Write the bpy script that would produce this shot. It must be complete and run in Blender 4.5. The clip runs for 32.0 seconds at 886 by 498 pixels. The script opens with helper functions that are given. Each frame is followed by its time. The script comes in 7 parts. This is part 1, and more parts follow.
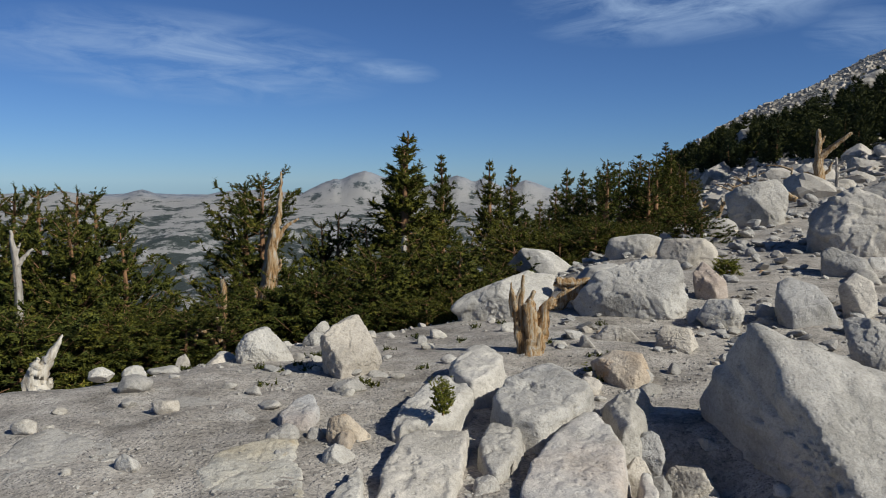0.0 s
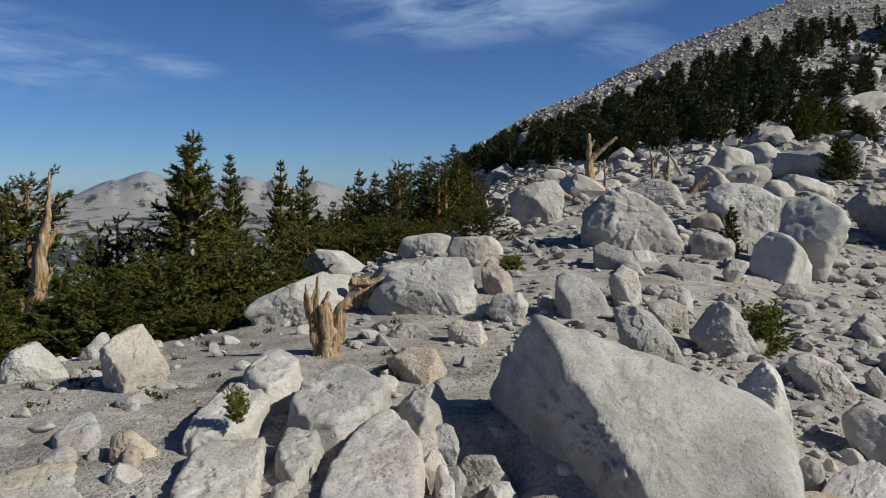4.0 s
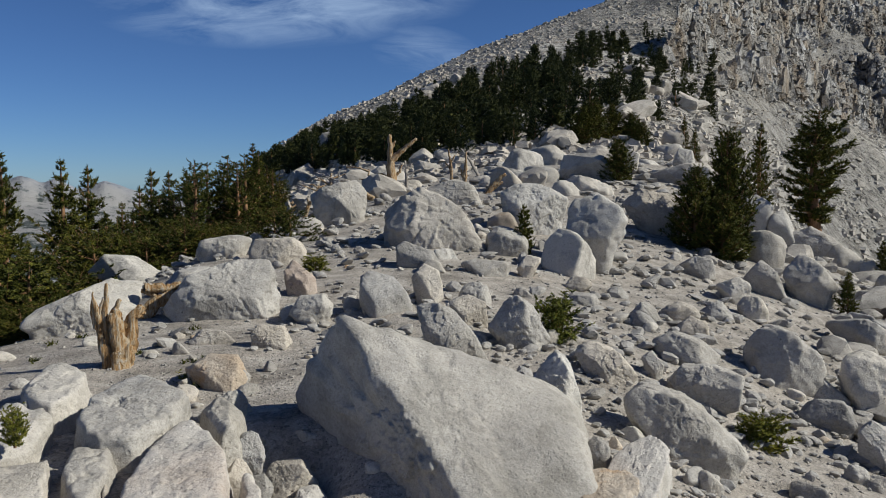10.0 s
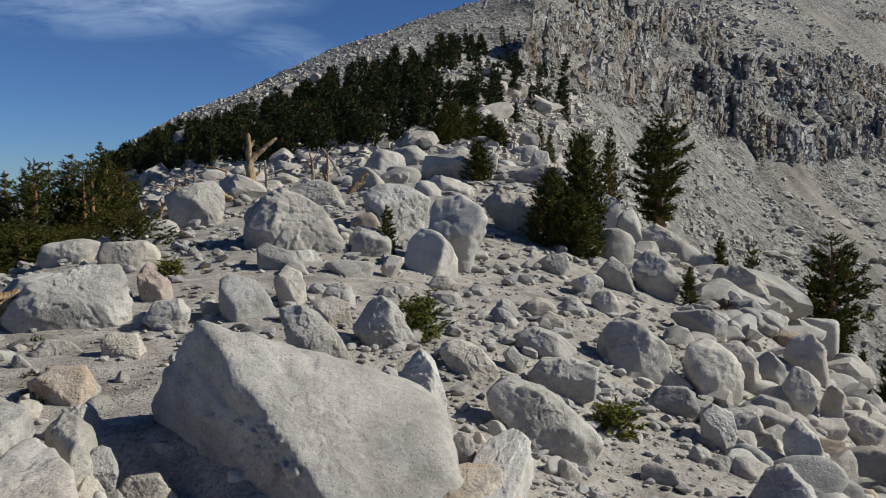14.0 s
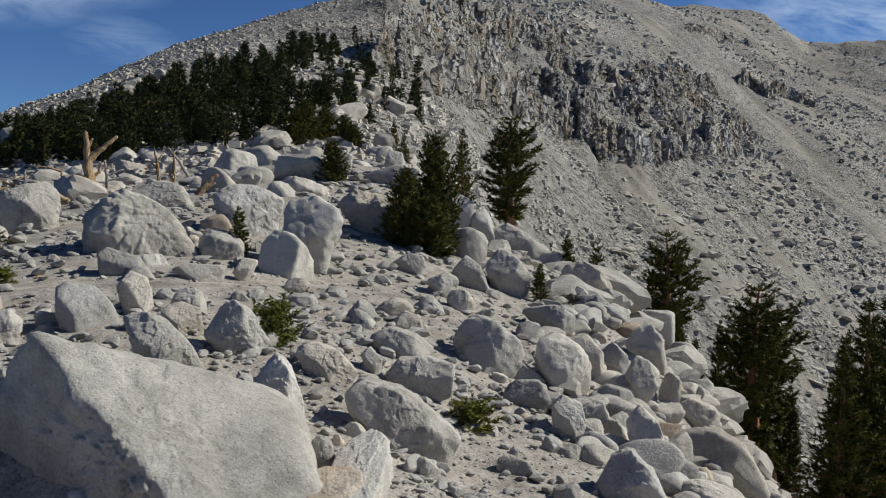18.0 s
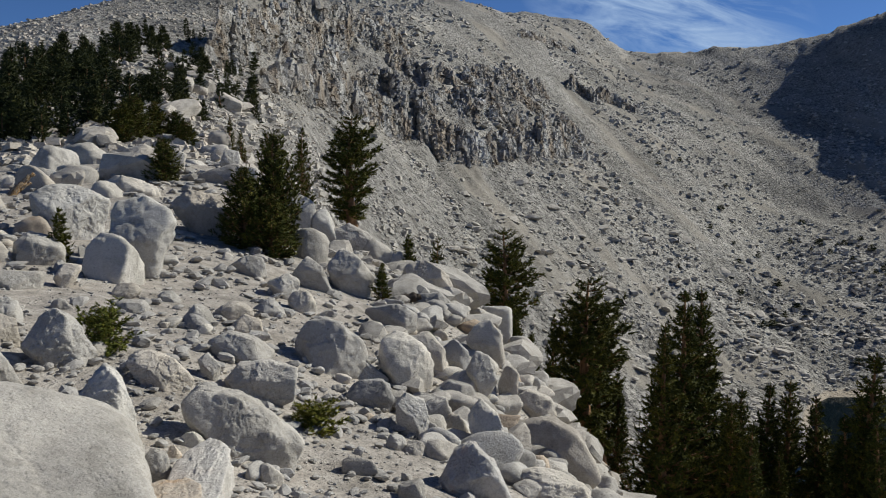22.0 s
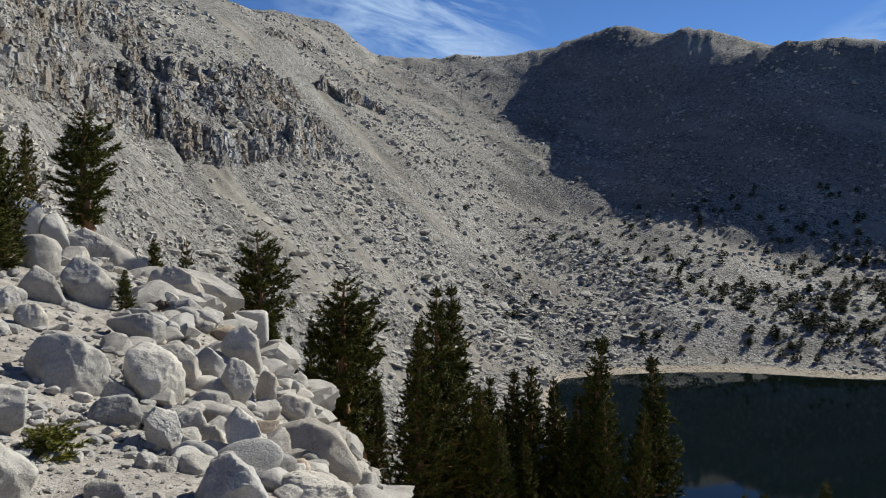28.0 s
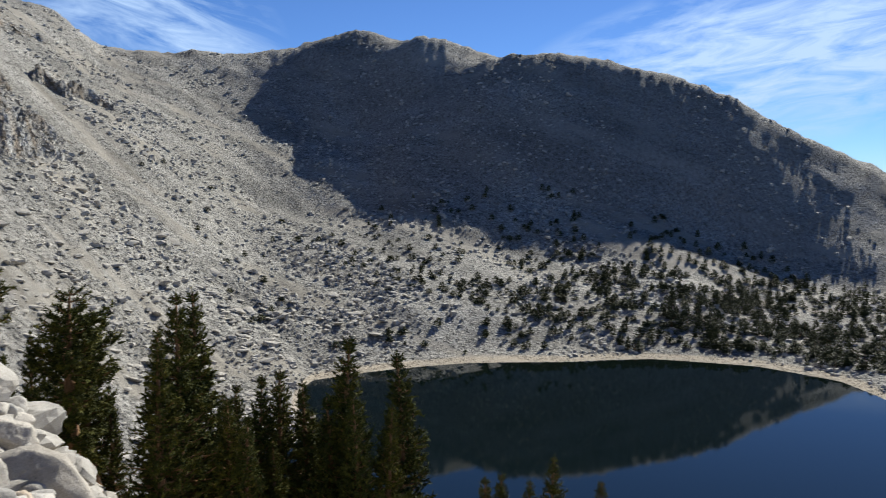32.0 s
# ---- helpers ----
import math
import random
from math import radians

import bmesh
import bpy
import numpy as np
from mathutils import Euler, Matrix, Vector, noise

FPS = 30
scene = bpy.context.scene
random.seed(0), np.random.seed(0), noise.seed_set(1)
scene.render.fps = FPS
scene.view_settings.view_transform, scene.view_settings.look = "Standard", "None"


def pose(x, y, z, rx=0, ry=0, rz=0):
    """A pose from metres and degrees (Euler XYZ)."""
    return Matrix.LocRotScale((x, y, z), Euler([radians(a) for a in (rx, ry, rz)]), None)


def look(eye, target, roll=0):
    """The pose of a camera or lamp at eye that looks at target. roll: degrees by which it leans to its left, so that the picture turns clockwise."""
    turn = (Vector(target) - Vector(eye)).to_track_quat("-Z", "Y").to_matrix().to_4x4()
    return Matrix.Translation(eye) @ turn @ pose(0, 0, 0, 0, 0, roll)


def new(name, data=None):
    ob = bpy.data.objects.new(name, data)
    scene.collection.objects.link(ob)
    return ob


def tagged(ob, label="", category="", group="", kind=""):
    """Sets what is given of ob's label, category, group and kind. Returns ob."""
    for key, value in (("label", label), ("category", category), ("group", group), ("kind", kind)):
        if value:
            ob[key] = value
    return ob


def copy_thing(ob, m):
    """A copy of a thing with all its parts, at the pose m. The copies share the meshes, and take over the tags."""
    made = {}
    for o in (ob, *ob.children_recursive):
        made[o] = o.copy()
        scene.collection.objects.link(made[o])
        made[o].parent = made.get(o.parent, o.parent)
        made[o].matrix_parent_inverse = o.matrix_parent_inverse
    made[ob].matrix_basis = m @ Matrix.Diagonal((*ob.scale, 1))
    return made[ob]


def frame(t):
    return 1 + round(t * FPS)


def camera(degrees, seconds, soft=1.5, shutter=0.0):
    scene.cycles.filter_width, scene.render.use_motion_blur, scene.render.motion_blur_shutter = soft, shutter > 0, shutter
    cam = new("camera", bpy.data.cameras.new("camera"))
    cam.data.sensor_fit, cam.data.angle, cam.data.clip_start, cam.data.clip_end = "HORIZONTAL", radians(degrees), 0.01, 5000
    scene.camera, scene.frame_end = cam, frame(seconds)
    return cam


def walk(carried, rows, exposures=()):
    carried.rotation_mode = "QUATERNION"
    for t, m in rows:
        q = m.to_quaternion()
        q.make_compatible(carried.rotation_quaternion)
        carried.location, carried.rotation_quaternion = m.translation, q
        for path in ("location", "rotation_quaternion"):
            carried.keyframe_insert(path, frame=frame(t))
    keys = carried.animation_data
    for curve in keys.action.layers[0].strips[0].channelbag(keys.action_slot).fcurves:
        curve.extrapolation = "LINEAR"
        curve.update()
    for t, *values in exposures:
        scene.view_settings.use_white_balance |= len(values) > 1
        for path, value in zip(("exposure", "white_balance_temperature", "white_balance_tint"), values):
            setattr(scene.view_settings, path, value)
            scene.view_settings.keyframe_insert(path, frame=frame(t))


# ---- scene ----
# Mountain pass above a small lake; a slow pan from one standpoint.
EYE = (0.0, 0.0, 1.65)
cam = camera(57.7, 32.0, 1.0, 0.4)


def turn(yaw, pitch, roll):
    """Camera at EYE, heading yaw degrees clockwise from +y."""
    return pose(*EYE, 90 + pitch, 0, -yaw) @ pose(0, 0, 0, 0, 0, roll)


walk(cam, [
    (0, turn(-0.00, -4.87, 0.07)),
    (0.5, turn(1.88, -4.88, 0.10)),
    (1, turn(4.78, -4.86, 0.06)),
    (1.5, turn(6.94, -4.85, 0.04)),
    (2, turn(9.08, -4.85, 0.02)),
    (2.5, turn(10.43, -4.84, 0.04)),
    (3, turn(12.36, -4.83, 0.06)),
    (3.5, turn(13.50, -4.82, 0.03)),
    (5.5, turn(18.48, -4.81, 0.02)),
    (6, turn(19.41, -4.81, 0.03)),
    (6.5, turn(20.86, -4.83, -0.02)),
    (7, turn(23.02, -4.81, 0.03)),
    (7.5, turn(23.53, -4.80, 0.01)),
    (8, turn(24.71, -4.79, 0.06)),
    (8.5, turn(25.99, -4.79, 0.05)),
    (9, turn(26.81, -4.79, 0.02)),
    (9.5, turn(27.55, -4.79, 0.01)),
    (10, turn(28.61, -4.79, 0.02)),
    (10.5, turn(29.30, -4.80, 0.04)),
    (11, turn(30.67, -4.79, 0.01)),
    (11.5, turn(31.94, -4.77, 0.04)),
    (12, turn(33.85, -4.77, 0.01)),
    (12.5, turn(34.61, -4.79, 0.04)),
    (13, turn(35.82, -4.78, 0.01)),
    (13.5, turn(36.68, -4.77, -0.01)),
    (14, turn(38.35, -4.77, -0.02)),
    (14.5, turn(39.19, -4.76, -0.01)),
    (16.5, turn(43.78, -4.75, -0.01)),
    (17, turn(44.67, -4.75, -0.03)),
    (17.5, turn(46.80, -4.75, -0.05)),
    (18, turn(48.61, -4.74, -0.07)),
    (18.5, turn(50.17, -4.74, -0.08)),
    (19, turn(51.46, -4.75, -0.05)),
    (19.5, turn(52.29, -4.75, -0.04)),
    (20, turn(53.47, -4.76, -0.05)),
    (20.5, turn(55.08, -4.76, -0.02)),
    (21, turn(56.26, -4.75, -0.07)),
    (21.5, turn(57.52, -4.74, -0.01)),
    (22, turn(59.89, -4.75, -0.00)),
    (22.5, turn(61.29, -4.75, -0.10)),
    (23, turn(63.01, -4.72, 0.01)),
    (23.5, turn(66.60, -4.73, -0.04)),
    (24, turn(68.10, -4.72, -0.06)),
    (24.5, turn(69.08, -4.72, -0.01)),
    (25, turn(70.61, -4.70, 0.00)),
    (25.5, turn(72.83, -4.71, -0.00)),
    (27.5, turn(75.81, -4.70, -0.05)),
    (28, turn(77.25, -4.70, -0.07)),
    (28.5, turn(79.35, -4.69, -0.05)),
    (29, turn(81.37, -4.67, -0.04)),
    (29.5, turn(83.13, -4.66, 0.01)),
    (30, turn(84.93, -4.65, -0.01)),
    (30.5, turn(86.95, -4.64, 0.02)),
    (31, turn(87.30, -4.65, 0.06)),
    (31.5, turn(90.82, -4.63, 0.08)),
    (32, turn(95.28, -4.60, 0.08)),
], [(0, 0.0), (19, 0.0), (25, 0.12), (28, 0.25), (30, 0.35), (32, 0.6)])

LAKE_Z, EYE_Z = -73.0, 1.65           # levels of the lake and the eye

# ---------------------------------------------------------------- light
SUN_AZ, SUN_EL = 125.0, 36.0          # clockwise from +y, above the horizon
world = bpy.data.worlds.new("sky")
scene.world = world
world.use_nodes = True
wn, wl = world.node_tree.nodes, world.node_tree.links
wn.clear()
w_out = wn.new("ShaderNodeOutputWorld")
w_bg = wn.new("ShaderNodeBackground")
w_sky = wn.new("ShaderNodeTexSky")
w_sky.sky_type = "NISHITA"
w_sky.sun_disc = False
w_sky.sun_elevation, w_sky.sun_rotation = radians(SUN_EL), radians(SUN_AZ)
w_sky.altitude, w_sky.air_density, w_sky.dust_density, w_sky.ozone_density = 3000, 1.0, 0.5, 4.0
w_bg.inputs["Strength"].default_value = 0.054


def wmath(op, a, b=None, clamp=False):
    n = wn.new("ShaderNodeMath")
    n.operation, n.use_clamp = op, clamp
    for i, v in enumerate((a, b)):
        if v is None:
            continue
        if isinstance(v, (int, float)):
            n.inputs[i].default_value = v
        else:
            wl.new(v, n.inputs[i])
    return n.outputs[0]


def cloud_bank(az, el, half_w, half_h, slope, seed, strength):
    """A soft patch of streaky cirrus round one direction of the sky."""
    tc = wn.new("ShaderNodeTexCoord")
    mp = wn.new("ShaderNodeMapping")
    mp.vector_type = "TEXTURE"
    mp.inputs["Rotation"].default_value = (radians(el), 0, -radians(az))
    wl.new(tc.outputs["Generated"], mp.inputs["Vector"])
    tilt = wn.new("ShaderNodeMapping")
    tilt.inputs["Rotation"].default_value = (0, radians(slope), 0)
    wl.new(mp.outputs[0], tilt.inputs["Vector"])
    sep = wn.new("ShaderNodeSeparateXYZ")
    wl.new(tilt.outputs[0], sep.inputs[0])
    gx = wmath("POWER", wmath("ABSOLUTE", wmath("DIVIDE", sep.outputs[0], math.tan(radians(half_w)))), 2.0)
    gz = wmath("POWER", wmath("ABSOLUTE", wmath("DIVIDE", sep.outputs[2], math.tan(radians(half_h)))), 2.0)
    mask = wmath("SUBTRACT", 1.0, wmath("ADD", gx, gz), True)
    front = wmath("GREATER_THAN", sep.outputs[1], 0.0)
    st = wn.new("ShaderNodeMapping")
    st.inputs["Scale"].default_value = (6.0, 1.0, 26.0)
    st.inputs["Location"].default_value = (seed * 3.1, seed * 1.7, seed)
    wl.new(tilt.outputs[0], st.inputs["Vector"])
    nz = wn.new("ShaderNodeTexNoise")
    nz.inputs["Scale"].default_value = 1.6
    nz.inputs["Detail"].default_value = 7
    nz.inputs["Roughness"].default_value = 0.62
    nz.inputs["Distortion"].default_value = 0.6
    wl.new(st.outputs[0], nz.inputs["Vector"])
    dens = wmath("MULTIPLY", wmath("SUBTRACT", nz.outputs["Fac"], 0.36, True), 3.0)
    return wmath("MULTIPLY", wmath("MULTIPLY", wmath("MULTIPLY", dens, mask), front), strength, True)


clouds = [cloud_bank(-17, 8.2, 14, 3.2, -3, 1.3, 0.6), cloud_bank(18, 12.6, 13, 3.6, 4, 4.2, 0.8),
          cloud_bank(-3.5, 7.6, 3.5, 0.9, -4, 7.9, 0.55), cloud_bank(27.5, 8.9, 4.0, 1.9, -8, 3.3, 0.5),
          cloud_bank(75, 11.5, 10, 5.0, -18, 5.5, 1.2), cloud_bank(117, 8.0, 18, 6.0, 8, 8.8, 1.6)]
cloud_sum = clouds[0]
for c in clouds[1:]:
    cloud_sum = wmath("MAXIMUM", cloud_sum, c)
w_mix = wn.new("ShaderNodeMixRGB")
w_mix.inputs["Color2"].default_value = (9.5, 9.6, 10.0, 1)
wl.new(cloud_sum, w_mix.inputs["Fac"])
wl.new(w_sky.outputs[0], w_mix.inputs["Color1"])
w_tint = wn.new("ShaderNodeMixRGB")      # deep blue of high mountain air
w_tint.blend_type = "MULTIPLY"
w_tint.inputs["Fac"].default_value = 1.0
w_tint.inputs["Color2"].default_value = (0.70, 0.96, 1.32, 1)
wl.new(w_mix.outputs[0], w_tint.inputs["Color1"])
wl.new(w_tint.outputs[0], w_bg.inputs["Color"])
wl.new(w_bg.outputs[0], w_out.inputs["Surface"])

sun = new("sun", bpy.data.lights.new("sun", "SUN"))
sun.data.energy, sun.data.angle, sun.data.color = 4.85, radians(0.55), (0.99, 0.978, 0.895)
sa, se = radians(SUN_AZ), radians(SUN_EL)
SUN_DIR = Vector((math.sin(sa) * math.cos(se), math.cos(sa) * math.cos(se), math.sin(se)))
sun.matrix_world = look(SUN_DIR * 50, (0, 0, 0))


# ---------------------------------------------------------------- materials
def shader(name, rough=0.9, spec=0.25):
    m = bpy.data.materials.new(name)
    m.use_nodes = True
    b = m.node_tree.nodes["Principled BSDF"]
    b.inputs["Roughness"].default_value = rough
    b.inputs["Specular IOR Level"].default_value = spec
    return m, m.node_tree.nodes, m.node_tree.links, b


def noise_node(nodes, links, vec, scale, detail=4, rough=0.6):
    n = nodes.new("ShaderNodeTexNoise")
    n.inputs["Scale"].default_value = scale
    n.inputs["Detail"].default_value = detail
    n.inputs["Roughness"].default_value = rough
    links.new(vec, n.inputs["Vector"])
    return n.outputs["Fac"]


def ramp(nodes, links, fac, stops):
    r = nodes.new("ShaderNodeValToRGB")
    e = r.color_ramp.elements
    while len(e) < len(stops):
        e.new(0.5)
    for i, (p, c) in enumerate(stops):
        e[i].position = p
        e[i].color = (*c, 1) if len(c) == 3 else c
    links.new(fac, r.inputs["Fac"])
    return r.outputs["Color"]


def mix(nodes, links, fac, a, b, mode="MIX"):
    n = nodes.new("ShaderNodeMixRGB")
    n.blend_type = mode
    for sock, v in ((n.inputs["Fac"], fac), (n.inputs["Color1"], a), (n.inputs["Color2"], b)):
        if isinstance(v, (int, float)):
            sock.default_value = v
        elif isinstance(v, tuple):
            sock.default_value = (*v, 1)
        else:
            links.new(v, sock)
    return n.outputs["Color"]


def bump(nodes, links, height, strength, dist, base=None):
    b = nodes.new("ShaderNodeBump")
    b.inputs["Strength"].default_value = strength
    b.inputs["Distance"].default_value = dist
    links.new(height, b.inputs["Height"])
    if base is not None:
        links.new(base, b.inputs["Normal"])
    return b.outputs["Normal"]


def position(nodes):
    return nodes.new("ShaderNodeNewGeometry").outputs["Position"]


def granite(name, base, dark, light, stain=(0.42, 0.24, 0.09), stain_at=0.70):
    base, dark, light = [tuple(1.2 * c for c in q) for q in (base, dark, light)]
    m, n, l, b = shader(name, 0.92, 0.2)
    p = position(n)
    big = noise_node(n, l, p, 0.9, 5, 0.6)
    mid = noise_node(n, l, p, 7.0, 6, 0.65)
    fine = noise_node(n, l, p, 130.0, 3, 0.7)
    col = ramp(n, l, big, [(0.30, dark), (0.52, base), (0.72, light)])
    col = mix(n, l, 0.32, col, ramp(n, l, mid, [(0.32, (0.62, 0.60, 0.57)), (0.5, (1, 1, 1)), (0.7, (1.12, 1.1, 1.06))]), "MULTIPLY")
    col = mix(n, l, 0.4, col, ramp(n, l, fine, [(0.34, (0.5, 0.49, 0.48)), (0.46, (1, 1, 1)), (0.62, (1.12, 1.12, 1.12))]), "MULTIPLY")
    st = noise_node(n, l, p, 1.7, 5, 0.7)
    col = mix(n, l, ramp(n, l, st, [(stain_at, (0, 0, 0)), (stain_at + 0.12, (0.7, 0.7, 0.7))]), col, stain)
    # dark lichen specks
    v = n.new("ShaderNodeTexVoronoi")
    v.inputs["Scale"].default_value = 14
    l.new(p, v.inputs["Vector"])
    sp = mix(n, l, 1.0, ramp(n, l, v.outputs["Distance"], [(0.10, (1, 1, 1)), (0.22, (0, 0, 0))]), ramp(n, l, mid, [(0.54, (0, 0, 0)), (0.66, (0.8, 0.8, 0.8))]), "MULTIPLY")
    col = mix(n, l, sp, col, (0.09, 0.09, 0.085))
    crust = noise_node(n, l, p, 2.6, 8, 0.72)
    col = mix(n, l, 0.5, col, ramp(n, l, crust, [(0.50, (1, 1, 1)), (0.58, (0.70, 0.70, 0.68)), (0.70, (0.50, 0.50, 0.48))]), "MULTIPLY")
    oi = n.new("ShaderNodeObjectInfo")
    col = mix(n, l, 1.0, col, ramp(n, l, oi.outputs["Random"], [(0.0, (0.76, 0.76, 0.77)), (0.3, (0.94, 0.91, 0.87)), (0.6, (1.0, 0.99, 0.98)), (0.85, (1.0, 0.93, 0.85)), (1.0, (1.08, 1.06, 1.02))]), "MULTIPLY")
    # speckle
    speck = noise_node(n, l, p, 42.0, 4, 0.75)
    col = mix(n, l, 0.38, col, ramp(n, l, speck, [(0.36, (0.55, 0.54, 0.53)), (0.5, (1, 1, 1)), (0.64, (1.22, 1.21, 1.2))]), "MULTIPLY")
    pits = n.new("ShaderNodeTexVoronoi")
    pits.inputs["Scale"].default_value = 26
    l.new(p, pits.inputs["Vector"])
    hole = ramp(n, l, pits.outputs["Distance"], [(0.10, (0, 0, 0)), (0.34, (1, 1, 1))])
    col = mix(n, l, ramp(n, l, mid, [(0.52, (0, 0, 0)), (0.62, (0.45, 0.45, 0.45))]), col, ramp(n, l, pits.outputs["Distance"], [(0.10, (0.35, 0.34, 0.33)), (0.30, (1, 1, 1))]), "MULTIPLY")
    l.new(col, b.inputs["Base Color"])
    nrm = bump(n, l, mid, 0.35, 0.045)
    nrm = bump(n, l, hole, 0.3, 0.015, nrm)
    nrm = bump(n, l, crust, 0.3, 0.10, nrm)
    nrm = bump(n, l, speck, 0.55, 0.012, nrm)
    nrm = bump(n, l, fine, 0.45, 0.006, nrm)
    l.new(nrm, b.inputs["Normal"])
    return m


M_ROCK = granite("weathered_granite", (0.37, 0.352, 0.32), (0.265, 0.251, 0.228), (0.45, 0.43, 0.393))
M_ROCK_PALE = granite("pale_granite", (0.43, 0.41, 0.373), (0.335, 0.318, 0.288), (0.49, 0.47, 0.432), stain_at=0.75)
M_ROCK_ORANGE = granite("stained_granite", (0.40, 0.35, 0.29), (0.33, 0.25, 0.17), (0.46, 0.42, 0.37), (0.46, 0.24, 0.07), 0.56)

M_SCREE = granite("scree_granite", (0.40, 0.38, 0.345), (0.27, 0.255, 0.23), (0.49, 0.468, 0.43), stain_at=0.82)
M_ROCK_OCHRE = granite("ochre_streaked_granite", (0.44, 0.42, 0.37), (0.39, 0.33, 0.22), (0.50, 0.48, 0.44), (0.48, 0.31, 0.10), 0.60)
M_ROCK_PINK = granite("pink_flushed_granite", (0.44, 0.425, 0.40), (0.37, 0.32, 0.28), (0.50, 0.485, 0.46), (0.52, 0.33, 0.22), 0.60)
M_ROCK_SPOT = granite("lichen_spotted_granite", (0.50, 0.43, 0.37), (0.42, 0.33, 0.26), (0.56, 0.50, 0.44), (0.07, 0.07, 0.07), 0.55)


def ground_material():
    m, n, l, b = shader("gravel_and_talus", 0.95, 0.15)
    p = position(n)
    fine = noise_node(n, l, p, 60.0, 4, 0.75)
    mid = noise_node(n, l, p, 3.0, 6, 0.65)
    soil = noise_node(n, l, p, 0.9, 6, 0.7)
    col = ramp(n, l, mid, [(0.3, (0.175, 0.158, 0.137)), (0.5, (0.268, 0.245, 0.216)), (0.7, (0.36, 0.333, 0.297))])
    col = mix(n, l, 0.7, col, ramp(n, l, soil, [(0.36, (0.55, 0.53, 0.50)), (0.46, (1, 1, 1)), (0.66, (1.12, 1.1, 1.08))]), "MULTIPLY")
    pebble = n.new("ShaderNodeTexVoronoi")
    pebble.inputs["Scale"].default_value = 34
    pebble.inputs["Detail"].default_value = 1.5
    l.new(p, pebble.inputs["Vector"])
    col = mix(n, l, 0.8, col, ramp(n, l, pebble.outputs["Color"], [(0.15, (0.48, 0.47, 0.46)), (0.5, (1, 1, 1)), (0.85, (1.45, 1.43, 1.40))]), "MULTIPLY")
    col = mix(n, l, 0.6, col, ramp(n, l, fine, [(0.33, (0.5, 0.49, 0.47)), (0.5, (1, 1, 1)), (0.66, (1.3, 1.28, 1.25))]), "MULTIPLY")
    # far slopes: fans of fine scree between fields of coarse blocks
    v = n.new("ShaderNodeTexVoronoi")
    v.inputs["Scale"].default_value = 0.5
    v.inputs["Detail"].default_value = 2.0
    l.new(p, v.inputs["Vector"])
    fall = n.new("ShaderNodeMapping")
    fall.vector_type = "TEXTURE"
    fall.inputs["Rotation"].default_value = (0, 0, radians(59))
    fall.inputs["Scale"].default_value = (3.4, 1, 2)
    l.new(p, fall.inputs["Vector"])
    wide = noise_node(n, l, fall.outputs[0], 0.034, 6, 0.6)
    field = noise_node(n, l, fall.outputs[0], 0.030, 8, 0.66)
    coarse = ramp(n, l, field, [(0.40, (0, 0, 0)), (0.47, (1, 1, 1))])
    far_col = ramp(n, l, wide, [(0.34, (0.145, 0.137, 0.123)), (0.5, (0.215, 0.203, 0.182)), (0.68, (0.29, 0.274, 0.246))])
    grit = noise_node(n, l, p, 0.8, 6, 0.75)
    smooth_col = mix(n, l, 0.5, mix(n, l, 1.0, far_col, (1.25, 1.20, 1.12), "MULTIPLY"), ramp(n, l, grit, [(0.38, (0.62, 0.62, 0.62)), (0.5, (1, 1, 1)), (0.62, (1.2, 1.2, 1.19))]), "MULTIPLY")
    block_col = mix(n, l, 0.85, far_col, ramp(n, l, v.outputs["Color"], [(0.15, (0.22, 0.22, 0.23)), (0.5, (0.80, 0.80, 0.80)), (0.9, (1.6, 1.6, 1.58))]), "MULTIPLY")
    block_col = mix(n, l, 0.8, block_col, ramp(n, l, grit, [(0.38, (0.22, 0.22, 0.23)), (0.5, (0.86, 0.86, 0.86)), (0.62, (1.4, 1.4, 1.39))]), "MULTIPLY")
    far_col = mix(n, l, coarse, smooth_col, block_col)
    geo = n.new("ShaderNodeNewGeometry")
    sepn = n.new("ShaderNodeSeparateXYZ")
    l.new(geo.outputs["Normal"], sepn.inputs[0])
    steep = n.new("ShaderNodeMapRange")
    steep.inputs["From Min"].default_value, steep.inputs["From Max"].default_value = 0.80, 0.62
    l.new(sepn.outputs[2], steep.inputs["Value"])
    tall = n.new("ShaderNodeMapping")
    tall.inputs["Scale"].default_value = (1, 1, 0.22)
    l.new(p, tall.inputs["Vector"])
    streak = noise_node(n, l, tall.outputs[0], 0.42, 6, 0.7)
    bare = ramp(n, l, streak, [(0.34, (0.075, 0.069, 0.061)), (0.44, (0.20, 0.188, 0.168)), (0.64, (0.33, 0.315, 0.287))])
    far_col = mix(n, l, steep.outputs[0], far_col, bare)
    ln = n.new("ShaderNodeVectorMath")
    ln.operation = "LENGTH"
    l.new(p, ln.inputs[0])
    mr = n.new("ShaderNodeMapRange")
    mr.inputs["From Min"].default_value, mr.inputs["From Max"].default_value = 30, 70
    l.new(ln.outputs["Value"], mr.inputs["Value"])
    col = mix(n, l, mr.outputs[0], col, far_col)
    # sand along the lake
    sepl = n.new("ShaderNodeSeparateXYZ")
    l.new(p, sepl.inputs[0])
    sand = n.new("ShaderNodeMapRange")
    sand.inputs["From Min"].default_value, sand.inputs["From Max"].default_value = LAKE_Z + 1.1, LAKE_Z + 0.7
    l.new(sepl.outputs[2], sand.inputs["Value"])
    col = mix(n, l, sand.outputs[0], col, ramp(n, l, grit, [(0.35, (0.30, 0.25, 0.185)), (0.65, (0.44, 0.38, 0.30))]))
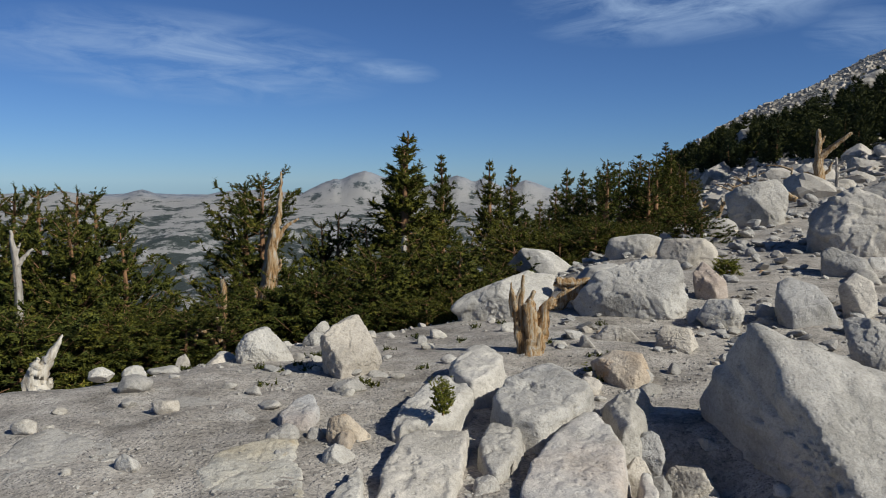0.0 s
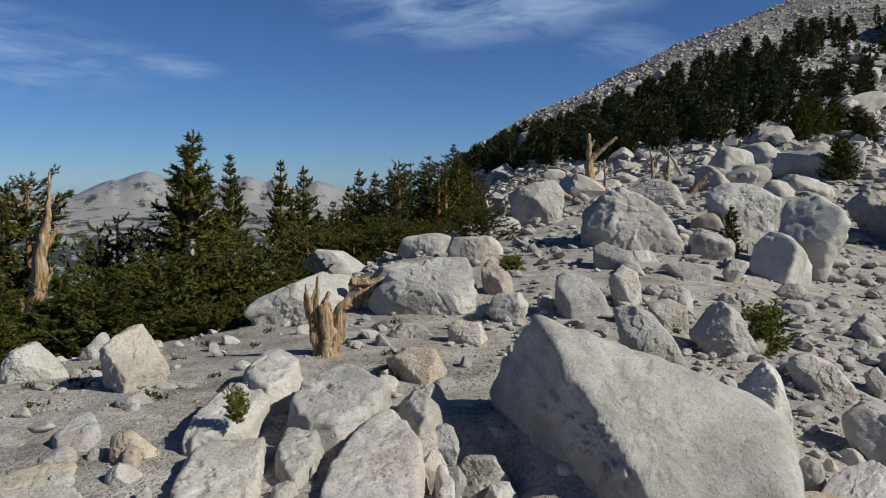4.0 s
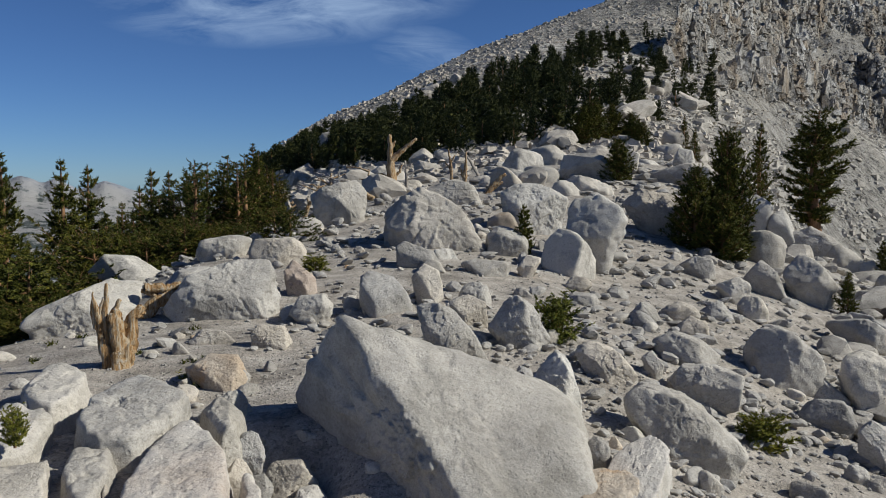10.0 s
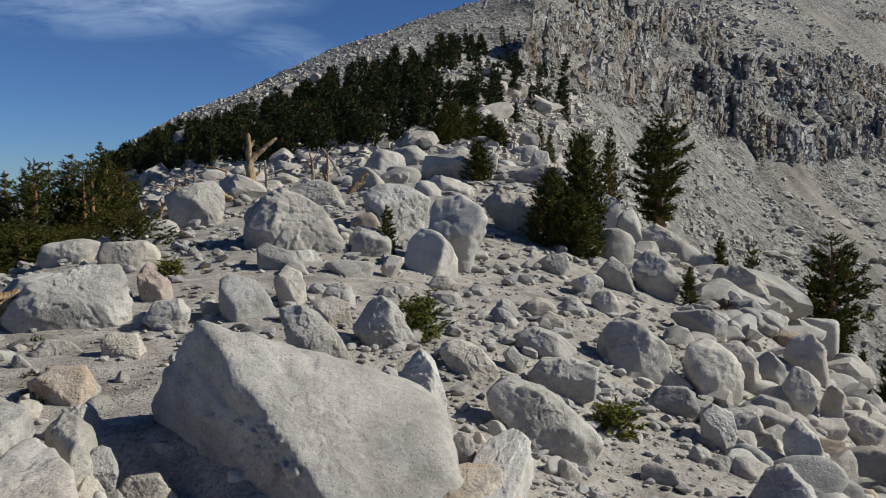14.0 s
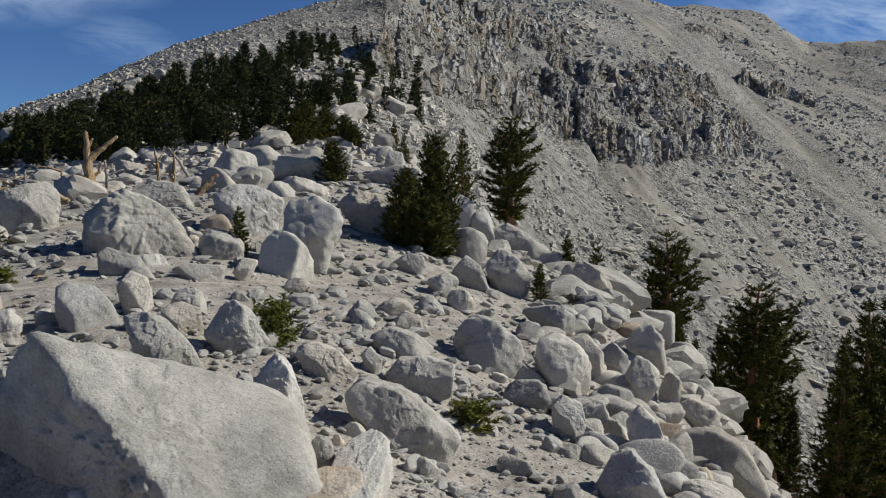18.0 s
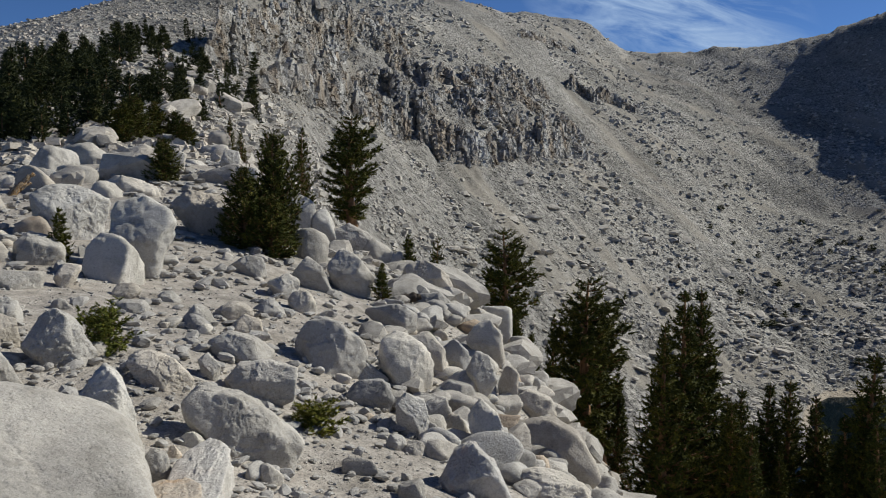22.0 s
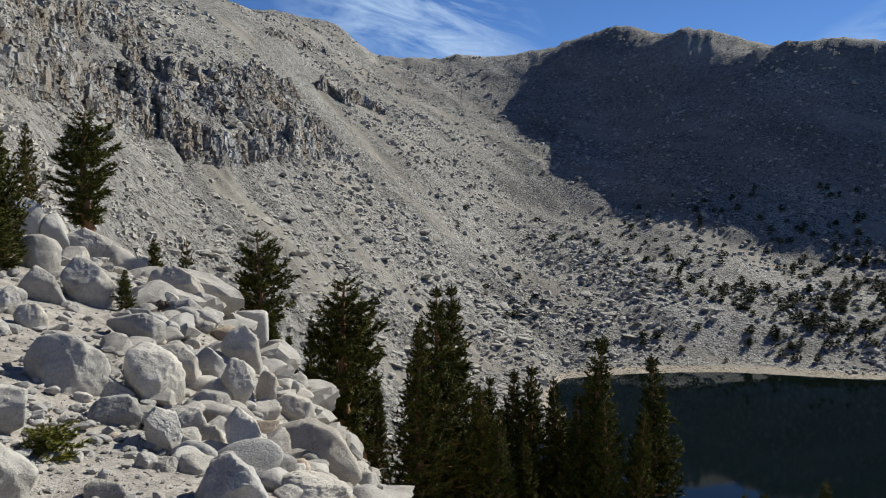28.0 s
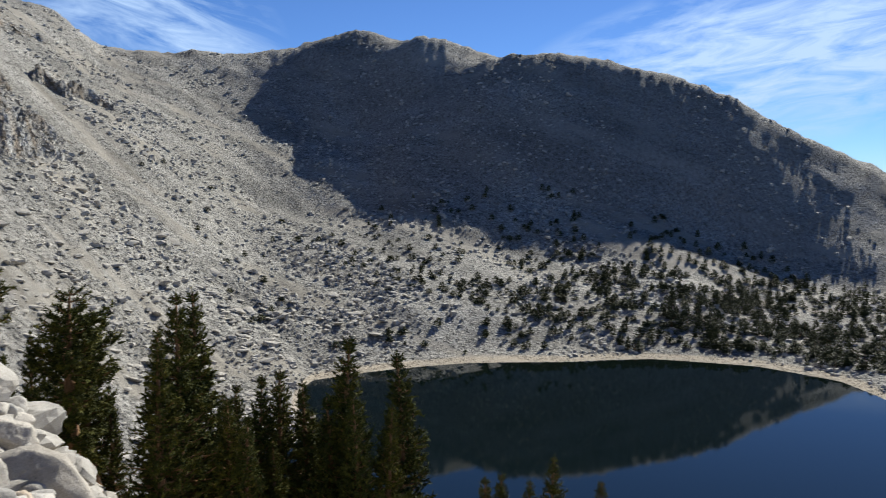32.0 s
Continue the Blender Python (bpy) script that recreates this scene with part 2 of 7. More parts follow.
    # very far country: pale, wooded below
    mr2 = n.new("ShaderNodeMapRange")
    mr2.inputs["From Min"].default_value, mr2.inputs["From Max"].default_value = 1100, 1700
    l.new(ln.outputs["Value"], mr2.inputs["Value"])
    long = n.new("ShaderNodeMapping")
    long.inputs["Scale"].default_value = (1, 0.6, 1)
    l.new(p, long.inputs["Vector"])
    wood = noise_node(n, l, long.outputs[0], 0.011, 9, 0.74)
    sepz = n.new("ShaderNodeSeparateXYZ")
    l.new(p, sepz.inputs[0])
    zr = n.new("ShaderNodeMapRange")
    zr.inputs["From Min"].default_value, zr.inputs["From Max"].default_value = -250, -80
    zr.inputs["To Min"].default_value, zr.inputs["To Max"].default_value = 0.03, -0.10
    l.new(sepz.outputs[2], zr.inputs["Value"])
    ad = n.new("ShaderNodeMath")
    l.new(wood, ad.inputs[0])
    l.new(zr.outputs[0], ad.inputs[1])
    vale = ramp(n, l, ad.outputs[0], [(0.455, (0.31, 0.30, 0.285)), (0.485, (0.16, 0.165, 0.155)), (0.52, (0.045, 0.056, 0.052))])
    # farthest peaks: blue-grey of distance haze painted into their base colour
    haze_range = n.new("ShaderNodeMapRange")
    haze_range.inputs["From Min"].default_value, haze_range.inputs["From Max"].default_value = 4300, 4700
    l.new(ln.outputs["Value"], haze_range.inputs["Value"])
    vale = mix(n, l, haze_range.outputs[0], vale, ramp(n, l, wood, [(0.42, (0.28, 0.29, 0.31)), (0.55, (0.17, 0.20, 0.25))]))
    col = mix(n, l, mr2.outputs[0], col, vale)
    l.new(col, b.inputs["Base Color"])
    nrm = bump(n, l, fine, 0.45, 0.008)
    nrm = bump(n, l, ramp(n, l, pebble.outputs["Distance"], [(0.0, (1, 1, 1)), (0.8, (0, 0, 0))]), 0.8, 0.02, nrm)
    blocks = n.new("ShaderNodeTexVoronoi")
    blocks.inputs["Scale"].default_value = 0.55
    blocks.inputs["Detail"].default_value = 2.0
    l.new(p, blocks.inputs["Vector"])
    hgt = mix(n, l, 1.0, ramp(n, l, blocks.outputs["Distance"], [(0.0, (1, 1, 1)), (0.9, (0, 0, 0))]), mix(n, l, 1.0, mr.outputs[0], coarse, "MULTIPLY"), "MULTIPLY")
    nrm = bump(n, l, hgt, 1.0, 1.8, nrm)
    nrm = bump(n, l, mix(n, l, 1.0, grit, mr.outputs[0], "MULTIPLY"), 0.6, 0.8, nrm)
    l.new(nrm, b.inputs["Normal"])
    return m


M_GROUND = ground_material()


def cliff_material():
    m, n, l, b = shader("cliff_granite", 0.92, 0.2)
    p = position(n)
    tall = n.new("ShaderNodeMapping")
    tall.inputs["Scale"].default_value = (1, 1, 0.3)
    l.new(p, tall.inputs["Vector"])
    streak = noise_node(n, l, tall.outputs[0], 0.30, 6, 0.7)
    wide = noise_node(n, l, p, 0.05, 4, 0.6)
    grit = noise_node(n, l, p, 1.4, 5, 0.75)
    col = ramp(n, l, wide, [(0.35, (0.24, 0.226, 0.204)), (0.5, (0.315, 0.30, 0.275)), (0.65, (0.385, 0.37, 0.345))])
    col = mix(n, l, 0.8, col, ramp(n, l, streak, [(0.36, (0.35, 0.33, 0.31)), (0.5, (1, 1, 1)), (0.66, (1.2, 1.2, 1.19))]), "MULTIPLY")
    col = mix(n, l, 0.6, col, ramp(n, l, grit, [(0.36, (0.4, 0.4, 0.4)), (0.5, (1, 1, 1)), (0.64, (1.25, 1.25, 1.24))]), "MULTIPLY")
    rust = noise_node(n, l, tall.outputs[0], 0.11, 5, 0.65)
    col = mix(n, l, 0.9, col, ramp(n, l, rust, [(0.38, (1.35, 1.38, 1.42)), (0.5, (1, 0.98, 0.95)), (0.62, (0.95, 0.80, 0.64)), (0.72, (0.55, 0.50, 0.46))]), "MULTIPLY")
    l.new(col, b.inputs["Base Color"])
    nrm = bump(n, l, streak, 0.7, 1.6)
    l.new(bump(n, l, grit, 0.7, 0.7, nrm), b.inputs["Normal"])
    return m


M_CLIFF = cliff_material()


def plain(name, stops, scale, rough=0.9, spec=0.2, bumpy=0.3, stretch=None, island=False):
    m, n, l, b = shader(name, rough, spec)
    p = n.new("ShaderNodeTexCoord").outputs["Object"]
    if stretch:
        mp = n.new("ShaderNodeMapping")
        mp.inputs["Scale"].default_value = stretch
        l.new(p, mp.inputs["Vector"])
        p = mp.outputs[0]
    f = noise_node(n, l, p, scale, 6, 0.65)
    col = ramp(n, l, f, stops)
    if island:
        g = n.new("ShaderNodeNewGeometry")
        col = mix(n, l, 1.0, col, ramp(n, l, g.outputs["Random Per Island"], [(0, (0.35, 0.4, 0.4)), (0.5, (0.9, 0.92, 0.9)), (1, (1.75, 1.55, 1.05))]), "MULTIPLY")
        oi = n.new("ShaderNodeObjectInfo")
        col = mix(n, l, 1.0, col, ramp(n, l, oi.outputs["Random"], [(0, (0.8, 0.86, 0.9)), (1, (1.15, 1.08, 0.9))]), "MULTIPLY")
    l.new(col, b.inputs["Base Color"])
    if bumpy:
        l.new(bump(n, l, f, bumpy, 0.03), b.inputs["Normal"])
    return m


M_BARK = plain("orange_brown_bark", [(0.3, (0.10, 0.055, 0.03)), (0.5, (0.24, 0.13, 0.065)), (0.7, (0.36, 0.21, 0.11))], 9, stretch=(1, 1, 0.25), bumpy=0.8)
M_DEADWOOD = plain("weathered_dead_wood", [(0.34, (0.09, 0.06, 0.035)), (0.46, (0.33, 0.19, 0.08)), (0.55, (0.39, 0.30, 0.19)), (0.68, (0.44, 0.40, 0.35))], 11, stretch=(3, 3, 0.35), bumpy=1.0)
M_GREYWOOD = plain("grey_dead_twigs", [(0.3, (0.20, 0.17, 0.14)), (0.6, (0.42, 0.38, 0.33))], 9, stretch=(2, 2, 0.4), bumpy=0.5)
M_PALEWOOD = plain("bleached_wood", [(0.32, (0.30, 0.24, 0.17)), (0.5, (0.52, 0.47, 0.39)), (0.68, (0.60, 0.56, 0.50))], 9, stretch=(2, 2, 0.4), bumpy=0.6)
M_DARKWOOD = plain("charred_wood", [(0.3, (0.03, 0.025, 0.02)), (0.6, (0.10, 0.08, 0.065))], 9, stretch=(2, 2, 0.4), bumpy=0.6)
M_NEEDLES = plain("pine_needles", [(0.30, (0.034, 0.044, 0.011)), (0.5, (0.074, 0.082, 0.018)), (0.72, (0.14, 0.130, 0.030))], 2.2, rough=0.75, spec=0.12, bumpy=0, island=True)
M_NEEDLES_PALE = plain("yellow_green_needles", [(0.30, (0.085, 0.10, 0.02)), (0.5, (0.16, 0.17, 0.035)), (0.72, (0.26, 0.24, 0.06))], 2.2, rough=0.75, spec=0.12, bumpy=0, island=True)
M_NEEDLES_FAR = plain("far_pine_foliage", [(0.35, (0.026, 0.036, 0.013)), (0.65, (0.062, 0.072, 0.025))], 0.8, rough=0.7, spec=0.2, bumpy=0, island=True)

# -- terrain
# ---------------------------------------------------------------- ground sheet
def hash3(i, j, k):
    h = (i.astype(np.int64) * 374761393 + j.astype(np.int64) * 668265263 + k.astype(np.int64) * 2147483647) & 0xFFFFFFFF
    h = ((h ^ (h >> 13)) * 1274126177) & 0xFFFFFFFF
    return ((h ^ (h >> 16)) & 0xFFFF) / 32767.5 - 1.0


def vnoise(p):
    """Smooth value noise in [-1, 1] at the rows of p."""
    f = np.floor(p)
    i = f.astype(np.int64)
    u = p - f
    u = u * u * (3 - 2 * u)
    out = 0
    for a in (0, 1):
        for b in (0, 1):
            for c in (0, 1):
                w = (u[:, 0] if a else 1 - u[:, 0]) * (u[:, 1] if b else 1 - u[:, 1]) * (u[:, 2] if c else 1 - u[:, 2])
                out = out + w * hash3(i[:, 0] + a, i[:, 1] + b, i[:, 2] + c)
    return out


def fbm(p, octaves=4, gain=0.5):
    out, amp, tot = 0, 1.0, 0.0
    for o in range(octaves):
        out = out + amp * vnoise(p * 2.03 ** o + 17.3 * o)
        tot += amp
        amp *= gain
    return out / tot


def sstep(a, b, x):
    t = np.clip((x - a) / (b - a), 0, 1)
    return t * t * (3 - 2 * t)


# heights of the land along bearings (degrees clockwise from +y), at these distances
REACH = (1, 4, 7, 10, 15, 22, 35, 60, 100, 180, 300, 450, 510, 570, 700, 770, 830, 890, 1300, 2200, 4800)
LAND = [
    (-180, (0, -0.2, -0.5, -1, -2, -3, -5, -10, -18, -35, -60, -90, -98.5, -106.1, -120, -133, -140, -150, -200, -230, -100)),
    (-70, (0, 0, -0.3, -1, -3, -6, -12, -25, -45, -85, -130, -165, -174.9, -183.7, -200, -213, -220, -230, -290, -280, -80)),
    (-30, (0, 0.05, 0, -1.3, -3.6, -7, -13, -27, -48, -88, -135, -165, -174.9, -183.7, -200, -213, -220, -230, -290, -280, -80)),
    (-15, (0, 0.05, 0.05, -0.5, -2.4, -5.5, -11, -24, -44, -85, -135, -165, -174.9, -183.7, -200, -213, -220, -230, -290, -280, -80)),
    (0, (0, 0.05, 0.05, -0.1, -1.7, -4.2, -9, -20, -38, -75, -125, -160, -171.3, -181.4, -200, -213, -220, -230, -290, -280, -80)),
    (7, (0, 0.02, 0, 0.1, -0.3, -2, -6, -14, -28, -60, -105, -150, -161.3, -171.4, -190, -206.2, -215, -230, -290, -280, -80)),
    (12, (0, 0, 0, 0.15, 0.35, -0.3, -3, -6, -8, -10, -30, -100, -114.2, -126.8, -150, -176, -190, -210, -260, -260, -80)),
    (18, (0, 0, 0, 0.15, 0.45, 0.6, 0.2, 0.8, 3.5, 10, 16, 0, -17, -32.1, -60, -86, -100, -130, -180, -220, -60)),
    (25, (0, -0.05, -0.05, 0.15, 0.5, 1, 1.4, 3.6, 8.5, 20, 34, 26, 21.4, 17.4, 10, -9.5, -20, -60, -150, -200, -100)),
    (35, (0, -0.15, -0.15, 0, 0.3, 0.9, 2.2, 6, 13.5, 30, 55, 83, 76.5, 70.7, 60, 47, 40, 20, -40, -100, -150)),
    (45, (0, -0.35, -0.45, -0.35, -0.2, 0.3, 2, 4.8, 10, 25, 60, 105, 117.8, 129.1, 150, 156.5, 160, 150, 60, -50, -150)),
    (50, (0, -0.45, -0.7, -0.7, -0.5, -0.3, -0.2, -3, -2, 13, 45, 100, 116.4, 131, 158, 167.1, 172, 168, 80, -40, -150)),
    (55, (0, -0.5, -0.85, -1, -1, -0.9, -1.6, -9, -16, -10, 25, 90, 111.2, 130.1, 165, 176.1, 182, 180, 90, -30, -150)),
    (60, (0, -0.55, -1, -1.3, -1.4, -1.3, -4.5, -17, -30, -30, 8, 75, 98.5, 119.4, 158, 163.1, 168.2, 173.4, 95, -20, -150)),
    (65, (0, -0.6, -1.2, -1.7, -2, -3.3, -8.5, -22, -40, -46, -8, 50, 74.9, 97.1, 138, 152.8, 167.6, 182.8, 95, -20, -150)),
    (70, (0, -0.65, -1.4, -2.2, -3.7, -6, -10.8, -25, -46, -62, -28, 18, 41.2, 61.9, 100, 122.7, 145.4, 168.8, 95, -20, -150)),
    (72.5, (0, -0.7, -1.6, -2.6, -4.5, -7.2, -12.6, -26, -48, -66, -38, 6, 27.5, 46.7, 82, 101, 120.1, 139.7, 92, -20, -150)),
    (76, (0, -0.8, -1.9, -3.3, -5.6, -8.8, -15, -28, -50, -70, -52, -8, 11.9, 29.5, 66, 89, 113, 138.8, 90, -20, -150)),
    (82, (0, -0.9, -2.3, -4.2, -7, -11, -18, -33, -54, -74, -66, -38, -24, -10, 42, 73, 105, 138.8, 80, -20, -150)),
    (89, (0, -1, -2.6, -4.8, -8, -12.5, -20, -36, -57, -81, -72, -44, -32, -19, 43, 103, 155, 161, 90, -20, -150)),
    (94, (0, -1, -2.6, -4.8, -8, -12.5, -20, -36, -57, -81, -72, -44, -31, -8, 76, 139, 139, 132, 75, -40, -150)),
    (100, (0, -1, -2.6, -4.8, -8, -12.5, -20, -36, -57, -81, -75, -52, -43, -4, 112.8, 116, 118, 120, 60, -60, -150)),
    (110, (0, -1, -2.4, -4.4, -7.5, -12, -19, -35, -56, -80, -75, -58, -50, -28, 95.5, 100, 106, 112, 40, -80, -150)),
    (120, (0, -0.8, -2, -3.6, -6.5, -11, -18, -34, -55, -79, -74, -68, -67, -65, 37.3, 37, 38, 40, 0, -90, -150)),
    (135, (0, -0.6, -1.5, -3, -5.5, -9, -16, -32, -54, -78, -74, -68, -65.7, -63.7, -60, -56.8, -55, -50, -90, -140, -150)),
    (180, (0, -0.2, -0.5, -1, -2, -3, -5, -10, -18, -35, -60, -90, -98.5, -106.1, -120, -133, -140, -150, -200, -230, -100)),
]
SHORE_AZ = (80, 86, 92, 97, 104, 110, 117, 122, 125, 130, 150)
SHORE_R = (250, 306, 322, 332, 338, 352, 351, 337, 312, 275, 190)
AZ = np.concatenate([np.arange(-180, -33, 3.0), np.arange(-33, 127.9, 0.19), np.arange(128, 179, 3.0), [180.0]])
RR = [0.6]
while RR[-1] < 4800:
    RR.append(RR[-1] * (1.026 if RR[-1] < 210 else 1.0075 if RR[-1] < 470 else 1.0095 if RR[-1] < 1000 else 1.03))
RR = np.array(RR)


def lay_land():
    keys = np.log(np.array(REACH))
    table = np.array([row for _, row in LAND], float)
    bear = np.array([a for a, _ in LAND], float)
    u = np.log(np.maximum(RR, 1.0))
    prof = np.array([np.interp(u, keys, row) for row in table])
    kern = np.hanning(9)
    kern /= kern.sum()
    soft = np.array([np.convolve(np.pad(p, 4, mode="edge"), kern, "valid") for p in prof])
    prof = np.where((RR > 640) & (RR < 1000), prof, soft)
    # smooth across bearings with a cubic blend
    z = np.empty((len(AZ), len(RR)))
    tang = np.zeros_like(prof)
    tang[1:-1] = (prof[2:] - prof[:-2]) / (bear[2:] - bear[:-2])[:, None]
    for i, a in enumerate(AZ):
        k = min(max(np.searchsorted(bear, a) - 1, 0), len(bear) - 2)
        h = bear[k + 1] - bear[k]
        s = (a - bear[k]) / h
        z[i] = ((2 * s**3 - 3 * s**2 + 1) * prof[k] + (s**3 - 2 * s**2 + s) * h * tang[k]
                + (-2 * s**3 + 3 * s**2) * prof[k + 1] + (s**3 - s**2) * h * tang[k + 1])
    A, R = np.meshgrid(np.radians(AZ), RR, indexing="ij")
    D = np.degrees(A)
    x, y = R * np.sin(A), R * np.cos(A)
    flat = np.stack([x.ravel(), y.ravel(), np.zeros(x.size)], 1)

    def nz(scale, octaves=4, gain=0.5, off=0.0):
        return fbm(flat / scale + off, octaves, gain).reshape(x.shape)

    near = 1 - sstep(25, 60, R)
    z += near * (0.10 * nz(2.2, 4) + 0.05 * nz(0.7, 3, off=14.0) * sstep(4, 7, R) + 0.02 * nz(0.35, 2))
    far = sstep(40, 140, R) * (1 - sstep(1100, 1500, R))
    lake_flat = sstep(LAKE_Z + 1.0, LAKE_Z + 14, z)
    rough = 0.35 + 0.65 * sstep(0.0, 0.35, nz(55, 3, off=3.0) + 0.1)
    z += far * lake_flat * (4.0 * nz(70, 4, off=9.0) + rough * (1.5 * nz(14, 4, 0.6) + 0.5 * np.abs(nz(4.5, 3, 0.6, off=5.0))))
    rills = np.stack([(D + 34 * np.log(R)).ravel() * 0.55, R.ravel() / 170, np.full(D.size, 3.7)], 1)
    z += far * lake_flat * sstep(56, 66, D) * (1 - sstep(90, 100, D)) * sstep(150, 260, R) * (3.0 * fbm(rills, 5, 0.6).reshape(x.shape) + 1.2 * np.abs(nz(7, 3, 0.6, off=21.0)))
    # bands of broken cliff with upright ribs and ledges
    block = nz(9, 3, 0.6, off=1.0)
    chunk = nz(3.6, 2, 0.6, off=6.0)
    for az0, az1, r0, r1, height, reach, seed in ((42, 58, 300, 345, 8, 30, 1.0), (46, 60, 395, 440, 8, 24, 3.0), (55.5, 71.5, 318, 345, 8, 26, 2.0), (62, 71, 385, 420, 6, 22, 4.0)):
        s = (D - az0) / (az1 - az0)
        gate = sstep(0, 0.2, s) * (1 - sstep(0.8, 1.0, s))
        line = np.stack([D.ravel() * 0.9, np.full(D.size, seed * 7.7), R.ravel() / 60], 1)
        ribs = fbm(line, 5, 0.6).reshape(x.shape)
        spurs = 1 - 2 * np.abs(fbm(line * 0.4 + 31.0, 2).reshape(x.shape))
        rc = r0 + (r1 - r0) * s + 11 * ribs - 6 * spurs + 5 * block
        tall = gate * height * (0.55 + 0.6 * spurs)
        up = sstep(0, reach * 0.4, R - rc) * 0.45 + sstep(reach * 0.5, reach, R - rc + 4 * chunk) * 0.55
        z += tall * (up - 0.5 * sstep(-70, 0, R - rc) - 0.5 * sstep(reach, 100, R - rc))
        face = gate * sstep(-25, 0, R - rc) * (1 - sstep(reach, reach + 30, R - rc))
        z += face * (2.6 * block + 2.2 * np.abs(chunk) + 1.5 * ribs)
    # broken skyline of the ridge beyond the lake
    crest = np.interp(D, (84, 89, 94, 99), (890, 830, 770, 700))
    crag = sstep(crest - 100, crest - 20, R) * (1 - sstep(crest + 30, crest + 210, R))
    jag = np.stack([D.ravel() * 1.3, np.full(D.size, 2.2), np.zeros(D.size)], 1)
    z += crag * sstep(64, 72, D) * (3.0 * fbm(jag, 5, 0.62).reshape(x.shape) + 3.6 * nz(16, 4, 0.7, off=12.0))
    # ribs and hollows of talus under the shaded ridge
    wall = sstep(crest - 300, crest - 180, R) * (1 - 0.6 * sstep(crest - 40, crest, R)) * (1 - sstep(crest + 20, crest + 90, R)) * sstep(66, 80, D)
    z += wall * (1 - 0.5 * sstep(95, 102, D)) * (3.0 * nz(90, 3, 0.5, off=8.0) + 2.2 * nz(26, 3, 0.6, off=2.0) + 1.9 * np.abs(nz(9, 3, 0.65)))
    # hollow beside the great boulder
    z -= 0.55 * np.exp(-((x - 1.40) ** 2 + (y - 4.75) ** 2) / 0.42 ** 2)
    z -= 0.45 * np.exp(-((x - 2.0) ** 2 + (y - 3.5) ** 2) / 0.8 ** 2)
    # sandy shore
    rs = np.interp(D, SHORE_AZ, SHORE_R)
    w = (1 - sstep(6, 55, np.abs(R - rs))) * sstep(83, 86, D) * (1 - sstep(150, 165, D))
    z = z * (1 - w) + (LAKE_Z + 0.10 * (R - rs) + 0.5 * nz(9, 3) * sstep(4, 12, R - rs)) * w
    # far country and its peaks
    vast = sstep(1300, 2200, R)
    z += vast * (45 * nz(800, 6, 0.55) + 22 * nz(180, 4, 0.55)) * (1 - 0.6 * sstep(3500, 4500, R))
    peak = np.full_like(z, -400.0)
    for a, el, steep in ((-5.6, 0.60, 0.32), (-7.6, 0.15, 0.4), (-3.4, 0.35, 0.5), (1.0, 0.38, 0.34), (2.9, 0.25, 0.5), (5.8, 0.05, 0.35), (-13, -0.6, 0.10), (-20.5, -0.62, 0.3), (-26, -0.7, 0.08)):
        top = R * np.tan(np.radians(np.maximum(el - steep * np.abs(D - a) ** 1.1, -4.0))) * sstep(3900, 4550, R) - 260 * (1 - sstep(3900, 4550, R))
        peak = np.maximum(peak, top)
    peak += (16 * nz(330, 5, 0.6, off=4.0) + 10 * nz(90, 3, 0.6)) * (R > 3000)
    z = np.where(R > 3000, np.maximum(z, peak + EYE_Z), z)
    return x, y, z


GX, GY, GZ = lay_land()


def ground(px, py):
    """Height of the land at a place."""
    a = math.degrees(math.atan2(px, py))
    r = min(max(math.hypot(px, py), RR[0]), RR[-2])
    i = min(max(int(np.searchsorted(AZ, a)) - 1, 0), len(AZ) - 2)
    j = min(max(int(np.searchsorted(RR, r)) - 1, 0), len(RR) - 2)
    s, t = (a - AZ[i]) / (AZ[i + 1] - AZ[i]), (r - RR[j]) / (RR[j + 1] - RR[j])
    return float((1 - s) * ((1 - t) * GZ[i, j] + t * GZ[i, j + 1]) + s * ((1 - t) * GZ[i + 1, j] + t * GZ[i + 1, j + 1]))


def ground_at(px, py):
    """Heights of the land at many places."""
    a = np.degrees(np.arctan2(px, py))
    r = np.clip(np.hypot(px, py), RR[0], RR[-2])
    i = np.clip(np.searchsorted(AZ, a) - 1, 0, len(AZ) - 2)
    j = np.clip(np.searchsorted(RR, r) - 1, 0, len(RR) - 2)
    u, t = (a - AZ[i]) / (AZ[i + 1] - AZ[i]), (r - RR[j]) / (RR[j + 1] - RR[j])
    return (1 - u) * ((1 - t) * GZ[i, j] + t * GZ[i, j + 1]) + u * ((1 - t) * GZ[i + 1, j] + t * GZ[i + 1, j + 1])


def polar(az, r):
    a = math.radians(az)
    return r * math.sin(a), r * math.cos(a)
# -- end terrain


def mesh_from(name, verts, faces, mat, smooth=True):
    """A mesh from arrays of corners and equal-sized faces."""
    verts, faces = np.asarray(verts, np.float32), np.asarray(faces, np.int32)
    me = bpy.data.meshes.new(name)
    me.vertices.add(len(verts))
    me.vertices.foreach_set("co", verts.ravel())
    k = faces.shape[1]
    me.loops.add(faces.size)
    me.loops.foreach_set("vertex_index", faces.ravel())
    me.polygons.add(len(faces))
    me.polygons.foreach_set("loop_start", np.arange(0, faces.size, k, dtype=np.int32))
    me.polygons.foreach_set("loop_total", np.full(len(faces), k, np.int32))
    me.polygons.foreach_set("use_smooth", np.full(len(faces), smooth))
    me.update(calc_edges=True)
    if mat:
        me.materials.append(mat)
    return me


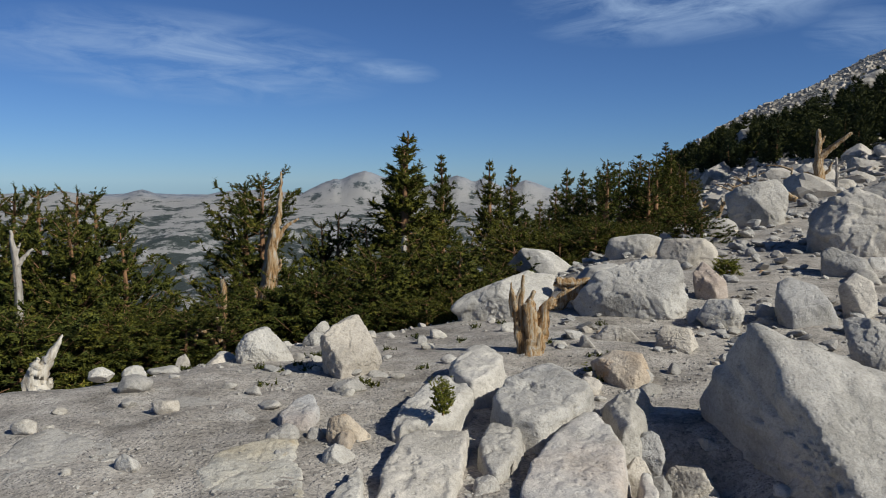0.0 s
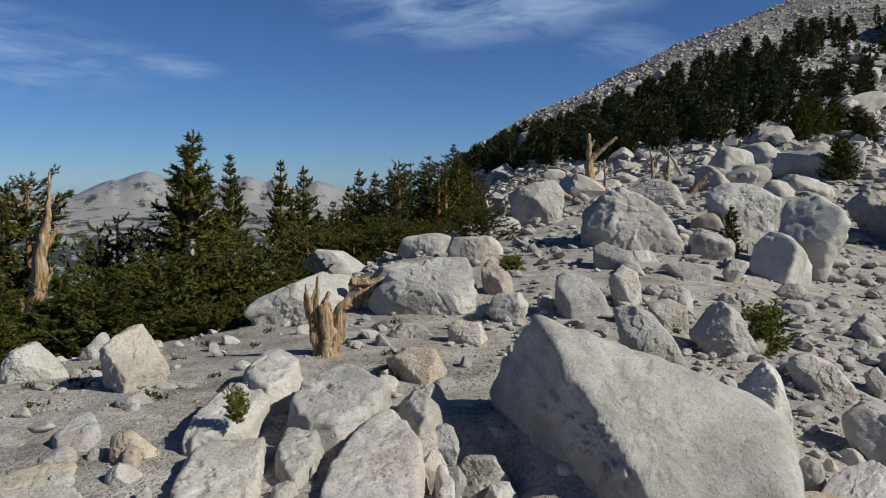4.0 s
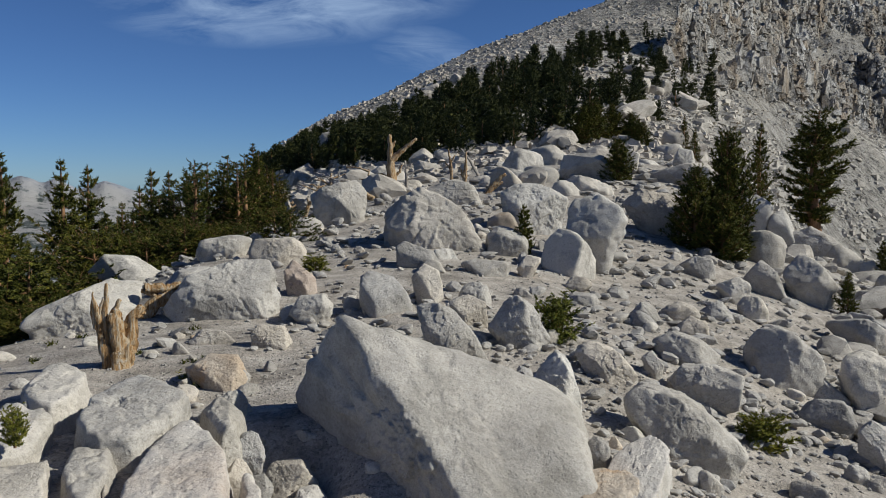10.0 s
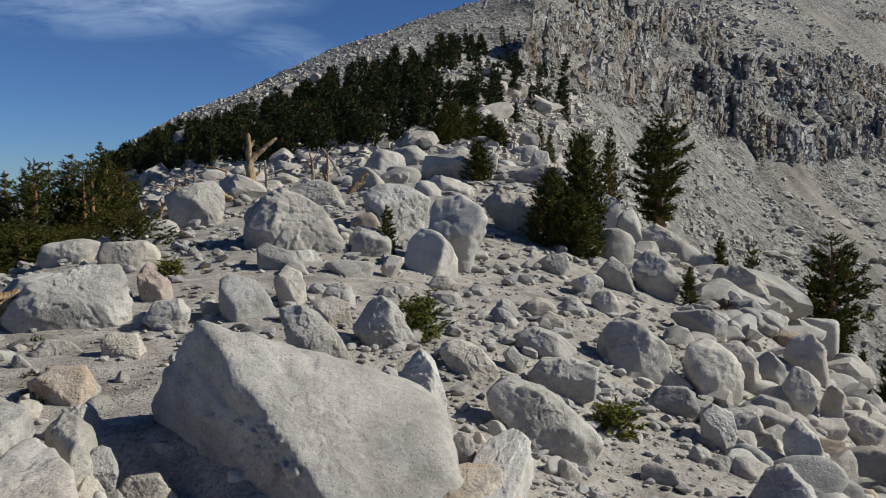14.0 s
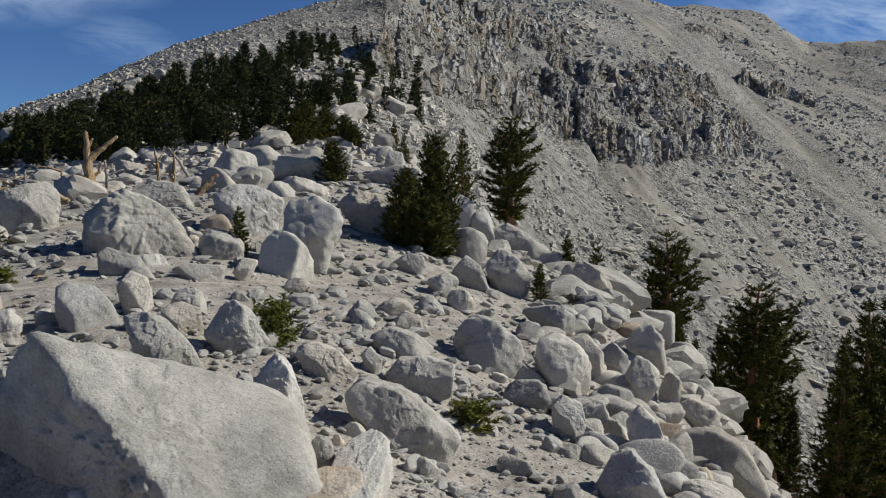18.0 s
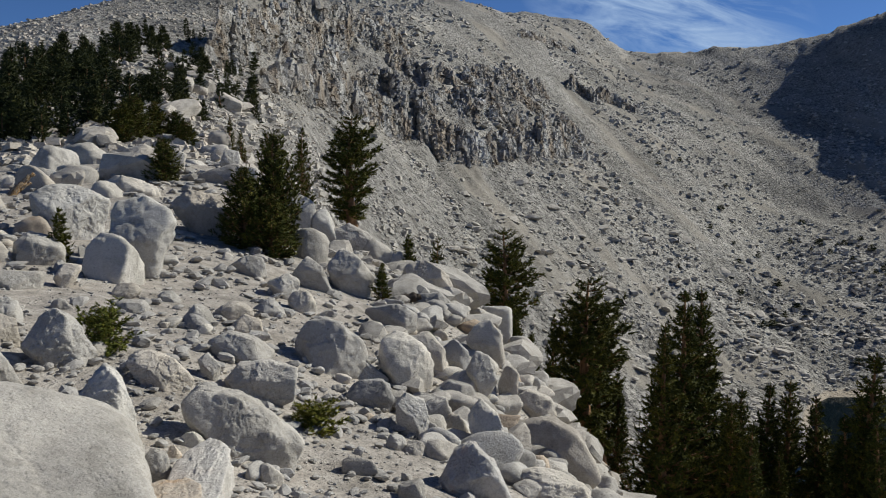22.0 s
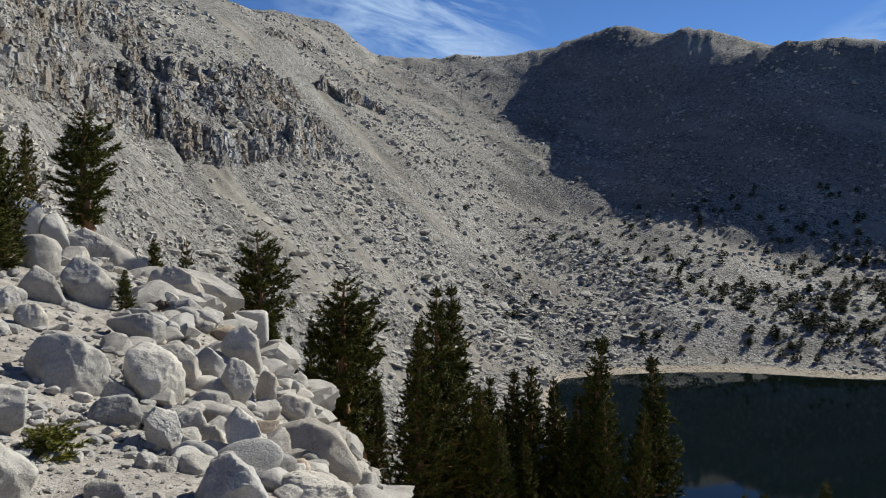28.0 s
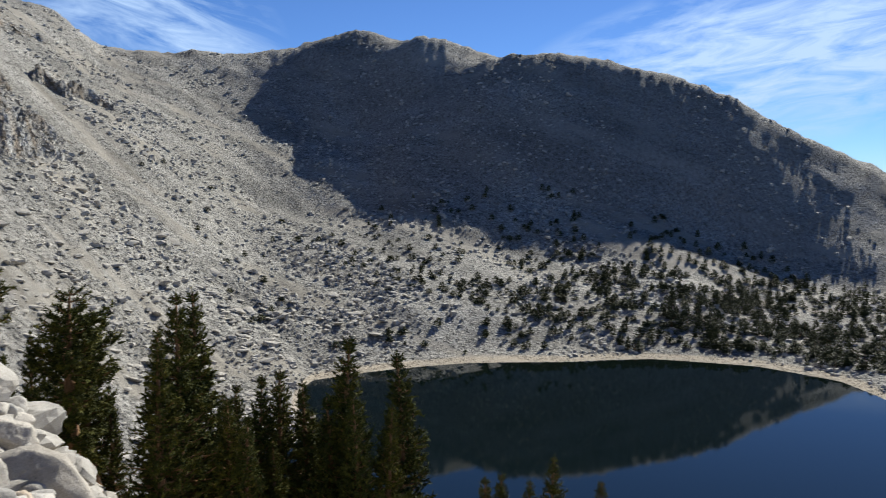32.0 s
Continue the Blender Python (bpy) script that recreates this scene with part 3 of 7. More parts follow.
def build_ground():
    na, nr = GX.shape
    verts = np.stack([GX.ravel(), GY.ravel(), GZ.ravel()], 1)
    i, j = np.meshgrid(np.arange(na - 1), np.arange(nr - 1), indexing="ij")
    a = (i * nr + j).ravel()
    quads = np.stack([a, a + 1, a + nr + 1, a + nr], 1)
    # close the middle under the standpoint
    verts = np.vstack([verts, [[0, 0, 0.0]]])
    ob = new("ground", mesh_from("ground", verts, quads, M_GROUND))
    tris = [(len(verts) - 1, k * nr, (k + 1) * nr) for k in range(na - 1)]
    hub = bmesh.new()
    hub.from_mesh(ob.data)
    hub.verts.ensure_lookup_table()
    for t in tris:
        f = hub.faces.new([hub.verts[q] for q in t])
        f.smooth = True
    hub.to_mesh(ob.data)
    hub.free()
    return tagged(ob, "grey gravel ridge falling to scree slopes and a cirque wall", "ground", kind="structure")


build_ground()


def build_lake():
    m, n, l, b = shader("lake_water", 0.03, 0.5)
    b.inputs["Base Color"].default_value = (0.003, 0.006, 0.005, 1)
    b.inputs["IOR"].default_value = 1.33
    p = position(n)
    f = noise_node(n, l, p, 0.9, 4, 0.6)
    l.new(bump(n, l, f, 0.05, 0.04), b.inputs["Normal"])
    bm = bmesh.new()
    ring = [bm.verts.new((265 * math.sin(math.radians(104)) + 260 * math.cos(k / 48 * math.tau), 265 * math.cos(math.radians(104)) + 260 * math.sin(k / 48 * math.tau), LAKE_Z)) for k in range(48)]
    bm.faces.new(ring)
    bm.normal_update()
    me = bpy.data.meshes.new("water")
    bm.to_mesh(me)
    bm.free()
    me.materials.append(m)
    return tagged(new("water", me), "dark still lake reflecting the ridge and sky", "lake", kind="structure")


build_lake()


# ---------------------------------------------------------------- rocks
def ball(level):
    bm = bmesh.new()
    bmesh.ops.create_icosphere(bm, subdivisions=level, radius=1)
    v = np.array([q.co[:] for q in bm.verts])
    f = np.array([[q.index for q in t.verts] for t in bm.faces])
    bm.free()
    return v / np.linalg.norm(v, axis=1)[:, None], f


BALLS = {k: ball(k) for k in (1, 2, 3, 4, 5, 6)}


def weathered(v, n, d, seed, sharp, lumps, grain, cap, rough=None):
    """Radii of a solid bounded by planes (normals n, distances d), with broken and worn edges, spalls, cracks and grain."""
    rng = np.random.default_rng(seed + 5000)
    off = rng.uniform(0, 50, 3)
    bent = v
    if grain:
        bent = v + 0.07 * np.stack([fbm(v * 2.3 + off + 7.0 * k, 3, 0.55) for k in range(3)], 1)
        bent /= np.linalg.norm(bent, axis=1)[:, None]
    q = np.maximum(bent @ n.T, 1e-3) / d

    def solid(s):
        return ((q ** s).sum(1) + cap ** s) ** (-1 / s)

    r = solid(sharp)
    if grain:
        crisp, worn = solid(sharp * 1.4), solid(max(9.0, sharp * 0.35))
        w = sstep(-0.25, 0.3, fbm(v * 2.0 + off, 3))
        r = crisp * (1 - w) + worn * w
    for c in range(5 if grain else 4):
        k = rng.normal(size=3)
        k /= np.linalg.norm(k)
        far = bent @ k
        r = np.minimum(r, (far * r).max() * rng.uniform(0.86, 0.97) / np.maximum(far, 1e-3))
    if lumps:
        r = r * (1 + lumps * fbm(v * 1.8 + off, 3))
    if grain:
        for c in range(3):
            g = fbm(bent * 1.7 + off + 3.3 * c, 4, 0.55)
            r = r * (1 - rng.uniform(0.015, 0.04) * sstep(0.10, 0.15, g))
        for c in range(2):
            k = rng.normal(size=3)
            k /= np.linalg.norm(k)
            gap = bent @ k - rng.uniform(-0.4, 0.4)
            r = r * (1 - rng.uniform(0.02, 0.06) * np.exp(-(gap / 0.016) ** 2) * sstep(-0.2, 0.2, fbm(v * 1.5 + off + 20 + c, 2)))
        r = r * (1 + grain * fbm(v * 6 + off, 5, 0.62) - 0.6 * grain * sstep(0.25, 0.5, fbm(v * 14 + off + 9, 2)))
    if rough is not None:
        share = q[:, rough] ** 12 / ((q ** 12).sum(1) + 1e-9)
        r = r * (1 + share * (0.22 * np.abs(fbm(v * 5 + off, 6, 0.68)) - 0.09 * sstep(0.0, 0.12, fbm(v * 4 + off + 2, 4)) - 0.04))
    return r


def rock_shape(seed, level, cuts=9, sharp=30, lumps=0.06, grain=0.02, box=False, cutters=()):
    """A boulder in the unit box: a solid with worn flat faces, lumps and grain."""
    rng = np.random.default_rng(seed)
    v, f = BALLS[level]
    n = rng.normal(size=(cuts, 3))
    n /= np.linalg.norm(n, axis=1)[:, None]
    d = rng.uniform(0.70, 1.0, cuts)
    if box:
        n = np.vstack([n, np.eye(3), -np.eye(3)])
        d = np.concatenate([d + (0.25 if box is True else 0.0), rng.uniform(0.85, 1.0, 6)])
    if cutters:
        k = np.array(cutters, float)
        n, d = np.vstack([n, k[:, :3] / np.linalg.norm(k[:, :3], axis=1)[:, None]]), np.concatenate([d + 0.3, k[:, 3]])
    p = v * weathered(v, n, d, seed, sharp, lumps, grain, 0.8 if grain else 0.58)[:, None]
    lo, hi = p.min(0), p.max(0)
    return (p - (lo + hi) / 2) / (hi - lo), f


def boulder(x, y, z, w, d, h, yaw, tilt=0, pitch=0, seed=1, level=4, mat=None, label="rounded grey granite boulder resting on gravel", cuts=9, sharp=30, name="boulder", group="", lumps=0.06, grain=0.032, box=False, cutters=()):
    """A boulder whose bared part is centred at x, y, z, its foot sunk in the ground; yaw turns it, tilt leans it sideways, pitch back."""
    away = math.hypot(x, y)
    level = min(6, level + (1 if (away < 15 and level < 5) or away < 9 else 0))
    p, f = rock_shape(seed, level, cuts, sharp, lumps, grain, box, cutters)
    sunk = 0.5 if not (box or cutters) else 0.3 if box else 0.15
    ob = new(name, mesh_from(name, p * np.array([w, d, h * (1 + sunk)]) - (0, 0, h * sunk / 2), f, mat or M_ROCK))
    ob.matrix_world = pose(x, y, z, 0, 0, yaw) @ pose(0, 0, 0, pitch, 0, 0) @ pose(0, 0, 0, 0, tilt, 0)
    return tagged(ob, label, "boulder" if name == "boulder" else "rock", group)


def carved(name, x, y, z, yaw, planes, seed, mat, label, level=6, sharp=26, lumps=0.04, grain=0.02, cap=0.5, rough=None, category="rock"):
    """A rock cut to planes (normal and distance in metres) round the point x, y, z."""
    v, f = BALLS[level]
    k = np.array(planes, float)
    n = k[:, :3] / np.linalg.norm(k[:, :3], axis=1)[:, None]
    p = v * weathered(v, n, k[:, 3], seed, sharp, lumps, grain, cap, rough)[:, None]
    ob = new(name, mesh_from(name, p, f, mat))
    ob.matrix_world = pose(x, y, z, 0, 0, yaw)
    return tagged(ob, label, category)


def hewn(x, y, z, yaw, outline, seed, mat, label, deep=0.8):
    """A boulder with a broad outline (metres across and up, convex) and a broken front; its foot is sunk in the ground."""
    rng = np.random.default_rng(seed)
    c = np.array(outline, float)
    wide, high = np.ptp(c[:, 0]), np.ptp(c[:, 1])
    half = 0.5 * deep * math.sqrt(wide * high)
    planes = [(rng.normal(0, 0.3), -1, rng.uniform(0.45, 1.1), half * rng.uniform(0.7, 0.95)), (rng.normal(0, 0.6), -1, -0.1, half), (0, 1, 0.1, half * 1.1)]
    for a, b in zip(c, np.roll(c, -1, axis=0)):
        e = b - a
        m = np.array([e[1], -e[0]]) / (np.linalg.norm(e) + 1e-9)
        far = float(a @ m)
        if m[1] < -0.6:
            planes.append((m[0], 0, m[1], far + 0.25 * high))
            continue
        planes.append((m[0], 0.12, m[1], far))
        lean = rng.uniform(0.5, 1.1)
        u = rng.uniform(0.74, 0.98)
        planes.append((m[0] * math.cos(lean), -math.sin(lean), m[1] * math.cos(lean), u * (far * math.cos(lean) + half * math.sin(lean))))
    near = math.hypot(x, y)
    return carved("boulder", x, y, z, yaw, planes, seed, mat, label, level=6 if near < 9 or wide > 1.2 else 5, sharp=30, lumps=0.03, grain=0.022, cap=1.0 / (1.2 * max(wide, high)), category="boulder")


def bed_slab(corners, top, rise, seed, mat, label, deep=0.35, crown=0.32):
    """A slab of split bedrock: convex plan of corners, top height at its middle, rise of the top away from the standpoint."""
    c = np.array(corners, float)
    mid = c.mean(0)
    planes = []
    for a, b in zip(c, np.roll(c, -1, axis=0)):
        e = b - a
        out = np.array([e[1], -e[0]]) / (np.linalg.norm(e) + 1e-9)
        far = float((a - mid) @ out)
        if far < 0:
            out, far = -out, -far
        planes.append((out[0], out[1], 0.12, max(far, 0.05) * 0.99))
    t = mid / np.linalg.norm(mid)
    planes.append((-t[0] * rise, -t[1] * rise, 1.0, crown))
    planes.append((0, 0, -1, deep))
    return carved("slab", mid[0], mid[1], top - crown, 0, planes, seed, mat, label, sharp=34, lumps=0.03, grain=0.014, cap=0.4)


CUBE = np.array([(0, 2, 3), (0, 3, 1), (4, 5, 7), (4, 7, 6), (0, 1, 5), (0, 5, 4), (2, 6, 7), (2, 7, 3), (0, 4, 6), (0, 6, 2), (1, 3, 7), (1, 7, 5)])


def block_shape(seed):
    """A small angular block in the unit box."""
    rng = np.random.default_rng(seed)
    p = np.array([(a, b, c) for c in (-1, 1) for b in (-1, 1) for a in (-1, 1)], float)
    p *= rng.uniform(0.55, 1.0, (8, 3))
    p[4:, :2] *= rng.uniform(0.6, 0.95)
    lo, hi = p.min(0), p.max(0)
    return (p - (lo + hi) / 2) / (hi - lo), CUBE


def stones_field(name, places, mat, label, seeds=24, level=1, first=500, proud=0.2, low=1.0):
    """Many loose stones joined in one mesh: rows of x, y, z, size."""
    rng = np.random.default_rng(first)
    at = np.asarray(places, float)
    pick = rng.integers(seeds, size=len(at))
    vs, fs, done = [], [], 0
    for k in range(seeds):
        p, f = block_shape(first + k) if level == 1 else rock_shape(first + k, level, 11, 40, 0.06, 0)
        rows = at[pick == k]
        if not len(rows):
            continue
        m, s = len(rows), rows[:, 3:4]
        a, t = rng.uniform(0, math.tau, (m, 1)), rng.uniform(-0.4, 0.4, (m, 1))
        size = s * np.hstack([rng.uniform(0.8, 1.6, (m, 1)), rng.uniform(0.7, 1.2, (m, 1)), rng.uniform(0.35, 0.75, (m, 1)) * low])
        q = p[None] * size[:, None]
        x, y, z = q[..., 0] * np.cos(t) - q[..., 2] * np.sin(t), q[..., 1], q[..., 0] * np.sin(t) + q[..., 2] * np.cos(t)
        q = np.stack([x * np.cos(a) - y * np.sin(a), x * np.sin(a) + y * np.cos(a), z + proud * s], -1) + rows[:, None, :3]
        vs.append(q.reshape(-1, 3))
        fs.append((f[None] + (done + np.arange(m) * len(p))[:, None, None]).reshape(-1, 3))
        done += m * len(p)
    ob = new(name, mesh_from(name, np.vstack(vs), np.vstack(fs), mat, False))
    return tagged(ob, label, "stones", kind="stuff")


# ---------------------------------------------------------------- trees
def tube(points, radii, sides=7):
    """Corners and quads of a bent tapering tube."""
    pts = np.asarray(points, float)
    vs, fs = [], []
    for k, p in enumerate(pts):
        d = pts[min(k + 1, len(pts) - 1)] - pts[max(k - 1, 0)]
        d /= np.linalg.norm(d) + 1e-9
        u = np.cross(d, (0.31, 0.95, 0.05))
        u /= np.linalg.norm(u) + 1e-9
        w = np.cross(d, u)
        for s in range(sides):
            a = s / sides * math.tau
            vs.append(p + radii[k] * (math.cos(a) * u + math.sin(a) * w))
        if k:
            o = (k - 1) * sides
            fs += [(o + s, o + (s + 1) % sides, o + sides + (s + 1) % sides, o + sides + s) for s in range(sides)]
    return np.array(vs), np.array(fs)


def join_tubes(tubes):
    vs, fs, at = [], [], 0
    for v, f in tubes:
        vs.append(v)
        fs.append(f + at)
        at += len(v)
    return np.vstack(vs), np.vstack(fs)


def tufts(pos, axis, length, blades, needle, rng):
    """Bottle-brush shoots: needles leaning forward all round a short stem."""
    n = len(pos)
    axis = axis / (np.linalg.norm(axis, axis=1)[:, None] + 1e-9)
    ref = np.where(np.abs(axis[:, 2:3]) > 0.9, [[1.0, 0, 0]], [[0, 0, 1.0]])
    u = np.cross(axis, ref)
    u /= np.linalg.norm(u, axis=1)[:, None]
    w = np.cross(axis, u)
    ang = rng.uniform(0, math.tau, (n, blades))
    along = rng.uniform(0.0, 1.0, (n, blades))
    lean = rng.uniform(0.15, 0.8, (n, blades))
    radial = np.cos(ang)[..., None] * u[:, None] + np.sin(ang)[..., None] * w[:, None]
    side = -np.sin(ang)[..., None] * u[:, None] + np.cos(ang)[..., None] * w[:, None]
    root = pos[:, None] + axis[:, None] * (along * length[:, None])[..., None]
    ln = (length * needle)[:, None] * rng.uniform(0.75, 1.2, (n, blades)) * (1 - 0.35 * along)
    tip = root + (radial * np.sqrt(1 - lean**2)[..., None] + axis[:, None] * lean[..., None]) * ln[..., None]
    half = side * (ln * 0.16)[..., None]
    v = np.stack([root - half, root + half, tip], 2).reshape(-1, 3)
    # the stem, thick with needle bases
    stem = (length * needle * 0.34)[:, None]
    end = pos + axis * (length * 0.9)[:, None]
    c = [np.stack([pos - stem * d, pos + stem * d, end], 1) for d in (u, w)]
    v = np.vstack([v] + [q.reshape(-1, 3) for q in c])
    return v, np.arange(len(v)).reshape(-1, 3)


def pine_parts(height, spread, seed, bare=0.08, whorls=18, limbs=5, shoots=7, blades=16, size=0.2, needle=0.36, fullness=0.7, droop=0.0, trunk_r=None, cone=1.0, side=7, limb_sides=3, gaps=0.1, lift=0.3, top=0.0):
    """Trunk, limb and crown arrays of a mountain pine standing at the origin."""
    rng = np.random.default_rng(seed)
    bend = rng.normal(0, 0.035 * height, 2)
    r0 = trunk_r or 0.028 * height + 0.03
    ts = np.linspace(0, 1, 9)
    axis = np.stack([bend[0] * np.sin(ts * 2.6), bend[1] * np.sin(ts * 2.2), ts * height], 1)
    trunk = tube(axis, r0 * (1 - 0.93 * ts) * (1 + 0.5 * np.exp(-ts * 14)), side)
    arms, pos, ax, sz = [], [], [], []
    for k in range(whorls):
        t = bare + (1 - bare) * ((k + rng.uniform(0.1, 0.9)) / whorls) ** 0.92
        t = min(t, 0.985)
        here = np.array([np.interp(t, ts, axis[:, c]) for c in range(3)])
        s = (t - bare) / (1 - bare)
        reach = spread * (cone * (1 - s) ** 1.05 + (1 - cone) * math.sqrt(max(1 - s * s, 0.0)) + 0.03) * min(1.0, 0.6 + 3.5 * s) * (1 - top * max(0.0, 1 - s / 0.5))
        a0 = rng.uniform(0, math.tau)
        for q in range(limbs):
            a = a0 + q / limbs * math.tau + rng.normal(0, 0.35)
            # sides and storeys of the crown differ in vigour
            vigour = 0.5 + 0.5 * math.sin(3 * a + seed + 5 * s) * math.cos(9 * s + 2 * a + seed * 0.7)
            ln = reach * (1 - fullness * (1 - vigour) * 0.8) * rng.uniform(0.8, 1.12)
            if rng.random() < gaps:
                continue
            up = lift * rng.uniform(0.1, 1.6) * (0.4 + s) - droop * (1 - s)
            out = np.array([math.cos(a), math.sin(a), 0])
            e1 = here + out * ln * 0.5 + np.array([0, 0, ln * up * 0.3])
            e2 = here + out * ln + np.array([0, 0, ln * (up + 0.15)])
            if limb_sides:
                rr = max(0.10 * r0, r0 * 0.34 * (1 - t))
                arms.append(tube([here, e1, e2], [rr, rr * 0.65, rr * 0.25], limb_sides))
            cnt = max(2, int(round(shoots * (0.25 + 0.75 * ln / max(spread, 0.01)))))
            across = np.array([-out[1], out[0], 0])
            for c in range(cnt):
                f = 1 - 0.85 * (c + rng.uniform(0, 0.6)) / cnt
                p = here + (e1 - here) * min(f * 2, 1) + (e2 - e1) * max(f * 2 - 1, 0)
                swing = rng.normal(0, 0.6)
                d = out * math.cos(swing) + across * math.sin(swing) + np.array([0, 0, rng.uniform(0.1, 1.6)])
                d /= np.linalg.norm(d)
                p = p + across * rng.normal(0, 0.13) * ln * (1.2 - 0.7 * f) + np.array([0, 0, rng.normal(0, 0.05) * ln])
                for e in range(2):
                    dd = d + rng.normal(0, 0.5, 3)
                    pos.append(p + d * size * 0.35 * e)
                    ax.append(dd)
                    sz.append(size * rng.uniform(0.7, 1.25) * (1 - 0.2 * s - 0.45 * max(s - 0.75, 0) / 0.25))
    for c in range(6):
        f = 0.9 + 0.1 * c / 5
        pos.append(np.array([np.interp(f, ts, axis[:, q]) for q in range(3)]))
        ax.append(np.array([rng.normal(0, 0.3), rng.normal(0, 0.3), 1.0]))
        sz.append(size * 0.6)
    crown = tufts(np.array(pos), np.array(ax), np.array(sz), blades, needle, rng)
    over = height / crown[0][:, 2].max()
    for arr in [crown[0], trunk[0]] + [q[0] for q in arms]:
        arr[:, 2] *= over
    return trunk, (join_tubes(arms) if arms else None), crown


def pine(name, x, y, z, rz, label, group="", category="tree", needles=None, **k):
    """A pine as one thing: an Empty with its trunk, limbs and crown."""
    trunk, arms, crown = pine_parts(**k)
    top = tagged(new(name), label, category, group)
    top.matrix_world = pose(x, y, z, 0, 0, rz)
    for nm, part_arrays, mat, sm in (("trunk", trunk, M_BARK, True), ("branchwork", arms, M_BARK, True), ("crown", crown, needles or M_NEEDLES, False)):
        if part_arrays is None:
            continue
        ob = new(nm, mesh_from(nm, *part_arrays, mat, sm))
        ob.parent = top
        if nm == "branchwork":
            tagged(ob, kind="stuff")
    return top

# ---------------------------------------------------------------- boulders of the ridge
bed_slab([(0.01, 6.14), (0.28, 6.61), (0.53, 6.26), (0.43, 5.81), (0.20, 5.56), (0.03, 5.82)], 0.28, 0.10, 40, M_ROCK_PALE, "rounded pale granite slab beside a dead stump")
bed_slab([(-0.35, 5.05), (-0.03, 5.99), (0.27, 5.49), (0.07, 4.95), (-0.16, 4.84), (-0.38, 4.72)], 0.20, 0.10, 41, M_ROCK_PALE, "pale granite slab of split bedrock with a seedling")
bed_slab([(-0.34, 4.63), (-0.10, 4.91), (0.21, 4.86), (0.13, 4.16), (0.05, 3.88), (-0.40, 3.96)], 0.12, 0.10, 42, M_ROCK_PALE, "long pale granite slab of split bedrock")
bed_slab([(0.30, 5.29), (0.50, 5.71), (0.84, 5.94), (1.09, 5.43), (0.92, 5.08), (0.63, 4.72), (0.32, 4.84)], 0.27, 0.10, 43, M_ROCK, "humped grey granite slab of split bedrock")
bed_slab([(0.27, 4.99), (0.55, 4.88), (0.47, 4.54), (0.31, 4.15), (0.20, 4.27), (0.17, 4.60)], 0.13, 0.12, 44, M_ROCK, "lower lobe of a humped grey granite slab")
bed_slab([(0.41, 4.77), (0.52, 4.84), (0.43, 4.37), (0.34, 4.30)], 0.08, 0.10, 45, M_ROCK, "thin sliver of grey granite in a crack")
bed_slab([(0.99, 5.36), (1.12, 4.58), (0.88, 3.70), (0.33, 3.82), (0.46, 4.44)], 0.12, 0.12, 46, M_ROCK_PINK, "broad blue-grey granite slab with rust flush")
bed_slab([(1.04, 5.31), (1.24, 5.44), (1.37, 5.19), (1.22, 4.80), (1.05, 4.74)], 0.20, 0.10, 47, M_ROCK, "small grey granite block wedged by a slab")
bed_slab([(1.11, 4.56), (1.21, 4.38), (1.13, 3.87), (0.95, 3.85)], 0.02, 0.10, 48, M_ROCK_PINK, "rust-flushed granite block beside a slab")
bed_slab([(-1.43, 4.32), (-1.31, 4.74), (-0.88, 5.02), (-0.78, 4.60), (-0.65, 3.84), (-1.21, 3.83)], 0.06, 0.06, 49, M_ROCK_OCHRE, "cream granite slab with ochre streak in gravel")
bed_slab([(-1.13, 5.20), (-1.05, 5.56), (-0.91, 5.70), (-0.79, 5.35), (-0.83, 5.05), (-1.04, 4.98)], 0.13, 0.06, 50, M_ROCK_PINK, "cream and pink granite block in gravel")
bed_slab([(-0.68, 4.61), (-0.66, 5.16), (-0.48, 5.03), (-0.53, 4.64)], 0.12, 0.08, 51, M_ROCK_ORANGE, "small rust-red granite block by slabs")
bed_slab([(-0.64, 3.78), (-0.46, 4.48), (-0.41, 4.56), (-0.38, 4.02), (-0.40, 3.79)], 0.10, 0.10, 52, M_ROCK_PALE, "narrow pale granite slab of split bedrock")
bed_slab([(-1.99, 4.96), (-2.15, 5.71), (-1.87, 5.90), (-1.45, 5.71), (-1.13, 5.26), (-1.45, 4.64)], 0.05, 0.03, 53, M_ROCK, "low grey bedrock slab spotted with dark lichen")
bed_slab([(-2.80, 4.61), (-2.67, 5.14), (-2.05, 4.87), (-1.50, 4.29), (-1.26, 3.79), (-2.32, 3.79)], 0.06, 0.03, 54, M_ROCK, "broad smooth bedrock slab bared in gravel")
carved("boulder", 2.32, 4.37, 0.0, -28, [
    (0.26, -0.50, 0.83, 0.25), (-0.74, -0.66, 0.10, 0.28), (0.33, 0.19, 0.93, 0.61), (0.93, -0.08, 0.35, 0.97), (0.98, -0.20, 0.02, 1.04), (-0.54, 0.07, 0.84, 1.17), (-0.90, -0.06, 0.44, 1.13), (-0.94, -0.22, -0.26, 0.79), (-0.82, -0.28, -0.50, 0.68), (0.00, 1.00, 0.15, 1.15), (0.00, 0.00, -1.00, 0.75), (-0.30, 0.85, 0.40, 1.10),
], 3, M_ROCK, "huge grey granite boulder leaning on gravel, rough on its shaded face", lumps=0.02, grain=0.010, cap=0.60, rough=1, category="boulder", sharp=22)
hewn(1.31, 4.94, -0.05, -14.9, [(-0.09, -0.05), (-0.05, -0.13), (0.06, -0.13), (0.09, 0.00), (0.04, 0.13), (-0.06, 0.11)], 680, M_ROCK_PINK, "small rust-topped granite stone in a dark hollow")
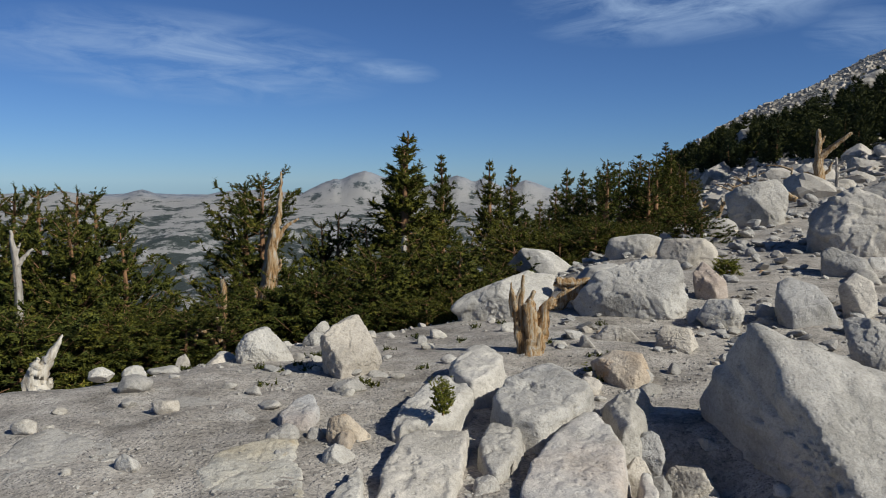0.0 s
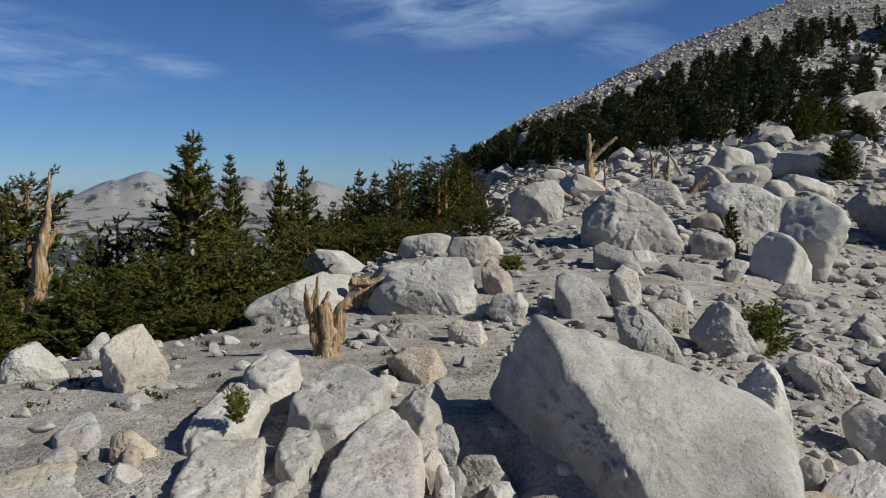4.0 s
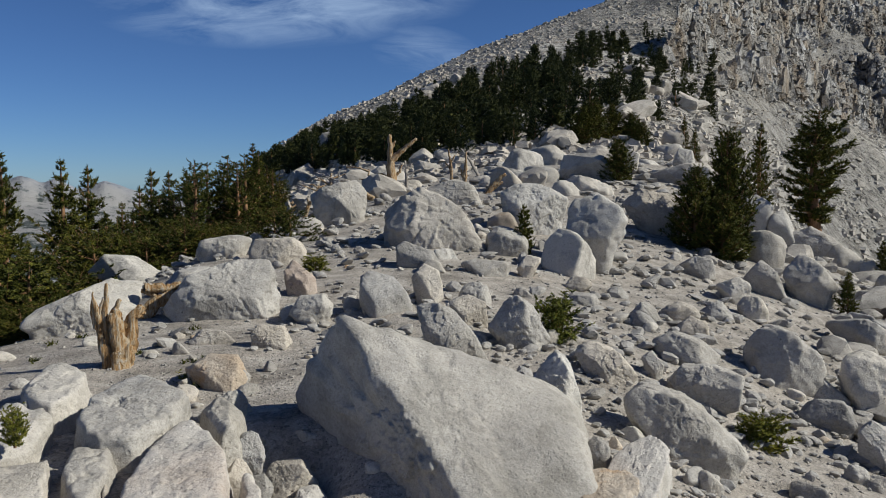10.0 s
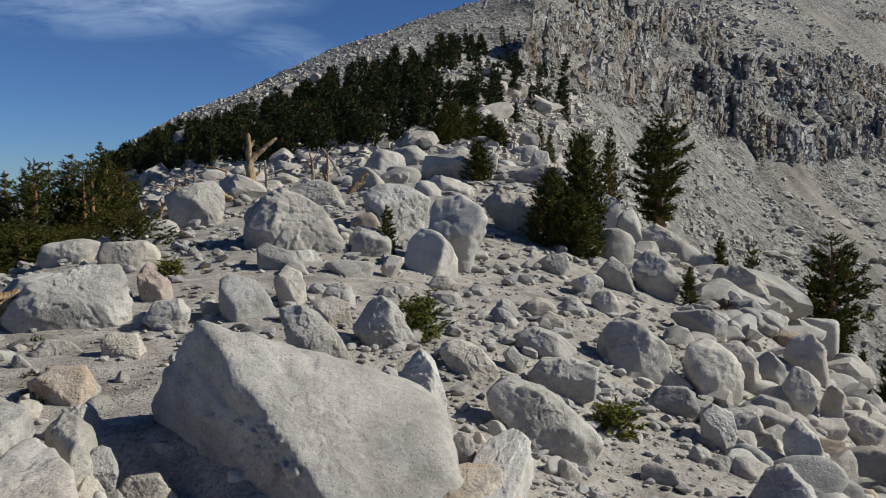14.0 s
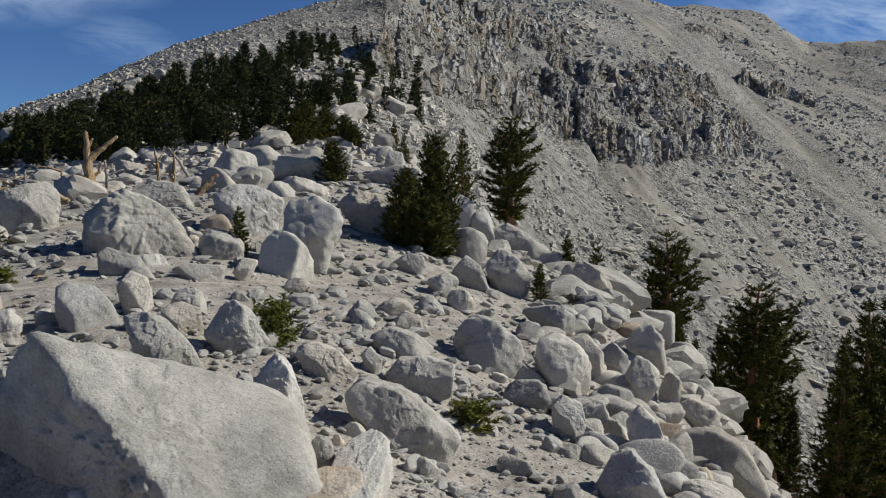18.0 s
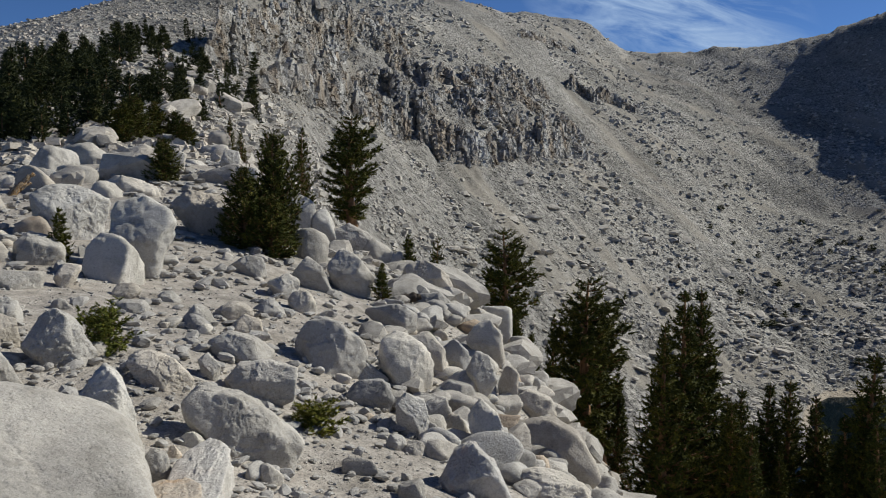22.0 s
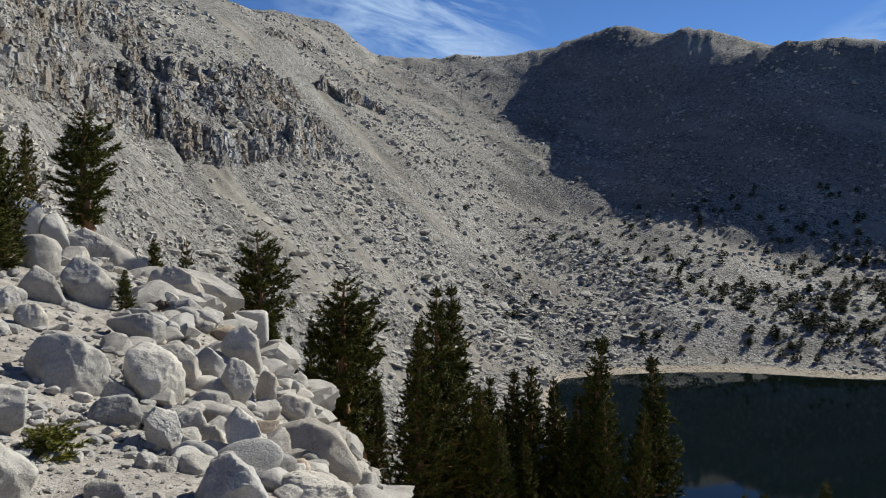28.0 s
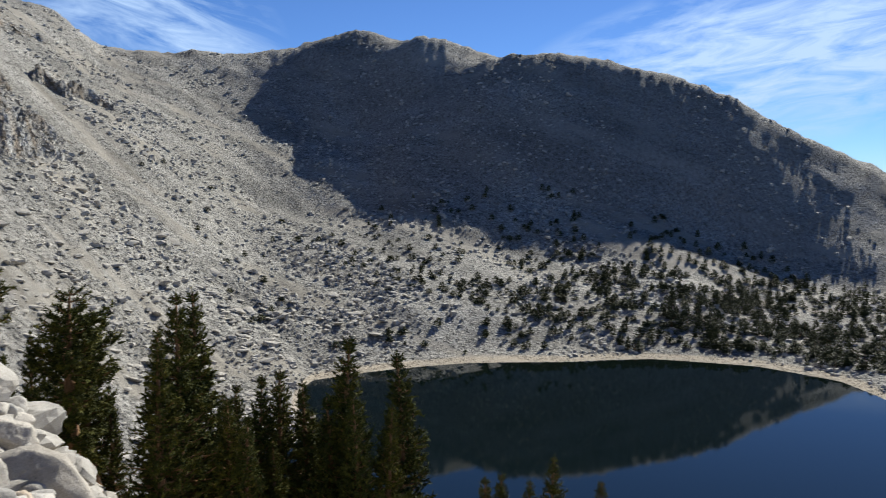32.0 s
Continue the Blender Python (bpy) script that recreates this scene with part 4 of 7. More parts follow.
hewn(1.50, 4.77, -0.25, -17.5, [(-0.19, -0.06), (-0.10, -0.16), (0.12, -0.16), (0.19, 0.00), (0.08, 0.16), (-0.12, 0.13)], 681, M_ROCK, "rough granite boulder in a dark hollow")
hewn(1.61, 5.54, -0.10, -16.2, [(-0.16, -0.06), (-0.08, -0.14), (0.10, -0.14), (0.16, 0.00), (0.06, 0.14), (-0.10, 0.12)], 682, M_ROCK, "shaded granite boulder in a dark hollow")
hewn(1.60, 6.54, 0.05, -13.7, [(-0.14, -0.04), (-0.07, -0.09), (0.09, -0.09), (0.14, 0.00), (0.06, 0.09), (-0.09, 0.08)], 683, M_ROCK, "small granite stone by a rust-streaked boulder")
hewn(1.56, 4.55, -0.30, -18.9, [(-0.12, -0.04), (-0.06, -0.10), (0.07, -0.10), (0.12, 0.00), (0.05, 0.10), (-0.07, 0.09)], 684, M_ROCK_PINK, "rust-flushed granite stone in a dark hollow")
hewn(1.29, 4.68, -0.20, -15.4, [(-0.09, -0.03), (-0.04, -0.09), (0.05, -0.09), (0.09, 0.00), (0.03, 0.09), (-0.05, 0.07)], 685, M_ROCK, "small granite stone wedged beside a slab")
hewn(1.43, 5.68, -0.02, -14.2, [(-0.12, -0.04), (-0.06, -0.10), (0.07, -0.10), (0.12, 0.00), (0.05, 0.10), (-0.07, 0.09)], 686, M_ROCK, "granite stone on the edge of a hollow")
hewn(6.96, 13.09, 0.82, -28.0, [(-0.98, 0.11), (-0.90, -0.23), (0.69, -0.60), (1.04, -0.48), (0.89, -0.18), (0.47, 0.32), (0.02, 0.62), (-0.29, 0.72), (-0.79, 0.44)], 601, M_ROCK, "large rounded grey granite boulder on the brow")
hewn(10.28, 14.70, 1.11, -35.0, [(-0.71, 0.24), (-0.63, -0.09), (-0.11, -0.46), (0.18, -0.65), (0.73, -0.22), (0.84, 0.18), (0.09, 0.52), (-0.39, 0.48)], 602, M_ROCK_PALE, "bright pale granite block perched on boulders")
hewn(9.44, 11.49, 0.75, -39.4, [(-0.57, 0.27), (-0.54, 0.01), (-0.10, -0.82), (0.16, -0.91), (0.37, -0.41), (0.54, 0.16), (0.48, 0.42), (0.07, 0.68), (-0.41, 0.61)], 603, M_ROCK, "smooth leaning grey granite boulder")
hewn(8.34, 10.88, 0.42, -37.5, [(-0.46, -0.10), (-0.33, -0.34), (0.14, -0.40), (0.50, -0.21), (0.52, -0.07), (0.15, 0.39), (-0.13, 0.51), (-0.39, 0.23)], 604, M_ROCK_PALE, "pale granite boulder resting against a leaning one")
hewn(14.39, 15.29, 0.95, -43.3, [(-0.76, 0.16), (-0.45, -0.36), (0.28, -0.55), (0.72, -0.14), (0.58, 0.37), (-0.37, 0.52)], 605, M_ROCK, "grey granite boulder shaded by a pine")
hewn(6.46, 10.43, 0.33, -31.8, [(-0.38, 0.07), (-0.29, -0.09), (0.11, -0.15), (0.37, -0.07), (0.39, 0.09), (-0.20, 0.15)], 606, M_ROCK, "low grey granite boulder on gravel")
hewn(7.18, 10.40, 0.31, -34.6, [(-0.17, -0.02), (-0.12, -0.15), (0.07, -0.18), (0.23, 0.15), (-0.01, 0.20)], 607, M_ROCK_PALE, "small pale granite boulder by a sapling")
hewn(5.57, 11.13, 0.50, -26.6, [(-0.30, 0.17), (-0.27, -0.12), (0.03, -0.21), (0.41, -0.15), (0.30, 0.07), (-0.18, 0.24)], 608, M_ROCK, "grey granite boulder stacked on others")
hewn(4.55, 8.75, 0.41, -27.5, [(-0.20, 0.07), (-0.14, -0.19), (0.04, -0.22), (0.18, -0.05), (0.15, 0.15), (-0.04, 0.24)], 609, M_ROCK_PALE, "pale granite boulder in a small stack")
hewn(6.46, 11.67, 0.16, -29.0, [(-0.23, 0.42), (-0.20, -0.07), (-0.09, -0.44), (0.17, -0.31), (0.28, -0.00), (0.06, 0.41)], 610, M_ROCK, "grey granite boulder leaning in a stack")
hewn(3.87, 8.50, 0.34, -24.5, [(-0.32, 0.20), (-0.29, -0.04), (-0.13, -0.20), (0.20, -0.26), (0.33, -0.17), (0.29, -0.02), (0.10, 0.21), (-0.19, 0.28)], 611, M_ROCK, "rounded grey granite boulder on gravel")
hewn(3.72, 6.68, 0.20, -29.1, [(-0.33, 0.26), (-0.24, -0.03), (-0.06, -0.17), (0.21, -0.34), (0.37, -0.28), (0.22, 0.02), (0.03, 0.23), (-0.19, 0.32)], 612, M_ROCK, "long grey granite boulder behind the huge one")
hewn(4.57, 7.74, 0.20, -30.6, [(-0.23, 0.12), (-0.15, -0.10), (0.05, -0.22), (0.20, -0.09), (0.17, 0.10), (-0.03, 0.19)], 613, M_ROCK, "grey granite block behind a long boulder")
hewn(4.68, 7.02, 0.16, -33.7, [(-0.28, -0.04), (-0.22, -0.13), (-0.08, -0.22), (0.11, -0.28), (0.34, -0.07), (0.21, 0.19), (0.02, 0.31), (-0.10, 0.24)], 614, M_ROCK, "cracked grey granite boulder beside a small pine")
hewn(3.79, 5.06, 0.01, -36.8, [(-0.23, 0.04), (-0.21, -0.06), (-0.06, -0.20), (0.12, -0.30), (0.20, -0.23), (0.18, -0.03), (0.10, 0.22), (-0.01, 0.32), (-0.11, 0.23)], 615, M_ROCK_PALE, "upright pale granite boulder on gravel")
hewn(5.08, 5.99, -0.13, -40.3, [(-0.32, 0.15), (-0.19, -0.08), (0.03, -0.23), (0.25, -0.17), (0.29, -0.07), (0.11, 0.14), (-0.16, 0.25)], 616, M_ROCK_PALE, "pale rounded granite boulder on gravel")
hewn(4.71, 4.62, -0.33, -45.6, [(-0.45, 0.26), (-0.44, 0.14), (-0.33, -0.01), (-0.05, -0.23), (0.28, -0.36), (0.43, -0.32), (0.50, -0.14), (0.33, 0.03), (0.05, 0.25), (-0.33, 0.36)], 617, M_ROCK, "long flat-topped granite block with shaded front")
hewn(6.76, 6.70, -0.25, -45.3, [(-0.35, 0.07), (-0.34, -0.03), (-0.15, -0.11), (0.26, -0.19), (0.41, -0.04), (0.26, 0.10), (-0.08, 0.19)], 618, M_ROCK, "low rounded granite boulder half sunk in gravel")
hewn(8.11, 7.79, -0.31, -46.1, [(-0.25, -0.00), (-0.06, -0.13), (0.20, -0.10), (0.18, 0.07), (-0.06, 0.16)], 619, M_ROCK, "small rounded granite boulder in gravel")
hewn(5.83, 6.14, -0.24, -43.5, [(-0.13, 0.08), (-0.06, -0.10), (0.09, -0.13), (0.11, -0.01), (-0.02, 0.16)], 620, M_ROCK, "small upright granite boulder in gravel")
hewn(5.98, 5.63, -0.34, -46.8, [(-0.34, 0.06), (-0.32, -0.06), (-0.11, -0.18), (0.12, -0.21), (0.36, -0.10), (0.39, 0.11), (0.12, 0.20), (-0.23, 0.18)], 621, M_ROCK, "weathered bedrock hump half sunk in gravel")
hewn(8.39, 6.61, -0.54, -51.8, [(-0.46, 0.09), (-0.43, -0.10), (0.07, -0.35), (0.49, -0.28), (0.56, -0.09), (0.33, 0.21), (-0.01, 0.41), (-0.35, 0.34)], 622, M_ROCK, "broad smooth granite boulder half sunk in gravel")
hewn(9.24, 5.92, -0.81, -57.4, [(-0.42, 0.01), (-0.23, -0.30), (0.16, -0.38), (0.35, -0.28), (0.38, -0.04), (0.23, 0.23), (-0.12, 0.45), (-0.35, 0.33)], 623, M_ROCK_PALE, "large pale granite boulder on the edge of the talus")
hewn(8.72, 6.24, -0.92, -54.4, [(-0.31, 0.08), (-0.20, -0.06), (0.26, -0.17), (0.33, -0.07), (-0.09, 0.22)], 624, M_ROCK_PALE, "sharp pale granite wedge lying on boulders")
hewn(7.56, 5.32, -0.80, -54.9, [(-0.29, 0.04), (-0.11, -0.11), (0.22, -0.18), (0.25, -0.05), (0.12, 0.15), (-0.18, 0.16)], 625, M_ROCK, "grey granite boulder under a wedge")
hewn(7.10, 4.51, -0.80, -57.6, [(-0.17, 0.11), (-0.14, -0.13), (0.04, -0.24), (0.19, -0.08), (0.15, 0.13), (-0.06, 0.21)], 626, M_ROCK_PALE, "pale granite boulder in the talus edge")
hewn(10.55, 6.29, -0.94, -59.2, [(-0.36, 0.21), (0.03, -0.21), (0.20, -0.29), (0.18, 0.01), (-0.06, 0.29)], 627, M_ROCK, "tilted granite slab in the talus edge")
hewn(11.24, 6.24, -1.16, -61.0, [(-0.26, 0.15), (-0.05, -0.28), (0.19, -0.24), (0.17, 0.08), (-0.06, 0.29)], 628, M_ROCK, "upright granite block in the talus edge")
hewn(9.25, 5.20, -1.19, -60.7, [(-0.31, 0.03), (-0.27, -0.10), (0.02, -0.16), (0.35, -0.07), (0.27, 0.10), (-0.06, 0.20)], 629, M_ROCK, "mottled granite boulder in the talus edge")
hewn(10.20, 5.26, -1.10, -62.7, [(-0.22, 0.07), (-0.12, -0.17), (0.11, -0.33), (0.23, -0.14), (0.10, 0.25), (-0.10, 0.32)], 630, M_ROCK, "leaning granite block in the talus edge")
hewn(12.87, 6.58, -1.19, -62.9, [(-0.36, 0.02), (-0.26, -0.18), (0.08, -0.36), (0.35, -0.24), (0.29, 0.10), (0.07, 0.38), (-0.17, 0.28)], 631, M_ROCK, "rounded granite boulder crowning the talus edge")
hewn(7.60, 3.83, -1.07, -63.3, [(-0.25, 0.19), (-0.16, -0.05), (0.02, -0.31), (0.22, -0.38), (0.19, -0.08), (0.09, 0.24), (-0.11, 0.38)], 632, M_ROCK_PALE, "tall pale granite slab leaning in the talus")
hewn(6.07, 3.25, -0.89, -61.8, [(-0.28, -0.08), (-0.23, -0.28), (0.36, -0.22), (0.24, 0.07), (0.02, 0.27), (-0.12, 0.23)], 633, M_ROCK_PINK, "rust-edged granite slab leaning on gravel")
hewn(9.55, 3.95, -1.78, -67.5, [(-0.60, 0.24), (-0.54, -0.09), (-0.33, -0.21), (0.47, -0.31), (0.60, -0.20), (0.40, 0.20), (-0.01, 0.37)], 634, M_ROCK, "flat layered granite ledge above the drop")
hewn(11.92, 5.22, -2.00, -66.3, [(-0.34, 0.11), (-0.29, -0.16), (0.01, -0.24), (0.38, -0.10), (0.34, 0.12), (-0.09, 0.27)], 635, M_ROCK, "grey granite boulder on a ledge")
hewn(10.82, 5.13, -1.49, -64.6, [(-0.16, 0.12), (-0.11, -0.30), (0.05, -0.42), (0.12, -0.12), (0.15, 0.30), (-0.05, 0.42)], 636, M_ROCK, "upright granite block beside a ledge")
hewn(17.11, 10.48, -0.82, -58.5, [(-0.63, -0.01), (-0.56, -0.29), (-0.14, -0.43), (0.55, -0.41), (0.75, -0.12), (0.47, 0.29), (-0.01, 0.56), (-0.43, 0.41)], 637, M_ROCK, "large rounded granite boulder on the brow edge")
hewn(15.72, 9.46, -1.21, -59.0, [(-0.53, 0.28), (-0.53, 0.02), (-0.14, -0.30), (0.43, -0.41), (0.54, 0.05), (0.23, 0.36)], 638, M_ROCK, "layered granite boulder on the brow edge")
hewn(14.46, 10.80, -0.38, -53.2, [(-0.55, 0.17), (-0.38, -0.22), (0.03, -0.41), (0.47, -0.47), (0.53, -0.08), (0.15, 0.43), (-0.23, 0.58)], 639, M_ROCK, "grey granite boulder on the rocky brow")
hewn(12.97, 10.61, -0.20, -50.7, [(-0.37, 0.06), (0.04, -0.31), (0.30, -0.23), (0.16, 0.12), (-0.14, 0.36)], 640, M_ROCK, "small grey granite boulder on the rocky brow")
hewn(11.03, 9.68, -0.21, -48.7, [(-0.33, 0.08), (-0.18, -0.24), (0.22, -0.18), (0.26, 0.11), (0.03, 0.23)], 641, M_ROCK_PALE, "pale granite block on the rocky brow")
hewn(11.79, 11.26, 0.02, -46.3, [(-0.41, 0.00), (-0.09, -0.20), (0.32, -0.15), (0.26, 0.15), (-0.08, 0.20)], 642, M_ROCK, "grey granite boulder below a dark pine")
hewn(24.38, 18.08, -0.39, -53.4, [(-1.15, 0.19), (-0.29, -0.34), (0.87, -0.44), (0.66, 0.09), (-0.09, 0.51)], 643, M_ROCK, "layered granite slabs on the brow")
hewn(12.34, 8.14, -0.82, -56.6, [(-0.54, 0.16), (-0.23, -0.15), (0.34, -0.27), (0.39, 0.03), (0.03, 0.23)], 644, M_ROCK, "dark-topped granite ledge on the brow")
hewn(6.76, 17.20, 1.20, -21.5, [(-0.73, 0.15), (-0.56, -0.48), (0.05, -0.55), (0.53, -0.21), (0.58, 0.20), (0.35, 0.51), (-0.22, 0.38)], 645, M_ROCK, "big grey granite boulder below the dead tree")
hewn(10.84, 19.14, 1.34, -29.5, [(-0.79, 0.14), (-0.56, -0.08), (0.12, -0.38), (0.75, -0.31), (0.48, 0.21), (0.00, 0.42)], 646, M_ROCK, "grey granite boulder behind a larger one")
hewn(15.56, 23.28, 1.71, -33.8, [(-0.73, -0.09), (-0.10, -0.38), (0.64, -0.19), (0.46, 0.28), (-0.27, 0.38)], 647, M_ROCK_PALE, "pale granite slab among brow boulders")
hewn(23.42, 23.25, 2.35, -45.2, [(-0.43, 0.06), (-0.21, -0.63), (0.53, -0.58), (0.30, 0.52), (-0.20, 0.63)], 648, M_ROCK_PALE, "upright pale granite block on the brow")
hewn(-0.80, 6.73, 0.21, 6.8, [(-0.25, 0.04), (-0.21, -0.22), (-0.08, -0.28), (0.25, -0.17), (0.29, -0.10), (0.08, 0.35), (-0.21, 0.17)], 649, M_ROCK, "angular grey granite block standing on gravel")
hewn(-1.76, 7.59, 0.05, 13.1, [(-0.23, -0.03), (-0.20, -0.12), (-0.02, -0.22), (0.30, -0.06), (0.21, 0.07), (0.08, 0.22), (-0.14, 0.13)], 650, M_ROCK_PALE, "rounded white granite boulder at the brow edge")
hewn(0.75, 9.97, 0.20, -4.3, [(-0.64, -0.10), (-0.46, -0.35), (0.03, -0.22), (0.59, 0.01), (0.69, 0.30), (0.31, 0.35), (-0.52, 0.00)], 651, M_ROCK_PALE, "long pale granite slab tilted beside pine scrub")
hewn(1.73, 14.40, 0.21, -6.9, [(-0.54, -0.01), (-0.19, -0.17), (0.31, -0.23), (0.50, -0.02), (0.21, 0.18), (-0.29, 0.24)], 652, M_ROCK_PALE, "pale granite block behind a tilted slab")
hewn(2.30, 9.39, 0.38, -13.8, [(-0.69, -0.09), (-0.48, -0.26), (0.07, -0.33), (0.55, -0.28), (0.56, 0.05), (0.48, 0.38), (-0.00, 0.36), (-0.48, 0.18)], 653, M_ROCK, "large split granite boulder with blocky top")
hewn(3.19, 13.59, 0.53, -13.2, [(-0.44, -0.10), (-0.32, -0.29), (0.37, -0.14), (0.52, 0.15), (0.23, 0.23), (-0.36, 0.15)], 654, M_ROCK_PALE, "pale granite boulder behind a split one")
hewn(3.82, 12.51, 0.52, -17.0, [(-0.46, 0.04), (-0.44, -0.07), (0.05, -0.29), (0.46, -0.19), (0.50, 0.04), (0.27, 0.25), (-0.37, 0.22)], 655, M_ROCK, "flat-topped granite block with shaded hollow")
hewn(3.37, 10.12, 0.38, -18.4, [(-0.20, 0.12), (-0.15, -0.21), (0.23, -0.18), (0.20, 0.01), (-0.08, 0.26)], 656, M_ROCK_SPOT, "lichen-spotted granite block beside a shrub")
hewn(3.02, 8.58, 0.24, -19.4, [(-0.24, 0.00), (-0.13, -0.12), (0.16, -0.17), (0.24, 0.01), (0.12, 0.15), (-0.16, 0.13)], 657, M_ROCK, "low granite block on gravel")
hewn(1.76, 7.98, 0.12, -12.4, [(-0.21, -0.02), (0.01, -0.11), (0.19, -0.03), (0.10, 0.06), (-0.10, 0.09)], 658, M_ROCK, "small granite stone before a split boulder")
hewn(2.21, 7.61, 0.14, -16.2, [(-0.20, 0.00), (-0.14, -0.10), (0.06, -0.11), (0.22, -0.02), (0.17, 0.11), (-0.11, 0.13)], 659, M_ROCK, "small square granite stone on gravel")
hewn(1.47, 6.63, 0.09, -12.5, [(-0.26, 0.02), (-0.19, -0.10), (0.05, -0.15), (0.26, -0.03), (0.20, 0.12), (-0.05, 0.14)], 660, M_ROCK_ORANGE, "rust-streaked granite boulder by the slabs")
boulder(3.49, 3.81, -0.36, 0.37, 1.07, 0.40, -52, 0, 8, 22, 5, M_ROCK_PINK, "pale pink-flushed granite slab of split bedrock in the gravel", name="slab", lumps=0.05, grain=0.016, cuts=8, sharp=44, cutters=[(0, 0, 1, 0.55), (1, 0, 0, 0.8), (-1, 0, 0, 0.8), (0, 1, 0, 0.8), (0, -1, 0, 0.8), (0.75, 0.7, 0, 1.00), (-0.75, 0.7, 0, 0.86), (0.7, -0.7, 0, 0.96), (-0.12, 0.12, 0.5, 0.75)])
boulder(3.11, 3.72, -0.38, 0.48, 0.55, 0.40, -43, 0, 5, 24, 5, M_ROCK_ORANGE, "rust-stained granite slab of split bedrock in the gravel", name="slab", lumps=0.05, grain=0.016, cuts=8, sharp=44, cutters=[(0, 0, 1, 0.55), (1, 0, 0, 0.8), (-1, 0, 0, 0.8), (0, 1, 0, 0.8), (0, -1, 0, 0.8), (0.75, 0.7, 0, 0.93), (-0.75, 0.7, 0, 1.00), (0.7, -0.7, 0, 0.80), (0.38, -0.38, 0.5, 0.75)])
boulder(-0.72, 6.10, 0.06, 0.27, 0.20, 0.11, 7, 0, 0, 203, 4, M_ROCK, "small grey granite long boulder lying on coarse gravel", name="stone", lumps=0.07)
boulder(-0.54, 6.56, 0.04, 0.18, 0.13, 0.08, 5, 0, 0, 204, 4, M_ROCK, "small grey granite long boulder lying on coarse gravel", name="stone", lumps=0.07)
boulder(-2.87, 8.79, -0.35, 0.18, 0.13, 0.16, 18, 10, 0, 207, 4, M_ROCK_PALE, "small pale granite rounded boulder lying on coarse gravel", name="stone", lumps=0.07)
boulder(-2.80, 6.48, 0.08, 0.21, 0.15, 0.09, 23, 0, 0, 208, 4, M_ROCK_PALE, "small pale granite long boulder lying on coarse gravel", name="stone", lumps=0.07)
boulder(-2.64, 6.76, 0.03, 0.21, 0.16, 0.09, 21, 0, 0, 209, 4, M_ROCK_PALE, "small pale granite long boulder lying on coarse gravel", name="stone", lumps=0.07)
boulder(-2.15, 7.56, -0.07, 0.28, 0.21, 0.11, 16, 0, 0, 210, 4, M_ROCK_PALE, "small pale granite long boulder lying on coarse gravel", name="stone", lumps=0.07)
boulder(-2.49, 7.06, -0.04, 0.29, 0.21, 0.07, 19, 0, 0, 211, 4, M_ROCK_PALE, "small pale granite long boulder lying on coarse gravel", name="stone", lumps=0.07)
boulder(-1.51, 9.77, -0.20, 0.30, 0.23, 0.24, 9, 0, 0, 212, 4, M_ROCK, "small grey granite rounded boulder lying on coarse gravel", name="stone", lumps=0.07)
boulder(-1.40, 8.78, -0.10, 0.31, 0.23, 0.15, 9, 0, 0, 213, 4, M_ROCK, "small grey granite long boulder lying on coarse gravel", name="stone", lumps=0.07)
boulder(-0.61, 4.92, 0.10, 0.26, 0.19, 0.21, 7, -22, 0, 214, 5, M_ROCK_ORANGE, "small rust-stained granite rounded boulder lying on coarse gravel", name="stone", lumps=0.07)
boulder(-0.80, 4.96, 0.05, 0.12, 0.09, 0.10, 9, 0, 0, 215, 4, M_ROCK, "small grey granite rounded boulder lying on coarse gravel", name="stone", lumps=0.07)
boulder(-0.60, 4.54, 0.06, 0.21, 0.16, 0.15, 8, 0, 0, 216, 4, M_ROCK, "small grey granite rounded boulder lying on coarse gravel", name="stone", lumps=0.07)
boulder(-1.00, 4.91, 0.08, 0.21, 0.16, 0.10, 12, 0, 0, 217, 4, M_ROCK, "small grey granite long boulder lying on coarse gravel", name="stone", lumps=0.07)
boulder(0.45, 5.18, -0.17, 0.10, 0.22, 0.36, -5, 12, 0, 218, 4, M_ROCK, "small grey granite standing block lying on coarse gravel", name="stone", lumps=0.07, box=2)
boulder(1.29, 5.56, 0.05, 0.36, 0.27, 0.33, -13, 8, 0, 219, 5, M_ROCK, "small grey granite rounded boulder lying on coarse gravel", name="stone", lumps=0.07)
boulder(1.40, 5.29, -0.19, 0.21, 0.16, 0.26, -15, 8, 0, 220, 5, M_ROCK_ORANGE, "small rust-stained granite rounded boulder lying on coarse gravel", name="stone", lumps=0.07, box=2)
boulder(1.15, 4.66, -0.13, 0.20, 0.16, 0.26, -14, 0, 0, 221, 5, M_ROCK, "small grey granite standing block lying on coarse gravel", name="stone", lumps=0.07, box=2)
boulder(1.60, 5.14, -0.35, 0.32, 0.24, 0.25, -17, 0, 0, 222, 5, M_ROCK, "small grey granite rounded boulder lying on coarse gravel", name="stone", lumps=0.07)
boulder(1.76, 5.22, -0.15, 0.29, 0.22, 0.22, -19, 0, 0, 223, 5, M_ROCK, "small grey granite rounded boulder lying on coarse gravel", name="stone", lumps=0.07)
boulder(0.17, 5.83, 0.11, 0.29, 0.22, 0.25, -2, 0, 0, 224, 4, M_ROCK, "small grey granite rounded boulder lying on coarse gravel", name="stone", lumps=0.07)
boulder(0.23, 4.15, 0.03, 0.15, 0.11, 0.12, -3, 0, 0, 225, 4, M_ROCK, "small grey granite rounded boulder lying on coarse gravel", name="stone", lumps=0.07)
boulder(1.63, 6.23, 0.01, 0.19, 0.14, 0.10, -15, 0, 0, 227, 4, M_ROCK, "small grey granite long boulder lying on coarse gravel", name="stone", lumps=0.07)
